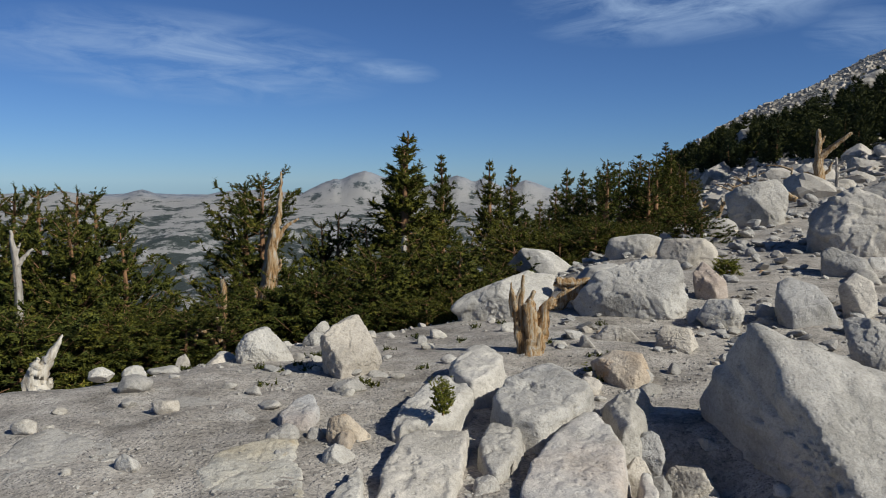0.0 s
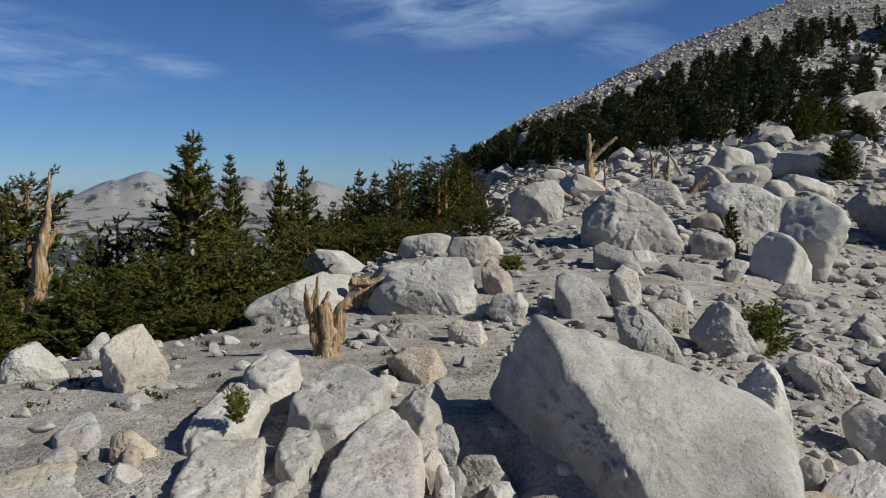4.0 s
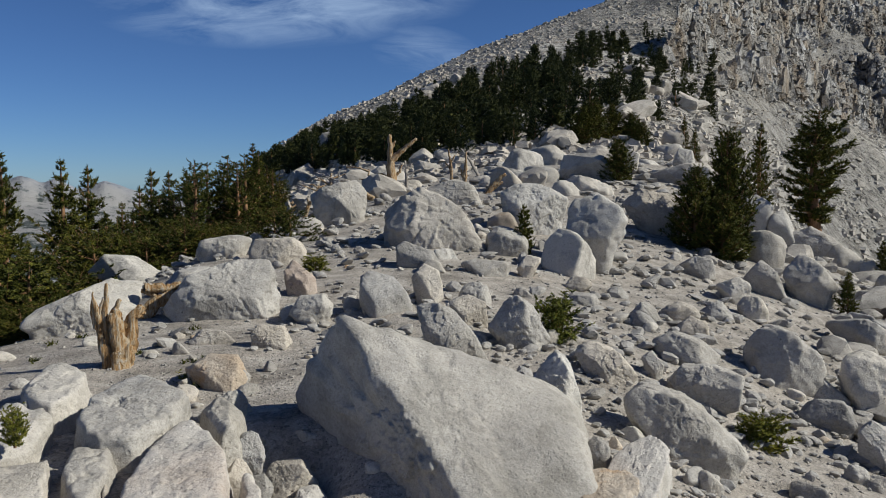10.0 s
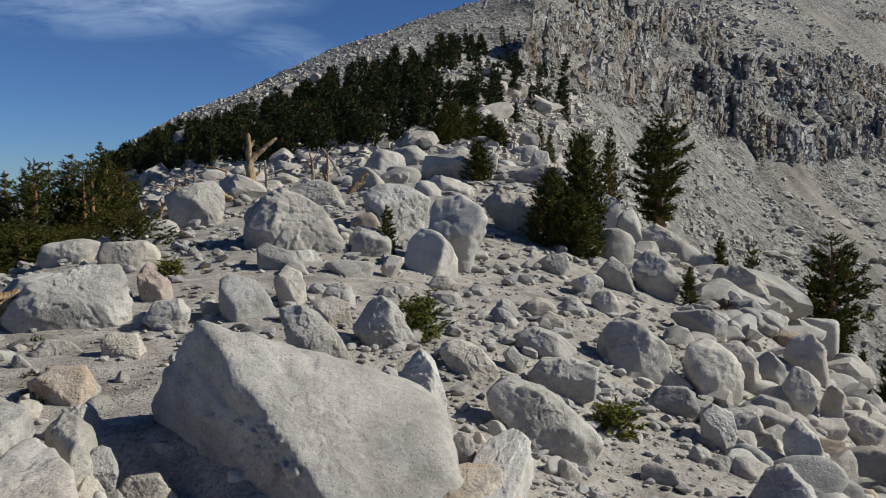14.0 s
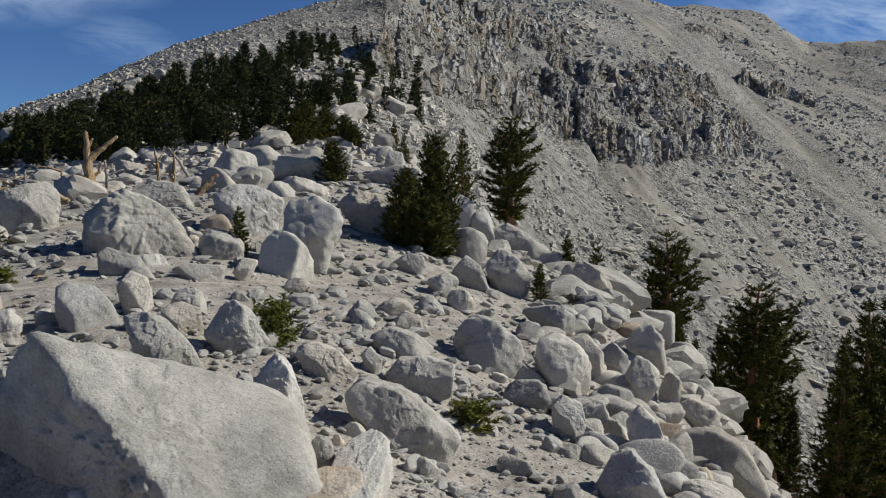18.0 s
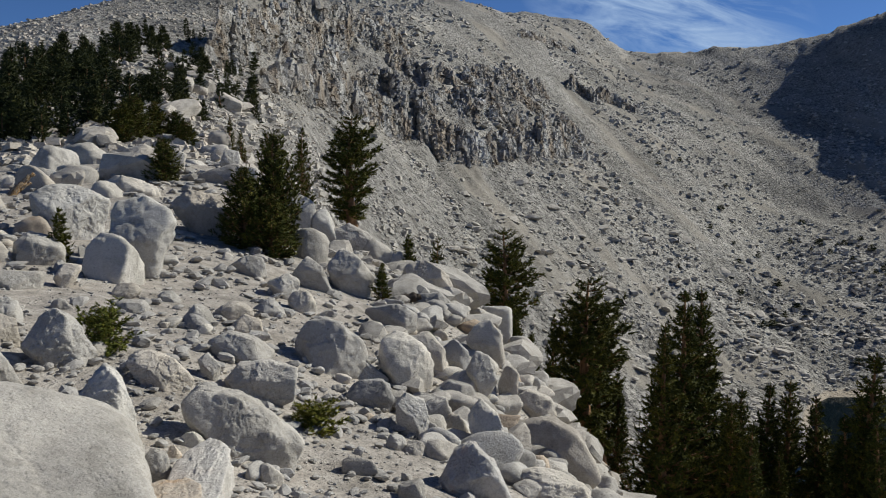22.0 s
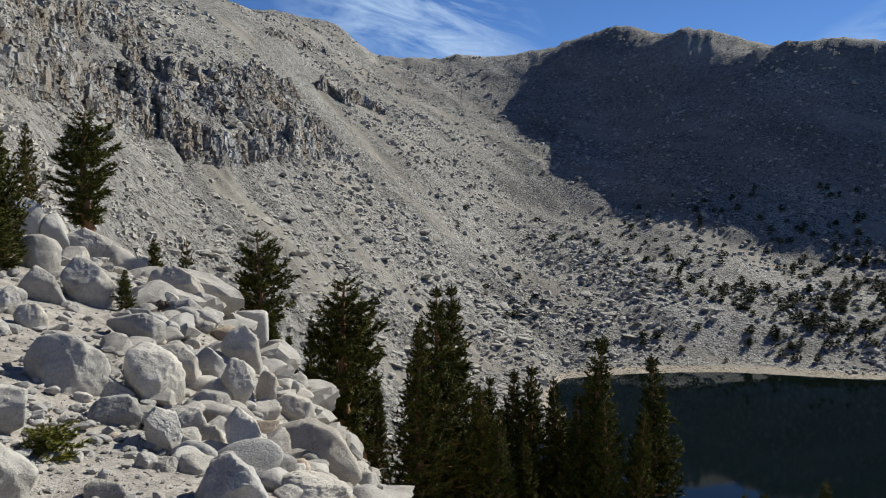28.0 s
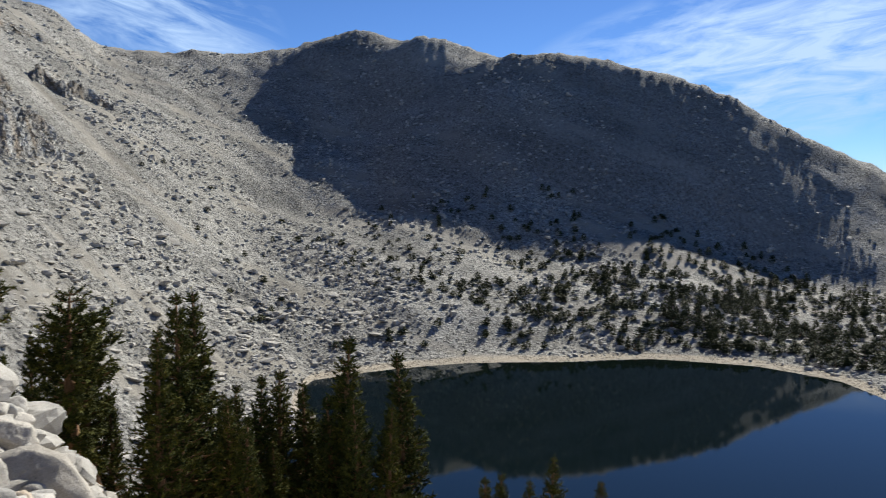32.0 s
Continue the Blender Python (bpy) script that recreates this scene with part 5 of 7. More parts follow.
boulder(1.40, 7.66, 0.09, 0.18, 0.14, 0.15, -10, 0, 0, 230, 4, M_ROCK, "small grey granite rounded boulder lying on coarse gravel", name="stone", lumps=0.07)
boulder(1.13, 7.69, 0.06, 0.16, 0.12, 0.10, -8, 0, 0, 231, 4, M_ROCK, "small grey granite rounded boulder lying on coarse gravel", name="stone", lumps=0.07)
boulder(2.33, 11.87, 0.26, 0.69, 0.52, 0.30, -11, -3, 0, 236, 5, M_ROCK_PALE, "pale granite long boulder lying on coarse gravel", name="boulder", lumps=0.07)
boulder(2.80, 8.84, 0.14, 0.19, 0.14, 0.20, -18, 0, 0, 241, 4, M_ROCK, "small grey granite rounded boulder lying on coarse gravel", name="stone", lumps=0.07)
boulder(4.45, 15.94, 0.47, 0.37, 0.28, 0.31, -16, 0, 0, 242, 4, M_ROCK, "small grey granite rounded boulder lying on coarse gravel", name="stone", lumps=0.07)
boulder(5.76, 16.95, 0.67, 0.88, 0.66, 0.41, -19, -3, 0, 243, 4, M_ROCK, "grey granite long boulder lying on coarse gravel", name="boulder", lumps=0.07)
boulder(3.61, 8.88, 0.20, 0.23, 0.18, 0.16, -22, 0, 0, 245, 4, M_ROCK, "small grey granite rounded boulder lying on coarse gravel", name="stone", lumps=0.07)
boulder(3.68, 9.15, 0.20, 0.18, 0.14, 0.13, -22, 0, 0, 247, 4, M_ROCK, "small grey granite rounded boulder lying on coarse gravel", name="stone", lumps=0.07)
boulder(7.73, 9.81, 0.07, 0.42, 0.32, 0.24, -38, 0, 0, 261, 4, M_ROCK, "grey granite long boulder lying on coarse gravel", name="boulder", lumps=0.07)
boulder(18.48, 27.34, 2.24, 2.08, 1.55, 1.54, -34, 5, 0, 262, 5, M_ROCK, "large grey granite rounded boulder on the rocky brow", name="boulder", lumps=0.07)
boulder(21.09, 29.18, 2.54, 2.35, 1.76, 1.48, -36, 0, 0, 263, 5, M_ROCK, "large grey granite rounded boulder on the rocky brow", name="boulder", lumps=0.07)
boulder(16.80, 23.64, 1.73, 1.43, 1.07, 0.96, -35, 0, 0, 265, 4, M_ROCK, "grey granite rounded boulder on the rocky brow", name="boulder", lumps=0.07)
boulder(14.03, 21.89, 1.50, 1.30, 0.97, 1.08, -33, -40, 0, 266, 4, M_ROCK, "grey granite leaning boulder on the rocky brow", name="boulder", lumps=0.07)
boulder(16.30, 20.25, 1.33, 1.67, 1.26, 0.98, -39, 8, 0, 267, 5, M_ROCK_PALE, "pale granite long boulder on the rocky brow", name="boulder", lumps=0.07)
boulder(15.04, 19.97, 1.25, 1.22, 0.91, 0.91, -37, -10, 0, 268, 4, M_ROCK_PALE, "pale granite rounded boulder on the rocky brow", name="boulder", lumps=0.07)
boulder(23.06, 27.65, 2.55, 2.58, 1.93, 1.40, -40, 0, 0, 269, 5, M_ROCK, "large grey granite long boulder on the rocky brow", name="boulder", lumps=0.07)
boulder(21.29, 23.89, 2.47, 0.80, 0.60, 0.83, -42, 30, 0, 271, 4, M_ROCK_PALE, "pale granite leaning boulder on the rocky brow", name="boulder", lumps=0.07)
boulder(18.33, 23.75, 1.98, 0.83, 0.62, 0.98, -38, 0, 0, 272, 4, M_ROCK, "grey granite rounded boulder on the rocky brow", name="boulder", lumps=0.07, box=2)
boulder(21.70, 20.72, 1.65, 0.90, 0.68, 1.14, -46, 0, 0, 274, 4, M_ROCK_PALE, "pale granite rounded boulder on the rocky brow", name="boulder", lumps=0.07, box=2)
boulder(24.48, 26.40, 2.18, 1.28, 0.96, 0.98, -43, 0, 0, 277, 4, M_ROCK_PALE, "pale granite rounded boulder on the rocky brow", name="boulder", lumps=0.07)
boulder(23.30, 24.76, 1.65, 1.57, 1.19, 0.77, -43, 0, 0, 278, 4, M_ROCK, "grey granite long boulder on the rocky brow", name="boulder", lumps=0.07)
boulder(30.81, 31.41, 3.75, 1.33, 1.01, 1.19, -44, 0, 0, 279, 4, M_ROCK, "grey granite rounded boulder on the rocky brow", name="boulder", lumps=0.07)
boulder(27.84, 28.72, 2.90, 1.52, 1.14, 1.14, -44, 0, 0, 280, 4, M_ROCK, "grey granite rounded boulder on the rocky brow", name="boulder", lumps=0.07)
boulder(9.41, 14.56, 0.77, 0.72, 0.54, 0.48, -33, 0, 0, 281, 4, M_ROCK_ORANGE, "rust-stained granite rounded boulder lying on coarse gravel", name="boulder", lumps=0.07)
boulder(8.01, 12.29, 0.54, 0.82, 0.61, 0.62, -33, 0, 0, 282, 5, M_ROCK, "grey granite rounded boulder lying on coarse gravel", name="boulder", lumps=0.07)
boulder(3.45, 4.18, -0.19, 0.25, 0.18, 0.26, -40, 0, 0, 292, 4, M_ROCK, "small grey granite rounded boulder lying on coarse gravel", name="stone", lumps=0.07)
boulder(4.25, 4.70, -0.34, 0.20, 0.15, 0.16, -42, 15, 0, 293, 4, M_ROCK_OCHRE, "small cream and ochre granite rounded boulder lying on coarse gravel", name="stone", lumps=0.07)
boulder(3.93, 4.52, -0.29, 0.11, 0.09, 0.10, -41, 0, 0, 294, 4, M_ROCK_ORANGE, "small rust-stained granite rounded boulder lying on coarse gravel", name="stone", lumps=0.07)
boulder(4.38, 4.02, -0.51, 0.23, 0.17, 0.17, -47, 15, 0, 295, 4, M_ROCK, "small grey granite rounded boulder lying on coarse gravel", name="stone", lumps=0.07)
boulder(8.42, 8.39, -0.21, 0.61, 0.46, 0.32, -45, 8, 0, 296, 5, M_ROCK, "grey granite long boulder lying on coarse gravel", name="boulder", lumps=0.07)
boulder(7.25, 7.90, -0.16, 0.49, 0.37, 0.26, -43, 0, 0, 297, 4, M_ROCK, "grey granite long boulder lying on coarse gravel", name="boulder", lumps=0.07)
boulder(7.13, 8.91, -0.01, 0.46, 0.35, 0.27, -39, 25, 0, 298, 4, M_ROCK, "grey granite leaning boulder lying on coarse gravel", name="boulder", lumps=0.07)
boulder(6.29, 9.22, 0.10, 0.31, 0.23, 0.19, -34, 0, 0, 300, 4, M_ROCK, "small grey granite rounded boulder lying on coarse gravel", name="stone", lumps=0.07)
boulder(8.25, 9.50, -0.06, 0.34, 0.25, 0.21, -41, 0, 0, 301, 4, M_ROCK, "small grey granite rounded boulder lying on coarse gravel", name="stone", lumps=0.07)
boulder(5.10, 8.52, 0.23, 0.42, 0.31, 0.35, -31, 0, 0, 302, 4, M_ROCK, "grey granite rounded boulder lying on coarse gravel", name="boulder", lumps=0.07)
boulder(3.22, 7.45, 0.05, 0.23, 0.17, 0.14, -23, 0, 0, 303, 4, M_ROCK, "small grey granite rounded boulder lying on coarse gravel", name="stone", lumps=0.07)
boulder(5.12, 7.06, -0.05, 0.30, 0.23, 0.24, -36, 0, 0, 304, 4, M_ROCK, "small grey granite rounded boulder lying on coarse gravel", name="stone", lumps=0.07)
boulder(7.82, 4.58, -1.03, 0.51, 0.38, 0.44, -60, 22, 0, 316, 5, M_ROCK, "grey granite rounded boulder lying on coarse gravel", name="boulder", lumps=0.07)
boulder(7.17, 4.31, -1.02, 0.33, 0.25, 0.27, -59, 0, 0, 317, 4, M_ROCK, "small grey granite rounded boulder lying on coarse gravel", name="stone", lumps=0.07)
boulder(7.69, 4.31, -1.11, 0.40, 0.30, 0.34, -61, 10, 0, 318, 4, M_ROCK, "small grey granite rounded boulder lying on coarse gravel", name="stone", lumps=0.07)
boulder(5.27, 3.35, -0.81, 0.25, 0.19, 0.20, -58, 0, 0, 327, 4, M_ROCK, "small grey granite rounded boulder lying on coarse gravel", name="stone", lumps=0.07)
boulder(7.32, 3.04, -1.42, 0.91, 0.68, 0.37, -67, 6, 0, 328, 5, M_ROCK_PALE, "pale granite flat slab lying on coarse gravel", name="slab", lumps=0.05)
boulder(15.92, 13.23, -0.03, 1.12, 0.84, 1.06, -50, 0, 0, 334, 4, M_ROCK, "grey granite rounded boulder on the rocky brow", name="boulder", lumps=0.07)
boulder(10.51, 8.86, -0.40, 0.49, 0.37, 0.45, -50, 0, 0, 336, 4, M_ROCK_PALE, "pale granite rounded boulder lying on coarse gravel", name="boulder", lumps=0.07)
boulder(9.58, 8.74, -0.36, 0.53, 0.40, 0.31, -48, 8, 0, 337, 4, M_ROCK, "grey granite long boulder lying on coarse gravel", name="boulder", lumps=0.07)
boulder(7.59, 8.19, -0.14, 0.50, 0.37, 0.33, -43, 12, 0, 339, 4, M_ROCK, "grey granite rounded boulder lying on coarse gravel", name="boulder", lumps=0.07)
boulder(24.87, 17.09, -1.00, 1.52, 1.14, 1.22, -55, 0, 0, 342, 4, M_ROCK, "grey granite rounded boulder on the rocky brow", name="boulder", lumps=0.07)
boulder(25.01, 16.65, -1.46, 1.01, 0.76, 1.02, -56, 0, 0, 343, 4, M_ROCK, "grey granite rounded boulder on the rocky brow", name="boulder", lumps=0.07)
boulder(23.45, 18.79, 0.02, 1.02, 0.76, 1.27, -51, -10, 0, 344, 4, M_ROCK_PALE, "pale granite rounded boulder on the rocky brow", name="boulder", lumps=0.07, box=2)
boulder(23.00, 19.38, 0.53, 1.12, 0.84, 1.37, -50, 0, 0, 345, 4, M_ROCK_PALE, "pale granite rounded boulder on the rocky brow", name="boulder", lumps=0.07, box=2)
boulder(6.47, 4.29, -0.91, 0.22, 0.17, 0.18, -56, 0, 0, 354, 4, M_ROCK, "small grey granite rounded boulder lying on coarse gravel", name="stone", lumps=0.07)
boulder(6.57, 4.13, -0.99, 0.28, 0.21, 0.18, -58, 10, 0, 355, 4, M_ROCK, "small grey granite rounded boulder lying on coarse gravel", name="stone", lumps=0.07)
boulder(19.48, 8.88, -2.89, 0.86, 0.65, 0.88, -66, 0, 0, 356, 4, M_ROCK, "grey granite rounded boulder on the rocky brow", name="boulder", lumps=0.07)
boulder(19.74, 9.75, -2.28, 0.90, 0.67, 1.09, -64, 0, 0, 357, 4, M_ROCK, "grey granite rounded boulder on the rocky brow", name="boulder", lumps=0.07, box=2)
boulder(20.09, 8.73, -3.90, 0.88, 0.66, 0.72, -67, 0, 0, 358, 4, M_ROCK, "grey granite rounded boulder on the rocky brow", name="boulder", lumps=0.07)
# ---------------------------------------------------------------- pines of the ridge
KINDS = {
    "broad": dict(height=3.0, spread=1.1, seed=21, bare=0.04, whorls=15, limbs=5, shoots=15, blades=15, size=0.125, needle=0.62, fullness=0.85, cone=0.4, gaps=0.25, lift=0.5),
    "cone": dict(height=4.2, spread=1.25, seed=33, bare=0.04, whorls=26, limbs=5, shoots=18, blades=10, size=0.135, needle=0.62, fullness=0.6, cone=0.95, gaps=0.1, lift=0.45),
    "gnarled": dict(height=4.2, spread=1.45, seed=45, bare=0.42, whorls=14, limbs=5, shoots=22, blades=15, size=0.13, needle=0.62, fullness=0.95, cone=0.2, trunk_r=0.13, gaps=0.25, lift=0.45),
    "scrub": dict(height=1.6, spread=1.1, seed=57, bare=0.0, whorls=10, limbs=6, shoots=12, blades=14, size=0.12, needle=0.62, fullness=0.85, cone=0.05, trunk_r=0.05, gaps=0.25, lift=0.6),
    "sapling": dict(height=1.2, spread=0.34, seed=62, bare=0.02, whorls=20, limbs=6, shoots=6, blades=14, size=0.085, needle=0.6, cone=0.95, trunk_r=0.025, lift=0.7),
    "shrub": dict(height=0.6, spread=0.36, seed=71, bare=0.0, whorls=11, limbs=7, shoots=7, blades=18, size=0.075, needle=0.6, cone=0.15, trunk_r=0.02, lift=0.9),
    "foxtail": dict(height=6.5, spread=1.75, seed=83, bare=0.22, whorls=22, limbs=5, shoots=26, blades=13, size=0.22, needle=0.6, fullness=0.65, cone=0.0, trunk_r=0.28, gaps=0.22, lift=0.25, top=0.6),
    "bush": dict(height=3.2, spread=1.25, seed=105, bare=0.0, whorls=26, limbs=7, shoots=15, blades=13, size=0.16, needle=0.6, fullness=0.6, cone=0.6, gaps=0.06, lift=0.8),
    "spire": dict(height=9.0, spread=2.5, seed=94, bare=0.02, whorls=44, limbs=6, shoots=14, blades=8, size=0.27, needle=0.55, fullness=0.6, cone=1.0, droop=0.1, gaps=0.06),
}
MADE = {}


def plant(kind, x, y, z, height, wide, rz, label):
    """A pine of one of the kinds, grown to the height given; alike ones share their meshes in three forms."""
    k = KINDS[kind]
    slot = (kind, int(abs(x * 7.3 + y * 3.1) * 10) % 3 if kind in ("broad", "cone", "scrub", "spire") else int(abs(x * 5.1) * 10) % 2)
    f = height / k["height"]
    s = Matrix.Diagonal((f ** 0.75 * wide, f ** 0.75 * wide, f, 1))
    if slot not in MADE:
        top = pine("shrub" if kind in ("scrub", "shrub") else "pine", x, y, z, rz, label, "pines on the ridge", "shrub" if kind in ("scrub", "shrub") else "tree", needles=M_NEEDLES_PALE if kind == "shrub" else None, **{**k, "seed": k["seed"] + slot[1]})
        MADE[slot] = top
        top.matrix_world = pose(x, y, z, 0, 0, rz) @ s
        return top
    ob = copy_thing(MADE[slot], pose(x, y, z, 0, 0, rz))
    ob.matrix_basis = pose(x, y, z, 0, 0, rz) @ s
    return tagged(ob, label)


plant("broad", -5.75, 10.53, -2.40, 3.86, 1.00, 85, "bushy green mountain pine beyond the gravel brow")
plant("broad", -5.79, 11.08, -2.59, 4.26, 1.00, 37, "bushy green mountain pine beyond the gravel brow")
plant("broad", -5.80, 11.63, -2.76, 4.36, 1.00, 143, "bushy green mountain pine beyond the gravel brow")
plant("broad", -5.07, 11.21, -2.26, 3.88, 1.00, 56, "bushy green mountain pine beyond the gravel brow")
plant("broad", -5.11, 11.74, -2.41, 3.98, 1.00, 24, "bushy green mountain pine beyond the gravel brow")
plant("broad", -4.52, 10.90, -1.88, 2.91, 1.00, 145, "bushy green mountain pine beyond the gravel brow")
plant("broad", -4.98, 10.37, -2.00, 3.28, 1.00, 330, "bushy green mountain pine beyond the gravel brow")
plant("broad", -3.18, 12.81, -1.83, 3.49, 1.00, 288, "bushy green mountain pine beyond the gravel brow")
plant("broad", -2.38, 14.81, -2.30, 3.27, 1.00, 275, "bushy green mountain pine beyond the gravel brow")
plant("broad", -1.80, 14.89, -2.26, 3.39, 1.00, 80, "bushy green mountain pine beyond the gravel brow")
plant("broad", -1.41, 13.93, -1.85, 2.81, 1.00, 193, "bushy green mountain pine beyond the gravel brow")
plant("gnarled", -2.70, 12.72, -1.70, 3.61, 1.00, 100, "wind-shaped pine with bare orange trunk on the brow")
plant("cone", -0.45, 14.49, -1.83, 4.38, 1.35, 62, "tall dense green pine among low pine scrub")
plant("cone", -0.78, 13.98, -1.74, 4.03, 1.20, 38, "tall dense green pine among low pine scrub")
plant("cone", -0.15, 15.00, -1.91, 4.08, 0.80, 77, "tall dense green pine among low pine scrub")
plant("cone", 1.14, 19.97, -2.86, 5.07, 0.95, 334, "slim green pine below the ridge brow")
plant("cone", 1.71, 20.43, -2.50, 4.57, 0.95, 298, "slim green pine below the ridge brow")
plant("cone", 3.76, 24.72, -2.48, 4.55, 0.95, 290, "slim green pine below the ridge brow")
plant("cone", 4.24, 24.64, -2.01, 4.00, 0.95, 288, "slim green pine below the ridge brow")
plant("cone", 6.00, 22.20, 0.05, 2.68, 0.95, 70, "slim green pine below the ridge brow")
plant("cone", 6.09, 21.66, 0.19, 2.34, 0.95, 112, "slim green pine below the ridge brow")
plant("cone", 2.69, 21.83, -2.11, 3.27, 0.95, 226, "slim green pine below the ridge brow")
plant("cone", 2.29, 20.88, -2.12, 3.01, 0.95, 263, "slim green pine below the ridge brow")
plant("cone", 3.34, 23.77, -2.42, 3.98, 0.95, 308, "slim green pine below the ridge brow")
plant("broad", 4.11, 21.61, -0.81, 2.76, 1.00, 317, "broad bright-green pine crowding the ridge brow")
plant("broad", 4.18, 20.58, -0.40, 2.63, 1.00, 31, "broad bright-green pine crowding the ridge brow")
plant("broad", 4.60, 21.00, -0.30, 2.46, 1.00, 218, "broad bright-green pine crowding the ridge brow")
plant("broad", 5.00, 21.42, -0.21, 2.28, 1.00, 242, "broad bright-green pine crowding the ridge brow")
plant("broad", 5.47, 22.34, -0.22, 2.61, 1.00, 182, "broad bright-green pine crowding the ridge brow")
plant("broad", 5.20, 20.35, 0.12, 2.03, 1.00, 64, "broad bright-green pine crowding the ridge brow")
plant("broad", 6.63, 22.02, 0.33, 1.70, 1.00, 170, "broad bright-green pine crowding the ridge brow")
plant("broad", 7.07, 22.93, 0.31, 1.50, 1.00, 32, "broad bright-green pine crowding the ridge brow")
plant("broad", 4.12, 19.57, -0.21, 2.14, 1.00, 336, "broad bright-green pine crowding the ridge brow")
plant("broad", 5.46, 20.80, 0.13, 2.25, 1.00, 312, "broad bright-green pine crowding the ridge brow")
plant("broad", 6.70, 23.05, 0.14, 2.07, 1.00, 197, "broad bright-green pine crowding the ridge brow")
plant("broad", 1.81, 18.91, -1.89, 2.67, 1.00, 108, "broad bright-green pine crowding the ridge brow")
plant("broad", 3.44, 21.73, -1.42, 2.77, 1.00, 327, "broad bright-green pine crowding the ridge brow")
plant("broad", 3.64, 20.68, -0.85, 2.14, 1.00, 206, "broad bright-green pine crowding the ridge brow")
plant("broad", 2.59, 19.83, -1.52, 2.41, 1.00, 318, "broad bright-green pine crowding the ridge brow")
plant("scrub", -5.85, 10.28, -2.35, 3.01, 1.15, 216, "low wind-clipped pine scrub on the brow")
plant("scrub", -5.58, 10.18, -2.22, 3.02, 1.15, 293, "low wind-clipped pine scrub on the brow")
plant("scrub", -5.71, 10.84, -2.48, 3.27, 1.15, 101, "low wind-clipped pine scrub on the brow")
plant("scrub", -5.15, 10.49, -2.12, 2.78, 1.15, 359, "low wind-clipped pine scrub on the brow")
plant("scrub", -4.85, 10.32, -1.92, 2.61, 1.15, 228, "low wind-clipped pine scrub on the brow")
plant("scrub", -5.04, 11.43, -2.29, 2.91, 1.15, 115, "low wind-clipped pine scrub on the brow")
plant("scrub", -4.25, 10.36, -1.61, 1.77, 1.15, 22, "low wind-clipped pine scrub on the brow")
plant("scrub", -4.42, 11.40, -1.95, 1.99, 1.15, 85, "low wind-clipped pine scrub on the brow")
plant("scrub", -4.02, 11.22, -1.70, 1.88, 1.15, 15, "low wind-clipped pine scrub on the brow")
plant("scrub", -3.99, 12.28, -1.95, 1.83, 1.15, 265, "low wind-clipped pine scrub on the brow")
plant("scrub", -3.25, 11.11, -1.31, 1.54, 1.15, 348, "low wind-clipped pine scrub on the brow")
plant("scrub", -3.32, 12.45, -1.77, 2.31, 1.15, 223, "low wind-clipped pine scrub on the brow")
plant("scrub", -2.15, 11.07, -0.99, 1.64, 1.15, 137, "low wind-clipped pine scrub on the brow")
plant("scrub", -1.67, 10.89, -0.83, 1.48, 1.15, 16, "low wind-clipped pine scrub on the brow")
plant("scrub", -1.62, 11.61, -1.11, 1.59, 1.15, 105, "low wind-clipped pine scrub on the brow")
plant("scrub", -1.34, 11.77, -1.11, 1.60, 1.15, 75, "low wind-clipped pine scrub on the brow")
plant("scrub", -0.97, 11.30, -0.85, 1.84, 1.15, 244, "low wind-clipped pine scrub on the brow")
plant("scrub", -0.69, 11.96, -1.03, 1.99, 1.15, 90, "low wind-clipped pine scrub on the brow")
plant("scrub", -0.19, 12.06, -0.95, 1.86, 1.15, 279, "low wind-clipped pine scrub on the brow")
plant("scrub", 0.02, 11.96, -0.85, 1.33, 1.15, 87, "low wind-clipped pine scrub on the brow")
plant("scrub", 0.35, 11.84, -0.69, 1.65, 1.15, 89, "low wind-clipped pine scrub on the brow")
plant("scrub", 0.78, 11.97, -0.50, 1.05, 1.15, 11, "low wind-clipped pine scrub on the brow")
plant("scrub", -4.90, 8.44, -1.32, 1.79, 1.25, 83, "low wind-clipped pine scrub on the brow")
plant("scrub", -4.60, 8.51, -1.26, 1.76, 1.25, 334, "low wind-clipped pine scrub on the brow")
plant("scrub", -4.63, 8.94, -1.40, 1.63, 1.25, 324, "low wind-clipped pine scrub on the brow")
plant("scrub", -4.58, 9.40, -1.50, 1.71, 1.25, 178, "low wind-clipped pine scrub on the brow")
plant("scrub", -4.50, 9.62, -1.52, 1.86, 1.25, 324, "low wind-clipped pine scrub on the brow")
plant("scrub", -4.09, 9.65, -1.32, 1.64, 1.25, 288, "low wind-clipped pine scrub on the brow")
plant("scrub", -3.86, 9.65, -1.20, 1.39, 1.25, 236, "low wind-clipped pine scrub on the brow")
plant("scrub", -3.76, 10.16, -1.28, 1.56, 1.25, 344, "low wind-clipped pine scrub on the brow")
plant("scrub", -3.62, 10.29, -1.25, 1.30, 1.25, 241, "low wind-clipped pine scrub on the brow")
plant("scrub", -3.11, 9.63, -0.80, 0.98, 1.25, 349, "low wind-clipped pine scrub on the brow")
plant("scrub", -2.79, 9.84, -0.71, 1.11, 1.25, 229, "low wind-clipped pine scrub on the brow")
plant("scrub", -2.74, 10.69, -1.00, 1.09, 1.25, 79, "low wind-clipped pine scrub on the brow")
plant("scrub", -2.09, 10.89, -0.90, 1.20, 1.25, 42, "low wind-clipped pine scrub on the brow")
plant("scrub", -1.81, 10.99, -0.90, 0.95, 1.25, 198, "low wind-clipped pine scrub on the brow")
plant("scrub", -1.46, 10.89, -0.78, 1.04, 1.25, 119, "low wind-clipped pine scrub on the brow")
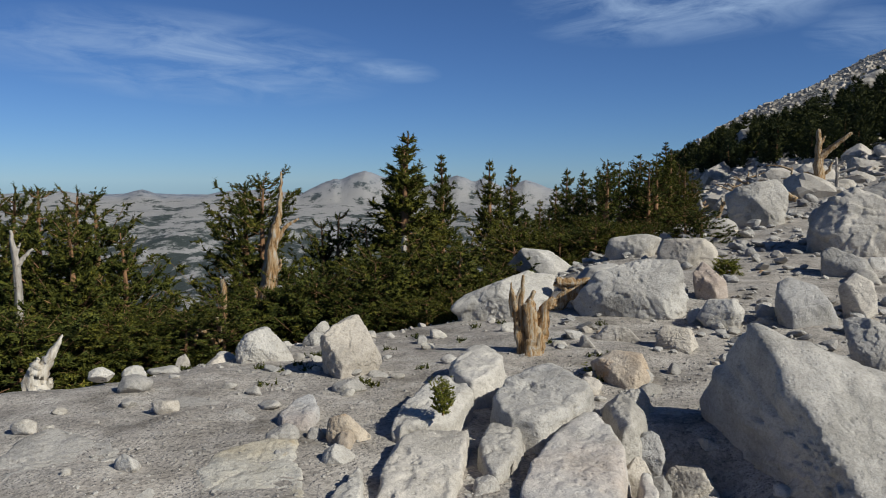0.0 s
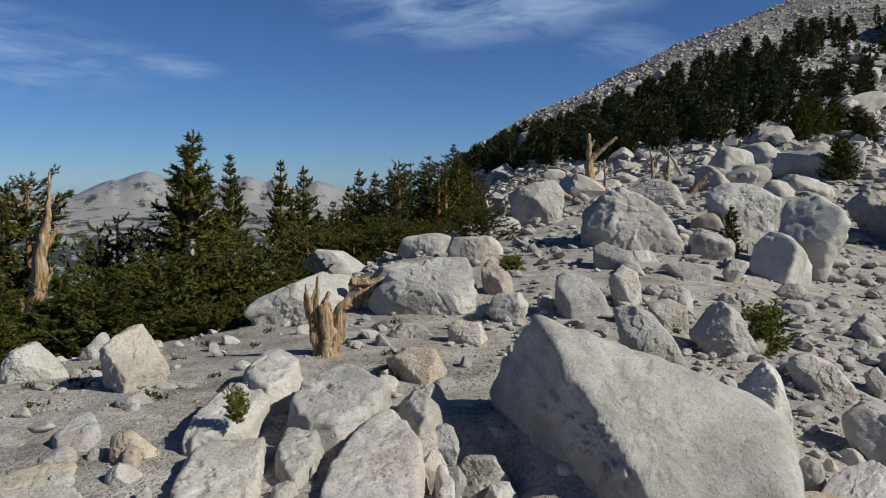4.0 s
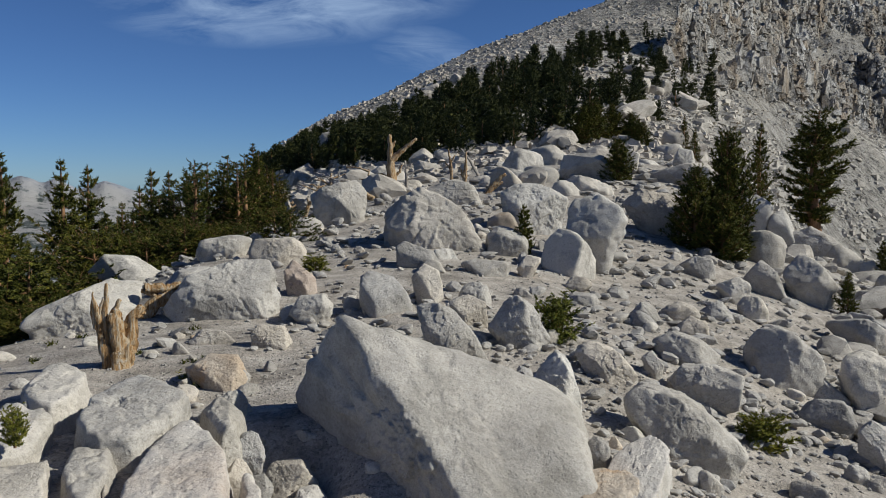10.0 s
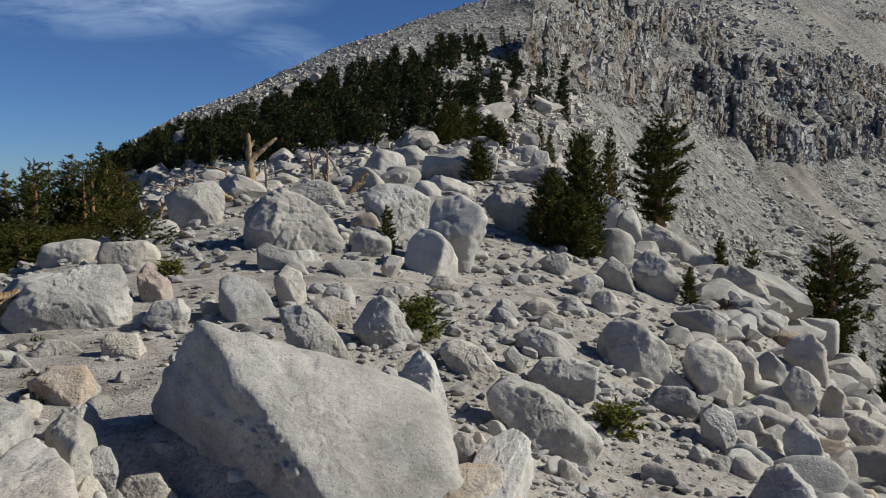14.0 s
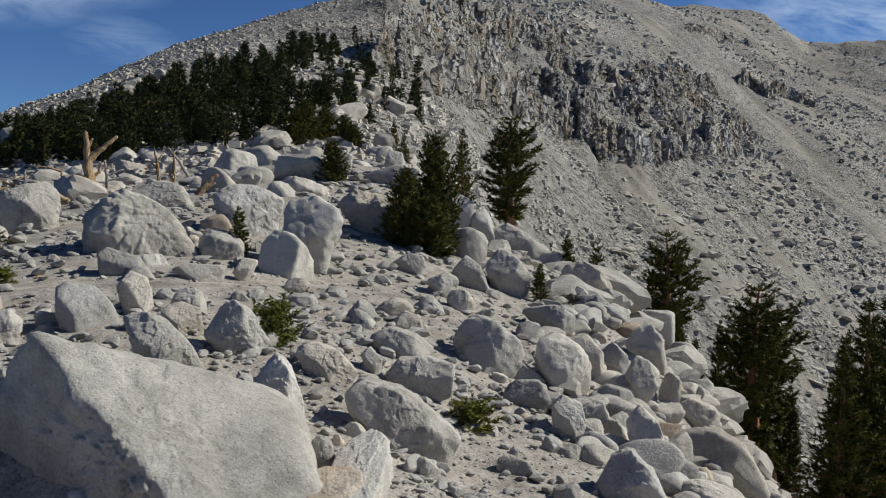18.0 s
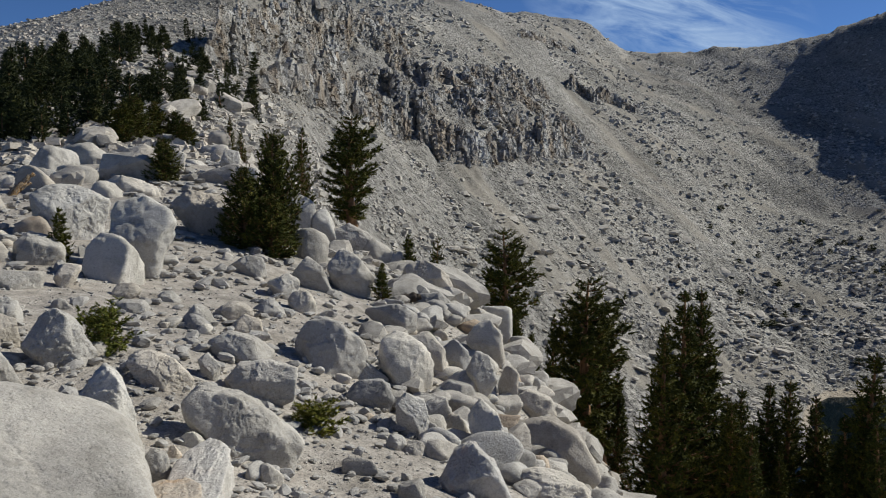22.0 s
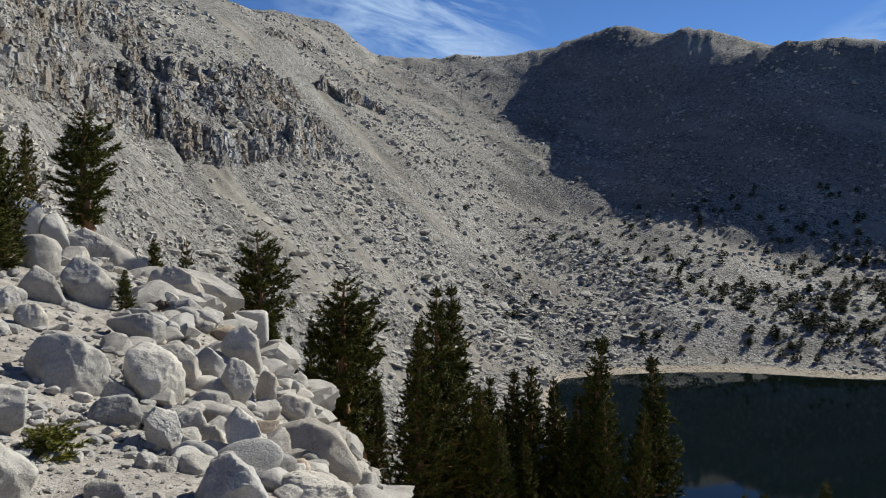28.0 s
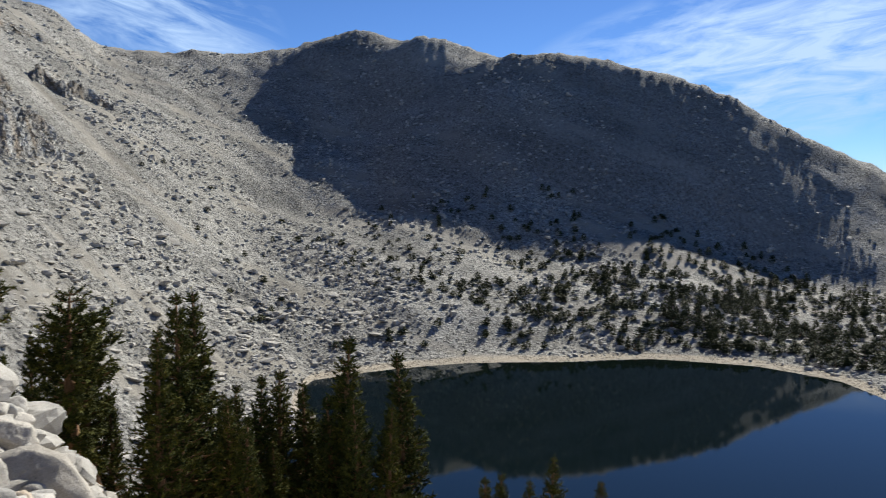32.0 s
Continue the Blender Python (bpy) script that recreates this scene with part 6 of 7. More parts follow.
plant("scrub", -1.13, 10.77, -0.67, 0.77, 1.25, 190, "low wind-clipped pine scrub on the brow")
plant("scrub", -0.99, 10.94, -0.71, 1.02, 1.25, 176, "low wind-clipped pine scrub on the brow")
plant("scrub", -0.50, 10.59, -0.49, 0.68, 1.25, 131, "low wind-clipped pine scrub on the brow")
plant("scrub", -0.21, 10.51, -0.42, 0.65, 1.25, 302, "low wind-clipped pine scrub on the brow")
plant("scrub", 0.11, 11.10, -0.54, 0.84, 1.25, 137, "low wind-clipped pine scrub on the brow")
plant("scrub", 0.41, 10.83, -0.34, 0.61, 1.25, 175, "low wind-clipped pine scrub on the brow")
plant("scrub", 1.30, 16.29, -1.35, 2.45, 1.10, 224, "low wind-clipped pine scrub on the brow")
plant("scrub", 1.68, 17.22, -1.36, 2.24, 1.10, 309, "low wind-clipped pine scrub on the brow")
plant("scrub", 2.14, 18.52, -1.46, 2.49, 1.10, 71, "low wind-clipped pine scrub on the brow")
plant("scrub", 2.21, 17.12, -0.92, 1.67, 1.10, 287, "low wind-clipped pine scrub on the brow")
plant("scrub", 2.40, 16.35, -0.53, 1.32, 1.10, 54, "low wind-clipped pine scrub on the brow")
plant("scrub", 2.94, 17.38, -0.51, 1.48, 1.10, 325, "low wind-clipped pine scrub on the brow")
plant("scrub", 3.17, 16.64, -0.16, 1.32, 1.10, 196, "low wind-clipped pine scrub on the brow")
plant("scrub", 3.54, 17.09, -0.07, 0.94, 1.10, 27, "low wind-clipped pine scrub on the brow")
plant("scrub", 3.72, 16.66, 0.08, 0.77, 1.10, 276, "low wind-clipped pine scrub on the brow")
plant("scrub", 4.38, 17.49, 0.17, 0.77, 1.10, 219, "low wind-clipped pine scrub on the brow")
plant("scrub", 4.41, 16.83, 0.23, 0.63, 1.10, 328, "low wind-clipped pine scrub on the brow")
plant("scrub", 4.97, 17.68, 0.29, 0.57, 1.10, 221, "low wind-clipped pine scrub on the brow")
plant("scrub", 5.28, 17.54, 0.37, 0.83, 1.10, 130, "low wind-clipped pine scrub on the brow")
plant("scrub", 4.99, 15.46, 0.37, 0.91, 1.10, 52, "low wind-clipped pine scrub on the brow")
plant("sapling", 8.26, 12.18, 0.22, 1.04, 1.00, 291, "small upright pine sapling between boulders")
plant("shrub", 5.32, 7.14, -0.18, 0.65, 1.00, 64, "small round green pine beside boulders")
plant("shrub", 5.95, 4.86, -0.83, 0.44, 1.10, 325, "low yellow-green pine shrub on gravel")
plant("shrub", 4.06, 11.46, 0.25, 0.34, 1.20, 134, "low green shrub by a lichened rock")
plant("shrub", -0.00, 4.88, 0.20, 0.26, 0.55, 40, "tiny pine seedling in a rock crack")
plant("shrub", 1.32, 6.76, -0.07, 0.17, 1.20, 207, "small green cushion plant against a stained rock")
plant("bush", 18.96, 21.95, 1.45, 1.75, 1.15, 126, "bright-green young pine behind the boulders")
plant("bush", 26.00, 32.98, 3.3, 2.2, 1.25, 223, "bright-green pine thicket below the scree")
plant("bush", 27.18, 33.32, 3.5, 2.5, 1.25, 34, "bright-green pine thicket below the scree")
plant("bush", 28.48, 33.54, 3.7, 2.1, 1.25, 145, "bright-green pine thicket below the scree")
plant("bush", 29.24, 32.88, 3.6, 1.8, 1.2, 337, "bright-green pine thicket below the scree")
plant("bush", 28.33, 31.01, 3.2, 1.5, 1.2, 65, "bright-green pine thicket below the scree")
plant("cone", 31.22, 31.01, 3.06, 2.03, 0.80, 236, "dark pine at the foot of the scree")
plant("cone", 30.86, 29.95, 2.56, 1.82, 0.80, 118, "dark pine at the foot of the scree")
plant("bush", 15.30, 13.75, -0.25, 3.25, 0.85, 108, "dense dark-green pine standing above the gravel slope")
plant("bush", 14.25, 13.65, -0.10, 2.20, 0.95, 8, "dense dark-green pine standing above the gravel slope")
plant("bush", 14.55, 13.10, -0.30, 1.70, 1.20, 7, "dense dark-green pine standing above the gravel slope")
plant("foxtail", 25.77, 18.97, -1.16, 5.50, 1.15, 342, "old foxtail pine with orange trunk on the scree edge")
plant("cone", 65.25, 54.48, -2.20, 9.70, 1.00, 299, "lone slim pine on the scree")
plant("sapling", 14.72, 10.06, -1.09, 0.99, 1.00, 288, "slim pine sapling among boulders")
plant("sapling", 25.25, 16.20, -2.29, 2.07, 1.00, 291, "slim pine sapling among boulders")
plant("broad", 26.71, 15.73, -3.49, 3.19, 0.60, 343, "small ragged pine below the brow")
plant("foxtail", 24.25, 11.87, -5.08, 5.24, 0.95, 57, "old foxtail pine with orange trunk below the brow")
plant("sapling", 23.52, 11.07, -5.17, 2.56, 1.00, 210, "slim pine sapling among boulders")
plant("sapling", 33.00, 14.40, -10.12, 5.17, 1.00, 178, "slim pine sapling on the scree")
plant("cone", 33.40, 13.43, -10.82, 6.67, 0.70, 207, "dark slim pine on the lower slope")
plant("foxtail", 27.31, 9.75, -9.13, 7.53, 1.10, 338, "old ragged pine with orange trunk on the steep slope")
plant("foxtail", 30.36, 10.12, -11.00, 8.02, 0.90, 274, "old ragged pine with orange trunk on the steep slope")
plant("spire", 26.27, 6.22, -11.95, 10.25, 1.00, 349, "tall dark pine on the steep slope above the lake")
plant("spire", 27.36, 5.97, -12.89, 11.12, 1.00, 42, "tall dark pine on the steep slope above the lake")
plant("spire", 25.19, 6.44, -10.95, 8.27, 0.90, 235, "tall dark pine on the steep slope above the lake")
plant("spire", 28.62, 4.66, -14.82, 9.54, 0.90, 243, "tall dark pine on the steep slope above the lake")
plant("spire", 29.75, 3.87, -15.97, 10.58, 0.90, 268, "tall dark pine on the steep slope above the lake")
plant("spire", 30.82, 3.35, -16.87, 11.59, 1.00, 222, "tall dark pine on the steep slope above the lake")
plant("spire", 30.88, 2.70, -17.23, 11.42, 0.90, 299, "tall dark pine on the steep slope above the lake")
plant("spire", 29.94, 1.87, -17.08, 10.99, 0.90, 109, "tall dark pine on the steep slope above the lake")
plant("spire", 30.00, 0.19, -17.64, 13.75, 1.00, 334, "tall dark pine on the steep slope above the lake")
plant("spire", 31.00, -0.53, -18.22, 13.49, 1.00, 146, "tall dark pine on the steep slope above the lake")
plant("spire", 25.57, 4.72, -12.66, 7.53, 0.90, 216, "tall dark pine on the steep slope above the lake")
plant("spire", 25.75, 3.62, -13.55, 7.87, 0.80, 323, "tall dark pine on the steep slope above the lake")
plant("spire", 27.99, 0.77, -16.38, 10.66, 0.80, 253, "tall dark pine on the steep slope above the lake")
plant("spire", 31.42, 10.10, -11.79, 5.82, 0.70, 111, "tall dark pine on the steep slope above the lake")
plant("spire", 28.98, -0.98, -17.07, 10.78, 0.80, 83, "tall dark pine on the steep slope above the lake")
plant("spire", 26.26, -6.26, -15.69, 8.27, 0.90, 118, "tall dark pine on the steep slope above the lake")
plant("spire", 25.63, -4.37, -15.28, 7.52, 0.90, 226, "tall dark pine on the steep slope above the lake")
plant("spire", 25.81, -7.91, -15.42, 7.13, 0.90, 359, "tall dark pine on the steep slope above the lake")
plant("spire", 24.48, -5.08, -14.55, 6.86, 0.90, 324, "tall dark pine on the steep slope above the lake")
plant("spire", 25.72, -3.82, -15.29, 7.36, 0.90, 144, "tall dark pine on the steep slope above the lake")
for az, r, foot, tall, wide in ((79.5, 30.5, -15.6, 9.6, 0.9), (81.3, 33.0, -17.6, 9.4, 1.0), (83.0, 29.5, -15.8, 8.2, 0.9), (85.6, 33.5, -18.6, 11.0, 0.95), (88.2, 30.0, -17.2, 9.8, 0.85)):
    plant("spire", *polar(az, r), foot, tall, wide, 40 * az, "dark pine crowding the steep slope above the lake")
# ---------------------------------------------------------------- dead wood
def part(name, arrays, mat, parent, label="", smooth=True):
    ob = new(name, mesh_from(name, *arrays, mat, smooth))
    ob.parent = parent
    return tagged(ob, label) if label else ob


def limb(points, r0, r1, sides=11, twist=0.4, seed=0, steps=14):
    """A weathered limb: a bent tube with flutes and knots."""
    rng = np.random.default_rng(seed)
    pts = np.array(points, float)
    t = np.linspace(0, 1, len(pts))
    tt = np.linspace(0, 1, steps)
    path = np.stack([np.interp(tt, t, pts[:, c]) for c in range(3)], 1)
    if len(pts) > 2:
        for _ in range(2):
            path[1:-1] = (path[:-2] + 2 * path[1:-1] + path[2:]) / 4
    path[1:-1] += rng.normal(0, 0.10, (steps - 2, 3)) * r0
    radii = (r0 + (r1 - r0) * tt) * (1 + 0.05 * rng.normal(size=steps))
    v, f = tube(path, np.maximum(radii, 0.004), sides)
    k = np.arange(len(v)) % sides
    ring = np.repeat(np.arange(steps), sides)
    flute = 1 + 0.30 * np.sin(k * 2.4 + seed + ring * 0.12) * twist * 2 + 0.05 * rng.normal(size=len(k))
    mid = np.repeat(path, sides, axis=0)
    v = mid + (v - mid) * flute[:, None]
    tip = len(v)
    v = np.vstack([v, path[-1] + (path[-1] - path[-2]) * 0.25])
    caps = np.array([(tip - sides + s, tip - sides + (s + 1) % sides, tip, tip) for s in range(sides)])
    return v, np.vstack([f, caps])


def dead_tree(name, x, y, z, rz, label, branches, mat=None, category="dead tree"):
    """A bare trunk with branches: the first row is the trunk, each row its points and two radii."""
    top = tagged(new(name), label, category)
    top.matrix_world = pose(x, y, z, 0, 0, rz)
    for k, (pts, r0, r1) in enumerate(branches):
        part("trunk" if k == 0 else "branch", limb(pts, r0, r1, seed=k + int(abs(x) * 10)), mat or M_DEADWOOD, top)
    return top


dead_tree("dead_tree", 11.36, 24.49, 1.14, -24.9, "bare golden dead tree with forked crown beside boulders", [
    ([(-0.0, 0.0, -0.12), (0.021, 0.0, 0.728), (0.004, 0.0, 1.385), (-0.014, 0.0, 2.039)], 0.190, 0.057),
    ([(0.022, 0.0, 1.198), (0.362, 0.0, 1.517), (0.871, 0.0, 1.929)], 0.114, 0.038),
    ([(-0.015, 0.0, 1.479), (0.098, 0.0, 1.703), (0.155, 0.0, 1.853)], 0.057, 0.028),
    ([(-0.036, 0.0, 0.578), (-0.262, 0.0, 0.766), (-0.413, 0.0, 0.766)], 0.057, 0.028),
    ([(-0.037, 0.0, 0.352), (-0.301, 0.0, 0.502)], 0.057, 0.019),
    ([(0.039, 0.0, 0.634), (0.304, 0.0, 0.822), (0.38, 0.0, 1.067)], 0.057, 0.019),
], M_DEADWOOD, "dead tree")
dead_tree("dead_tree", 12.29, 25.16, 1.28, -26.0, "grey dead snag with bare twigs behind boulders", [
    ([(-0.0, 0.0, -0.184), (-0.019, 0.0, 0.501), (-0.058, 0.0, 1.085)], 0.079, 0.030),
    ([(-0.019, 0.0, 0.598), (0.49, 0.0, 0.793)], 0.049, 0.020),
    ([(-0.019, 0.0, 0.442), (0.588, 0.0, 0.559)], 0.039, 0.020),
    ([(-0.019, 0.0, 0.832), (0.197, 0.0, 0.988)], 0.039, 0.020),
], M_GREYWOOD, "dead tree")
dead_tree("dead_tree", 14.17, 25.30, 1.53, -29.3, "thin orange dead snag on the rocky brow", [
    ([(0.0, 0.0, -0.03), (-0.063, 0.0, 0.865), (-0.145, 0.0, 1.288)], 0.071, 0.020),
    ([(-0.062, 0.0, 0.765), (0.098, 0.0, 1.066)], 0.041, 0.020),
    ([(-0.041, 0.0, 0.563), (-0.245, 0.0, 0.805)], 0.041, 0.020),
], M_DEADWOOD, "dead tree")
dead_tree("dead_tree", 13.55, 23.35, 1.41, -30.1, "thin orange dead snag on the rocky brow", [
    ([(0.001, 0.0, -0.03), (0.036, 0.0, 0.742), (0.052, 0.0, 1.21)], 0.085, 0.019),
    ([(-0.019, 0.0, 0.461), (-0.171, 0.0, 0.724)], 0.057, 0.019),
    ([(0.019, 0.0, 0.348), (-0.095, 0.0, 0.555)], 0.076, 0.038),
], M_DEADWOOD, "dead tree")
dead_tree("stump", 0.82, 7.44, 0.02, -6.3, "split weathered tree stump with orange and grey grain", [
    ([(0.022, 0.0, -0.063), (0.019, 0.0, 0.152), (-0.004, 0.0, 0.366), (-0.027, 0.0, 0.50)], 0.11, 0.05),
    ([(-0.053, 0.0, -0.022), (-0.108, 0.0, 0.203), (-0.142, 0.0, 0.443), (-0.175, 0.0, 0.619)], 0.063, 0.016),
    ([(-0.107, 0.0, 0.149), (-0.089, 0.0, 0.444), (-0.071, 0.0, 0.748)], 0.047, 0.011),
    ([(0.052, 0.0, 0.019), (0.102, 0.0, 0.261), (0.131, 0.0, 0.448), (0.214, 0.0, 0.54)], 0.068, 0.032),
    ([(-0.023, 0.0, 0.205), (-0.047, 0.0, 0.445), (0.035, 0.0, 0.606)], 0.042, 0.016),
    ([(-0.162, 0.0, 0.363), (-0.195, 0.0, 0.522), (-0.18, 0.0, 0.683)], 0.026, 0.005),
    ([(0.094, 0.0, 0.073), (0.144, 0.0, 0.235), (0.1, 0.0, 0.432)], 0.042, 0.026),
    ([(-0.069, 0.0, -0.011), (-0.034, 0.0, 0.258), (-0.005, 0.0, 0.473)], 0.047, 0.021),
    ([(-0.14, 0.0, 0.31), (-0.131, 0.0, 0.497), (-0.101, 0.0, 0.631)], 0.026, 0.008),
    ([(0.059, 0.0, 0.367), (0.152, 0.0, 0.449), (0.241, 0.0, 0.477)], 0.032, 0.016),
], M_DEADWOOD, "stump")
dead_tree("driftwood_root", 1.62, 9.67, 0.10, -9.5, "twisted fallen pine root with orange grain", [
    ([(-0.306, 0.0, -0.03), (-0.138, 0.0, 0.152), (0.064, 0.0, 0.226), (0.199, 0.0, 0.194)], 0.096, 0.069),
    ([(0.064, 0.0, 0.226), (0.2, 0.0, 0.16), (0.295, 0.0, 0.052)], 0.069, 0.014),
    ([(-0.104, 0.0, 0.187), (-0.173, 0.0, 0.268), (-0.276, 0.0, 0.301)], 0.048, 0.021),
    ([(-0.242, 0.0, 0.322), (-0.005, 0.0, 0.307), (0.163, 0.0, 0.352)], 0.062, 0.034),
    ([(0.131, 0.0, 0.227), (0.17, 0.0, 0.297), (0.212, 0.0, 0.25)], 0.041, 0.014),
], M_DEADWOOD, "log")
dead_tree("dead_log", 8.04, 20.48, 0.83, -21.4, "short bleached log leaning on boulders", [
    ([(-0.334, 0.0, -0.03), (-0.076, 0.0, 0.895), (0.214, 0.0, 0.819)], 0.046, 0.046),
], M_GREYWOOD, "log")
dead_tree("dead_log", 9.15, 21.10, 0.96, -23.4, "bleached log with rust-coloured end among boulders", [
    ([(-0.401, 0.0, -0.03), (-0.161, 0.0, 0.318), (0.08, 0.0, 0.206)], 0.113, 0.081),
], M_DEADWOOD, "log")
dead_tree("dead_log", 6.66, 18.86, 0.67, -19.4, "pale fallen branch at the wood edge", [
    ([(-0.25, 0.0, -0.03), (-0.111, 0.0, 0.423), (0.056, 0.0, 0.561)], 0.056, 0.042),
    ([(-0.111, 0.0, 0.423), (-0.136, 0.0, 0.59)], 0.028, 0.014),
], M_DEADWOOD, "log")
dead_tree("dead_log", 13.41, 21.10, 1.28, -32.4, "splintered red-brown log between boulders", [
    ([(-0.345, 0.0, -0.038), (-0.087, 0.0, 0.311), (0.256, 0.0, 0.605)], 0.105, 0.053),
    ([(-0.259, 0.0, 0.05), (0.172, 0.0, 0.363)], 0.070, 0.035),
], M_DEADWOOD, "log")
dead_tree("dead_tree", -3.77, 7.28, -0.52, 27.4, "bleached broken trunk at the brow edge", [
    ([(-0.055, 0.0, -0.03), (-0.006, 0.0, 0.341), (0.064, 0.0, 0.46)], 0.098, 0.063),
    ([(0.011, 0.0, 0.297), (0.122, 0.0, 0.497), (0.182, 0.0, 0.608), (0.253, 0.0, 0.729)], 0.069, 0.009),
    ([(0.035, 0.0, 0.427), (0.027, 0.0, 0.48), (0.048, 0.0, 0.536)], 0.040, 0.012),
    ([(0.047, 0.0, 0.25), (0.152, 0.0, 0.301)], 0.069, 0.035),
], M_PALEWOOD, "dead tree")
dead_tree("dead_tree", -2.57, 11.31, -1.11, 12.8, "old pine trunk stripped to orange wood", [
    ([(-0.095, 0.0, -0.03), (-0.009, 0.0, 0.957), (0.116, 0.0, 1.398), (0.152, 0.0, 1.72), (0.205, 0.0, 2.08)], 0.139, 0.065),
    ([(0.205, 0.0, 2.056), (0.255, 0.0, 2.279), (0.283, 0.0, 2.558), (0.296, 0.0, 2.876)], 0.057, 0.012),
    ([(-0.079, 0.0, 0.578), (-0.079, 0.0, 1.0), (-0.082, 0.0, 1.258)], 0.041, 0.029),
    ([(0.169, 0.0, 1.8), (0.347, 0.0, 2.118), (0.53, 0.0, 2.213)], 0.041, 0.016),
    ([(0.091, 0.0, 1.318), (0.235, 0.0, 1.492), (0.277, 0.0, 1.637)], 0.049, 0.016),
], M_DEADWOOD, "dead tree")
dead_tree("dead_tree", -2.93, 10.60, -0.95, 15.4, "weathered grey snag rising from scrub", [
    ([(0.02, 0.0, -0.03), (0.019, 0.0, 1.025), (0.003, 0.0, 1.283)], 0.039, 0.031),
], M_DEADWOOD, "dead tree")
dead_tree("dead_tree", -2.79, 9.81, -0.63, 15.9, "bare curved dead branch over scrub", [
    ([(0.067, 0.0, -0.03), (-0.064, 0.0, 0.381), (-0.216, 0.0, 0.452), (-0.314, 0.0, 0.527)], 0.036, 0.022),
    ([(0.048, 0.0, 0.29), (0.025, 0.0, 0.462), (0.001, 0.0, 0.59)], 0.036, 0.022),
    ([(-0.244, 0.0, 0.405), (-0.261, 0.0, 0.251)], 0.022, 0.014),
], M_DEADWOOD, "dead tree")
dead_tree("dead_tree", -5.08, 9.53, -1.69, 28.1, "grey bare forked trunk in the scrub", [
    ([(0.007, 0.0, -0.03), (0.005, 0.0, 2.389), (-0.034, 0.0, 2.593), (-0.052, 0.0, 2.741)], 0.053, 0.015),
    ([(0.015, 0.0, 2.321), (0.097, 0.0, 2.439), (0.178, 0.0, 2.517)], 0.030, 0.011),
    ([(-0.004, 0.0, 2.457), (0.049, 0.0, 2.59)], 0.023, 0.008),
], M_GREYWOOD, "dead tree")
dead_tree("dead_tree", -0.61, 12.59, -1.17, 2.8, "short grey trunk showing through pine scrub", [
    ([(-0.0, 0.0, -0.03), (-0.008, 0.0, 1.706), (0.01, 0.0, 1.946)], 0.044, 0.035),
], M_GREYWOOD, "dead tree")
dead_tree("dead_log", 15.10, 9.79, -1.09, -57.0, "black burnt log end among boulders", [
    ([(-0.336, 0.0, -0.03), (-0.054, 0.0, 0.108), (0.287, 0.0, 0.174)], 0.101, 0.089),
    ([(0.229, 0.0, 0.153), (0.401, 0.0, 0.168)], 0.076, 0.051),
    ([(-0.28, 0.0, 0.036), (-0.412, 0.0, 0.091)], 0.051, 0.025),
], M_DARKWOOD, "log")
# ---------------------------------------------------------------- woods on the slopes
def far_pine(seed, height, spread):
    return pine_parts(height=height, spread=spread, seed=seed, bare=0.02, whorls=9, limbs=5, shoots=2, blades=2, size=0.85, needle=0.55, fullness=0.6, cone=0.75, side=5, limb_sides=0)


FAR = [far_pine(300 + k, 5.0, 1.05 + 0.15 * (k % 3)) for k in range(6)]
FAR_THINGS = []


def far_thing(k, x, y, f, wide, rz, label, group):
    if len(FAR_THINGS) <= k:
        top = tagged(new("pine"), label, "tree", group)
        for nm, arr, mat in (("trunk", FAR[k][0], M_BARK), ("crown", FAR[k][2], M_NEEDLES_FAR)):
            ob = new(nm, mesh_from(nm, *arr, mat, False))
            ob.parent = top
        FAR_THINGS.append(top)
    else:
        top = tagged(copy_thing(FAR_THINGS[k], pose(x, y, 0)), label, group=group)
    top.matrix_basis = pose(x, y, ground(x, y) - 0.15, 0, 0, rz) @ Matrix.Diagonal((f * wide, f * wide, f, 1))


def far_stuff(name, rows, label):
    vs, fs, at = [], [], 0
    for k, x, y, f, wide, rz in rows:
        v, t = FAR[k][2]
        c, s = math.cos(rz), math.sin(rz)
        q = np.stack([(v[:, 0] * c - v[:, 1] * s) * f * wide + x, (v[:, 0] * s + v[:, 1] * c) * f * wide + y, v[:, 2] * f + ground(x, y) - 0.1], 1)
        vs.append(q)
        fs.append(t + at)
        at += len(v)
    tagged(new(name, mesh_from(name, np.vstack(vs), np.vstack(fs), M_NEEDLES_FAR, False)), label, "woods", kind="stuff")


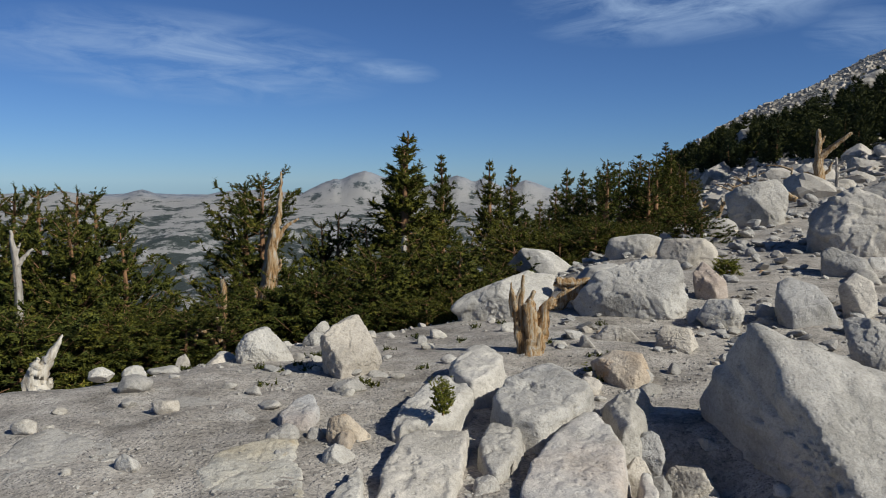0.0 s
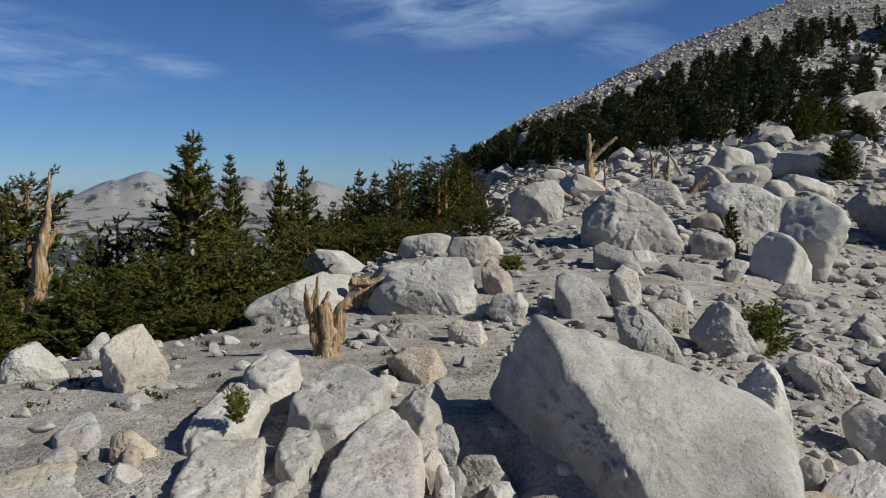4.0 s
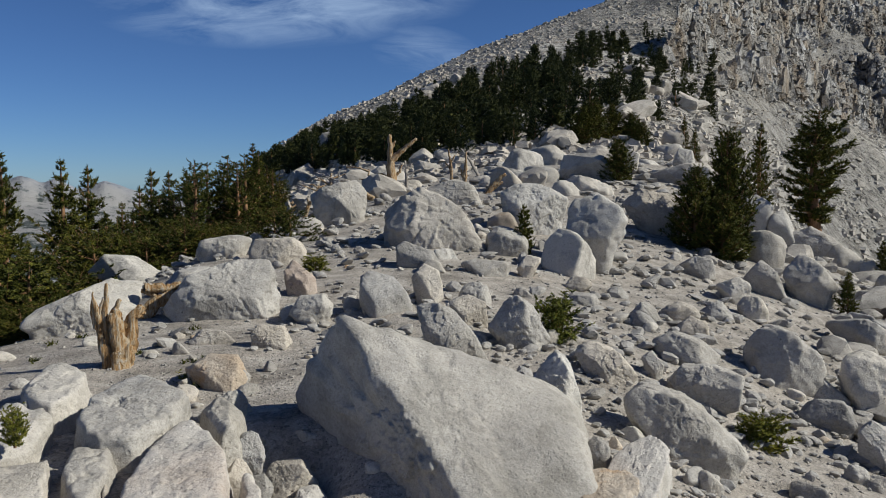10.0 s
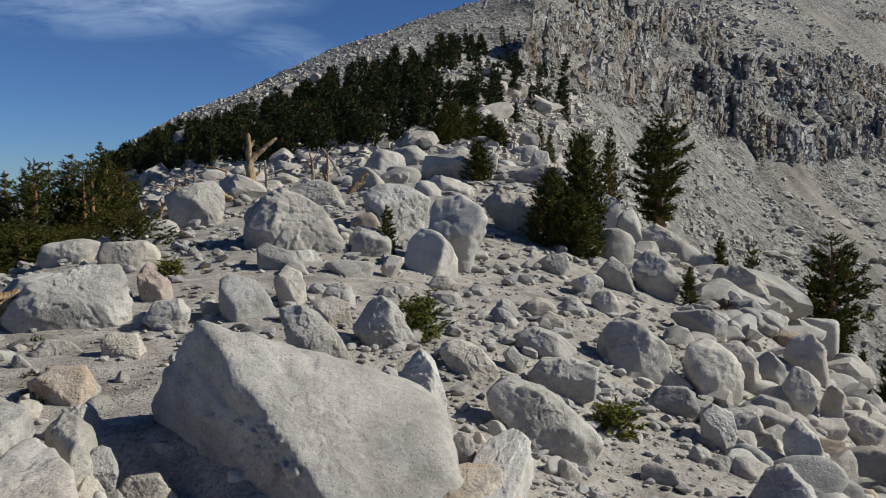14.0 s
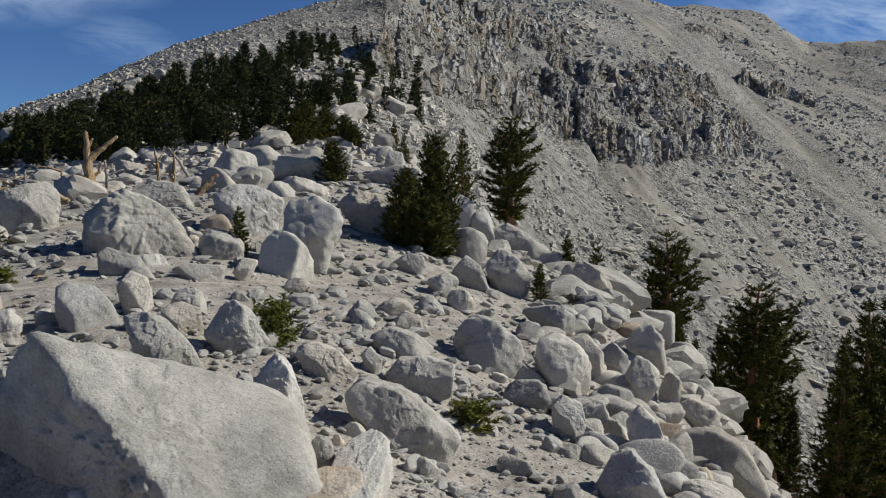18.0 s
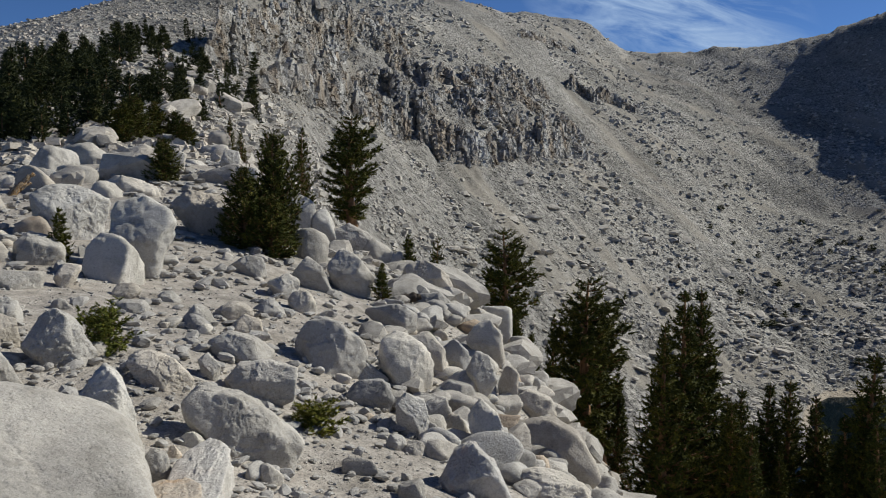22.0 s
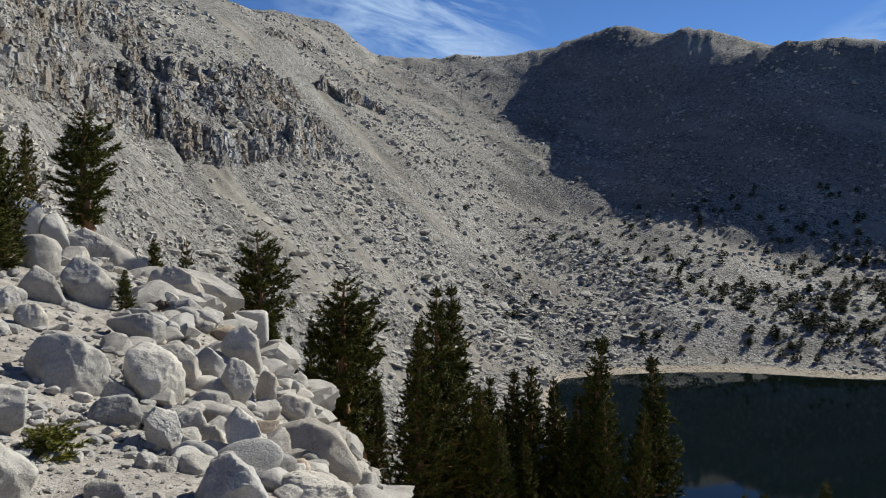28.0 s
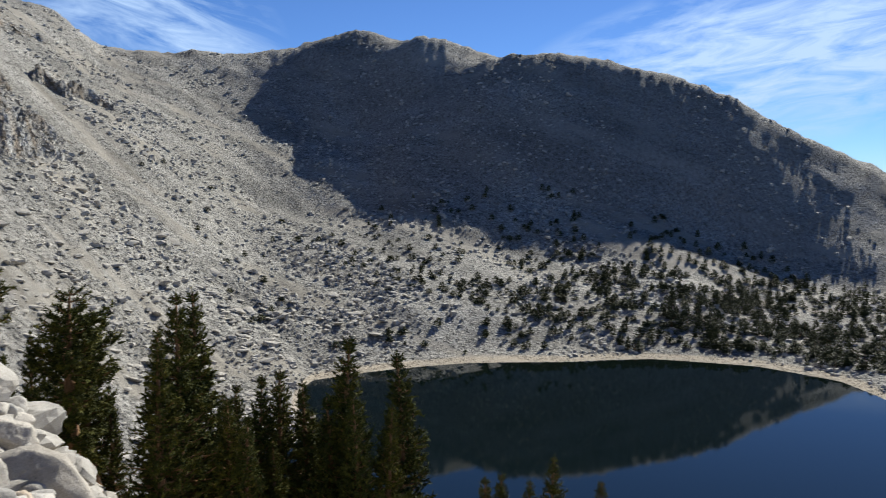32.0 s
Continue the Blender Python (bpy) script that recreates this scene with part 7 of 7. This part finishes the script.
RISE = np.degrees(np.arctan2(GZ - EYE[2], RR))
SKYLINE = RISE.max(axis=1)
rng = np.random.default_rng(11)
count, spill = 0, []
while count < 640:
    a = rng.uniform(15.5, 47)
    i = int(np.searchsorted(AZ, a))
    top = SKYLINE[i] - float(np.interp(a, (15, 20, 26, 32, 38, 42, 47), (0.3, 0.5, 0.9, 1.4, 1.8, 2.6, 4.6)))
    low = float(np.interp(a, (15, 25, 33, 40, 47), (0.2, 1.0, 2.2, 3.2, 3.5)))
    if top < low:
        continue
    e = rng.uniform(low, top)
    j = int(np.argmax((RISE[i] > e) & (RR > 40)))
    r = RR[j] * rng.uniform(1.0, 1.03)
    x, y = polar(a, r)
    gaps = float(np.interp(a, (15, 30, 37, 47), (-0.55, -0.35, 0.0, 0.3)))
    if vnoise(np.array([[a * 0.9, e * 2.0, 1.0]]))[0] < gaps + rng.uniform(-0.25, 0.25):
        continue
    f = rng.uniform(0.30, 0.78) * float(np.interp(r, (40, 90, 260), (0.75, 1.0, 1.15)))
    if math.degrees(math.atan2(ground(x, y) + 5.0 * f - EYE[2], r)) > SKYLINE[i] - float(np.interp(a, (16, 22, 30, 45), (-0.6, 0.3, 0.8, 1.2))):
        continue
    row = (int(rng.integers(6)), x, y, f, rng.uniform(0.75, 1.15), rng.uniform(0, 6.28))
    count += 1
    if r < 110 and count - len(spill) < 130:
        far_thing(row[0], x, y, f, row[4], math.degrees(row[5]), "dark pine in the wooded slope under the scree", "pines of the wooded slope")
    else:
        spill.append(row)
far_stuff("wooded_slope", spill, "dark pine wood climbing the scree slope")

rng = np.random.default_rng(12)
count, spill = 0, []
while count < 1150:
    a = rng.uniform(74, 125)
    r = rng.uniform(335, 580)
    x, y = polar(a, r)
    if ground(x, y) < LAKE_Z + 1.2:
        continue
    dense = float(np.interp(a, (74, 82, 90, 100, 112, 125), (0.03, 0.07, 0.16, 0.5, 1.0, 1.0))) * float(np.interp(r, (325, 350, 385, 480, 580), (0.12, 0.35, 1.0, 0.9, 0.2)))
    if vnoise(np.array([[x / 22, y / 22, 4.0]]))[0] < float(np.interp(a, (90, 112), (-0.1, -0.7))) + 0.25 * rng.random() or rng.random() > dense:
        continue
    f = rng.uniform(0.45, 1.2) * float(np.interp(a, (90, 110), (0.85, 1.3)))
    f *= 0.8
    row = (int(rng.integers(6)), x, y, f, rng.uniform(1.1, 2.3) / max(f, 0.6), rng.uniform(0, 6.28))
    count += 1
    if r < 420 and count - len(spill) < 90:
        far_thing(row[0], x, y, f, row[4], math.degrees(row[5]), "small dark pine on the talus beyond the lake", "pines beyond the lake")
    else:
        spill.append(row)
far_stuff("far_pines", spill, "scattered dark pines on the talus under the ridge")

# ---------------------------------------------------------------- loose stones
rng = np.random.default_rng(21)


def strewn(count, az, near, far, size, patch=0.0, keep=None):
    """Rows of x, y, z, size for stones strewn over bearings az between two distances, thicker near; patch: metres of a clustering noise."""
    a, r = rng.uniform(*az, count), np.exp(rng.uniform(math.log(near), math.log(far), count))
    x, y = r * np.sin(np.radians(a)), r * np.cos(np.radians(a))
    z = ground_at(x, y)
    ok = np.ones(count, bool)
    if patch:
        ok &= fbm(np.stack([x / patch, y / patch, np.full(count, near)], 1), 3) > rng.uniform(-0.45, 0.35, count)
    if keep is not None:
        ok &= keep(a, r, z)
    return np.stack([x, y, z, size(r) * np.exp(np.minimum(rng.normal(0, 0.65, count), 1.1))], 1)[ok]


def below_crest(a, r, z):
    return (z > LAKE_Z + 0.6) & (r < np.interp(a, (84, 89, 94, 99), (892, 832, 772, 702)))


def banded(a, r, z):
    """Blocks gather in bands down the slope and leave smooth fans between them."""
    flow = np.stack([(a + 34 * np.log(r)) * 0.16, r / 420, np.full(len(a), 8.2)], 1)
    return below_crest(a, r, z) & ((fbm(flow, 3, 0.6) > rng.uniform(-0.12, 0.16, len(a))) | (r < 150))


stones_field("talus", strewn(100000, (46, 125), 70, 890, lambda r: np.minimum(0.0017 * r + 0.25, 1.0), 34, banded), M_SCREE, "grey granite blocks strewn over the cirque slopes", first=500, proud=0.26, low=1.1)
stones_field("great_talus", strewn(3400, (46, 125), 160, 880, lambda r: np.minimum(0.0015 * r + 0.5, 1.3), 60, banded), M_SCREE, "large fallen granite blocks on the cirque slopes", first=560, proud=0.22, level=2)
stones_field("scree", strewn(20000, (16, 54), 36, 430, lambda r: 0.0010 * r + 0.14), M_SCREE, "pale granite scree covering the shoulder of the mountain", first=700)
stones_field("slope_rubble", strewn(5200, (46, 82), 9, 80, lambda r: 0.08 + 0.007 * r, 6, lambda a, r, z: (a > 55) | (r > 18)), M_ROCK, "broken granite rubble on the slope below the brow", first=900, level=2)
stones_field("gravel", strewn(26000, (-32, 78), 3.4, 26, lambda r: 0.003 + 0.0012 * r, 1.3), M_ROCK, "loose grey gravel and pebbles on the ridge", first=1100)
stones_field("rubble", strewn(8500, (8, 64), 5.0, 38, lambda r: 0.016 + 0.005 * r, 2.0, lambda a, r, z: (r > 7.6) | (a > 33)), M_SCREE, "angular granite rubble between the boulders", first=1000, level=2)

# ribs of ice-worn bedrock above the lake
stones_field("bedrock_ledges", strewn(5200, (60, 93), 120, 400, lambda r: 0.5 + 0.0042 * r, 30, lambda a, r, z: (z > LAKE_Z + 3) & (r > 330 - 3.2 * (a - 60) - 120)), M_SCREE, "ice-worn granite ledges above the lake", first=1700, level=2, proud=0.06, low=0.7)


def cliff(az0, az1, low, height, seed, label, lean=0.9, cell=1.5):
    """A fractured granite face standing out of the slope; low gives the bearing and rise of its foot."""
    az = np.arange(az0, az1, 0.07)
    foot = np.interp(az, *low)
    rc = np.empty(len(az))
    for k, a in enumerate(az):
        i = int(np.searchsorted(AZ, a))
        rc[k] = RR[int(np.argmax((RISE[i] > foot[k]) & (RR > 120)))]
    kern = np.hanning(141)
    rc = np.convolve(np.pad(rc, 70, mode="edge"), kern / kern.sum(), "valid")
    line = np.stack([az * 0.8, np.full(len(az), seed * 3.3), np.zeros(len(az))], 1)
    rc += 14 * fbm(line, 4, 0.55)
    s = (az - az0) / (az1 - az0)
    crown = 0.85 + 0.15 * hash3(np.floor(az * 2.6 + 0.4 * fbm(line * 2, 2)), np.full(len(az), seed), np.zeros(len(az)))
    tall = height * sstep(0, 0.12, s) * (1 - sstep(0.85, 1, s)) * (0.85 + 0.5 * fbm(line * 0.7 + 5, 2)) * crown
    foot_z = np.array([ground(*polar(a, r)) for a, r in zip(az, rc)])
    levels = 44
    h = np.linspace(-0.2, 1.25, levels)[None, :] * height + np.zeros((len(az), 1))
    u = (np.radians(az) * rc.mean())[:, None] + np.zeros_like(h)
    bent = fbm(np.stack([u.ravel() / 9, h.ravel() / 14, np.full(u.size, seed)], 1), 4, 0.6).reshape(u.shape)
    # buttresses parted by deep clefts
    cleft = np.abs(fbm(np.stack([u.ravel() / 17 + 0.25 * bent.ravel(), h.ravel() / 55, np.full(u.size, seed + 0.5)], 1), 3, 0.6).reshape(u.shape))
    cleft = 5.5 * (1 - sstep(0.0, 0.22, cleft)) - 3.0 * sstep(0.2, 0.6, cleft)
    r = rc[:, None] + np.maximum(h, -2) * lean + 2.8 * bent + cleft + 1.0
    z = foot_z[:, None] + np.minimum(h, tall[:, None])
    # the top runs back into the slope
    r = np.hstack([r, r[:, -1:] + 5, r[:, -1:] + 16, r[:, -1:] + 40])
    z = np.hstack([z, z[:, -1:] + 1.0, z[:, -1:] + 1.5, z[:, -1:] - 12])
    bear = np.radians(az)[:, None] + np.zeros_like(r)
    na, nr = r.shape
    i, j = np.meshgrid(np.arange(na - 1), np.arange(nr - 1), indexing="ij")
    q = (i * nr + j).ravel()
    verts = [np.stack([(r * np.sin(bear)).ravel(), (r * np.cos(bear)).ravel(), z.ravel()], 1)]
    faces = [np.stack([q, q + 1, q + nr + 1], 1), np.stack([q, q + nr + 1, q + nr], 1)]
    # jointed columns and blocks standing out of the face
    rng = np.random.default_rng(seed * 31)
    count = int((az1 - az0) * height * 15)
    k = rng.integers(3, len(az) - 3, count)
    up = rng.uniform(-0.05, 1.0, count) * tall[k]
    wide = 0.46 * cell * np.exp(rng.normal(0, 0.45, count))
    high = wide * rng.uniform(0.6, 2.0, count) * np.where(rng.random(count) < 0.06, 2.0, 1.0)
    level = np.clip(((up / height + 0.2) / 1.45 * (levels - 1)).astype(int), 0, levels - 1)
    rb = r[k, level] + rng.uniform(0.2, 1.5, count)
    turn_by = -np.radians(az[k] + rng.normal(0, 20, count))
    base = np.stack([rb * np.sin(np.radians(az[k])), rb * np.cos(np.radians(az[k])), foot_z[k] + up - 0.3 * high], 1)
    done = len(verts[0])
    for n in range(count):
        p, f = block_shape(int(seed * 1000 + n % 60))
        p = p * (wide[n], wide[n] * 2.2, high[n])
        p[:, 1] += 0.75 * lean * p[:, 2]
        c, s = math.cos(turn_by[n]), math.sin(turn_by[n])
        verts.append(np.stack([p[:, 0] * c - p[:, 1] * s, p[:, 0] * s + p[:, 1] * c, p[:, 2] + 0.5 * high[n]], 1) + base[n])
        faces.append(f + done)
        done += 8
    tagged(new("cliff", mesh_from("cliff", np.vstack(verts), np.vstack(faces), M_CLIFF, False)), label, "cliff", kind="structure")


cliff(46.5, 71.5, ((46, 50, 56, 62, 67, 71.5), (6.6, 5.4, 3.5, 0.9, 0.7, 1.4)), 19, 3, "tall fractured granite cliff above the scree", 0.7)
cliff(48, 71.5, ((48, 56, 64, 71.5), (7.6, 5.4, 3.2, 2.6)), 16, 5, "fractured granite cliff tier on the mountain side")
cliff(50, 68, ((50, 58, 68), (7.8, 6.7, 4.3)), 13, 8, "broken upper tier of the granite cliff")
cliff(43.2, 58.5, ((43, 50, 58), (7.4, 8.3, 8.7)), 22, 11, "high granite cliff under the summit slope", 0.6, 1.25)
cliff(45, 57, ((45, 57), (10.3, 10.6)), 13, 14, "dark upper cliff under the summit slope", 0.5, 1.25)
cliff(61, 67.5, ((61, 67.5), (6.9, 5.9)), 15, 17, "separate granite outcrop on the scree slope")
cliff(68.3, 73.6, ((68.3, 73.6), (6.1, 4.6)), 11, 23, "dark broken crag on the scree slope", 0.6)
cliff(65, 69.5, ((65, 69.5), (9.4, 9.0)), 11, 19, "small crag just below the skyline")

# single stones and lesser boulders, in shared shapes
LESSER = []
for k in range(14):
    p, f = rock_shape(1500 + k, 4, 10, 34, 0.05, 0.03)
    LESSER.append([mesh_from("stone", p, f, m) for m in (M_ROCK, M_ROCK_PALE, M_ROCK_ORANGE)])


def lesser(x, y, size, name, label, group, rng):
    tone = 2 if rng.random() < 0.05 else (1 if rng.random() < 0.35 else 0)
    ob = new(name, LESSER[int(rng.integers(14))][tone])
    w, d, h = size * rng.uniform(0.9, 1.4), size * rng.uniform(0.7, 1.0), size * rng.uniform(0.5, 0.85)
    ob.matrix_world = pose(x, y, ground(x, y) + 0.18 * h, rng.uniform(-20, 20), rng.uniform(-22, 22), rng.uniform(0, 360)) @ Matrix.Diagonal((w, d, h, 1))
    tagged(ob, ("rust-stained " if tone == 2 else "pale " if tone else "grey ") + label, "rock", group)


rng = np.random.default_rng(33)
for k in range(170):
    a, r = rng.uniform(54.5, 69), math.exp(rng.uniform(math.log(7.6), math.log(19)))
    if a < 58 and r < 10 or a < 55.5 + 20 / r:
        continue
    lesser(*polar(a, r), 0.13 + 0.024 * r * math.exp(rng.normal(0, 0.35)), "boulder", "granite boulder packed in the talus edge", "talus edge boulders", rng)
rng = np.random.default_rng(31)
for k in range(290):
    a, r = rng.uniform(-28, 62), math.exp(rng.uniform(math.log(4.6), math.log(20)))
    lesser(*polar(a, r), (0.04 + 0.008 * r) * math.exp(rng.normal(0, 0.4)), "stone", "granite stone lying loose on gravel", "loose stones", rng)
for k in range(70):
    a, r = rng.uniform(54, 78), math.exp(rng.uniform(math.log(8), math.log(20)))
    if a < 60 and r < 16:
        continue
    lesser(*polar(a, r), 0.30 * math.exp(rng.normal(0, 0.4)) + 0.012 * r, "boulder", "granite boulder in the talus below the brow", "talus boulders", rng)
stones_field("lower_boulders", strewn(420, (57, 80), 18, 70, lambda r: 0.30 + 0.012 * r), M_ROCK, "granite boulders of the talus below the brow", first=1300, level=3, proud=0.15)
stones_field("upper_boulders", strewn(420, (18, 53), 26, 110, lambda r: 0.30 + 0.010 * r, 9), M_ROCK, "granite boulders piled on the upper slope", first=1340, level=3, proud=0.15, low=1.2)


# bare dead limbs along the edge of the wood
rng = np.random.default_rng(71)
for k in range(7):
    a, r = rng.uniform(17, 34), rng.uniform(27, 36)
    x, y = polar(a, r)
    h = rng.uniform(0.5, 1.2)
    lean = rng.normal(0, 0.35)
    rows = [([(0, 0, -0.1), (lean * 0.5 * h, 0, 0.55 * h), (lean * h, 0.1, h)], 0.07, 0.02)]
    for q in range(int(rng.integers(2, 5))):
        f, g = rng.uniform(0.35, 0.9), rng.choice((-1, 1)) * rng.uniform(0.3, 0.8)
        rows.append(([(lean * f * h, 0, f * h), (lean * f * h + 0.5 * g, 0.1, f * h + 0.15), (lean * f * h + g, 0.1, f * h + rng.uniform(0.1, 0.5))], 0.035, 0.010))
    dead_tree("dead_tree", x, y, ground(x, y), -a, "bare weathered dead snag at the wood edge", rows, M_DEADWOOD if k % 3 else M_GREYWOOD)

# dry cushions of grass on the gravel
rng = np.random.default_rng(61)
pos, ax, sz = [], [], []
for k in range(46):
    a, r = rng.uniform(-26, 12), rng.uniform(6.2, 9.2)
    x, y = polar(a, r)
    for q in range(12):
        pos.append((x + rng.normal(0, 0.035), y + rng.normal(0, 0.035), ground(x, y)))
        ax.append((rng.normal(0, 0.7), rng.normal(0, 0.7), 1.0))
        sz.append(rng.uniform(0.03, 0.06))
tagged(new("dry_grass", mesh_from("dry_grass", *tufts(np.array(pos), np.array(ax), np.array(sz), 6, 0.6, rng), M_NEEDLES, False)), "small dry olive grass cushions dotted over gravel", "grass", kind="stuff")
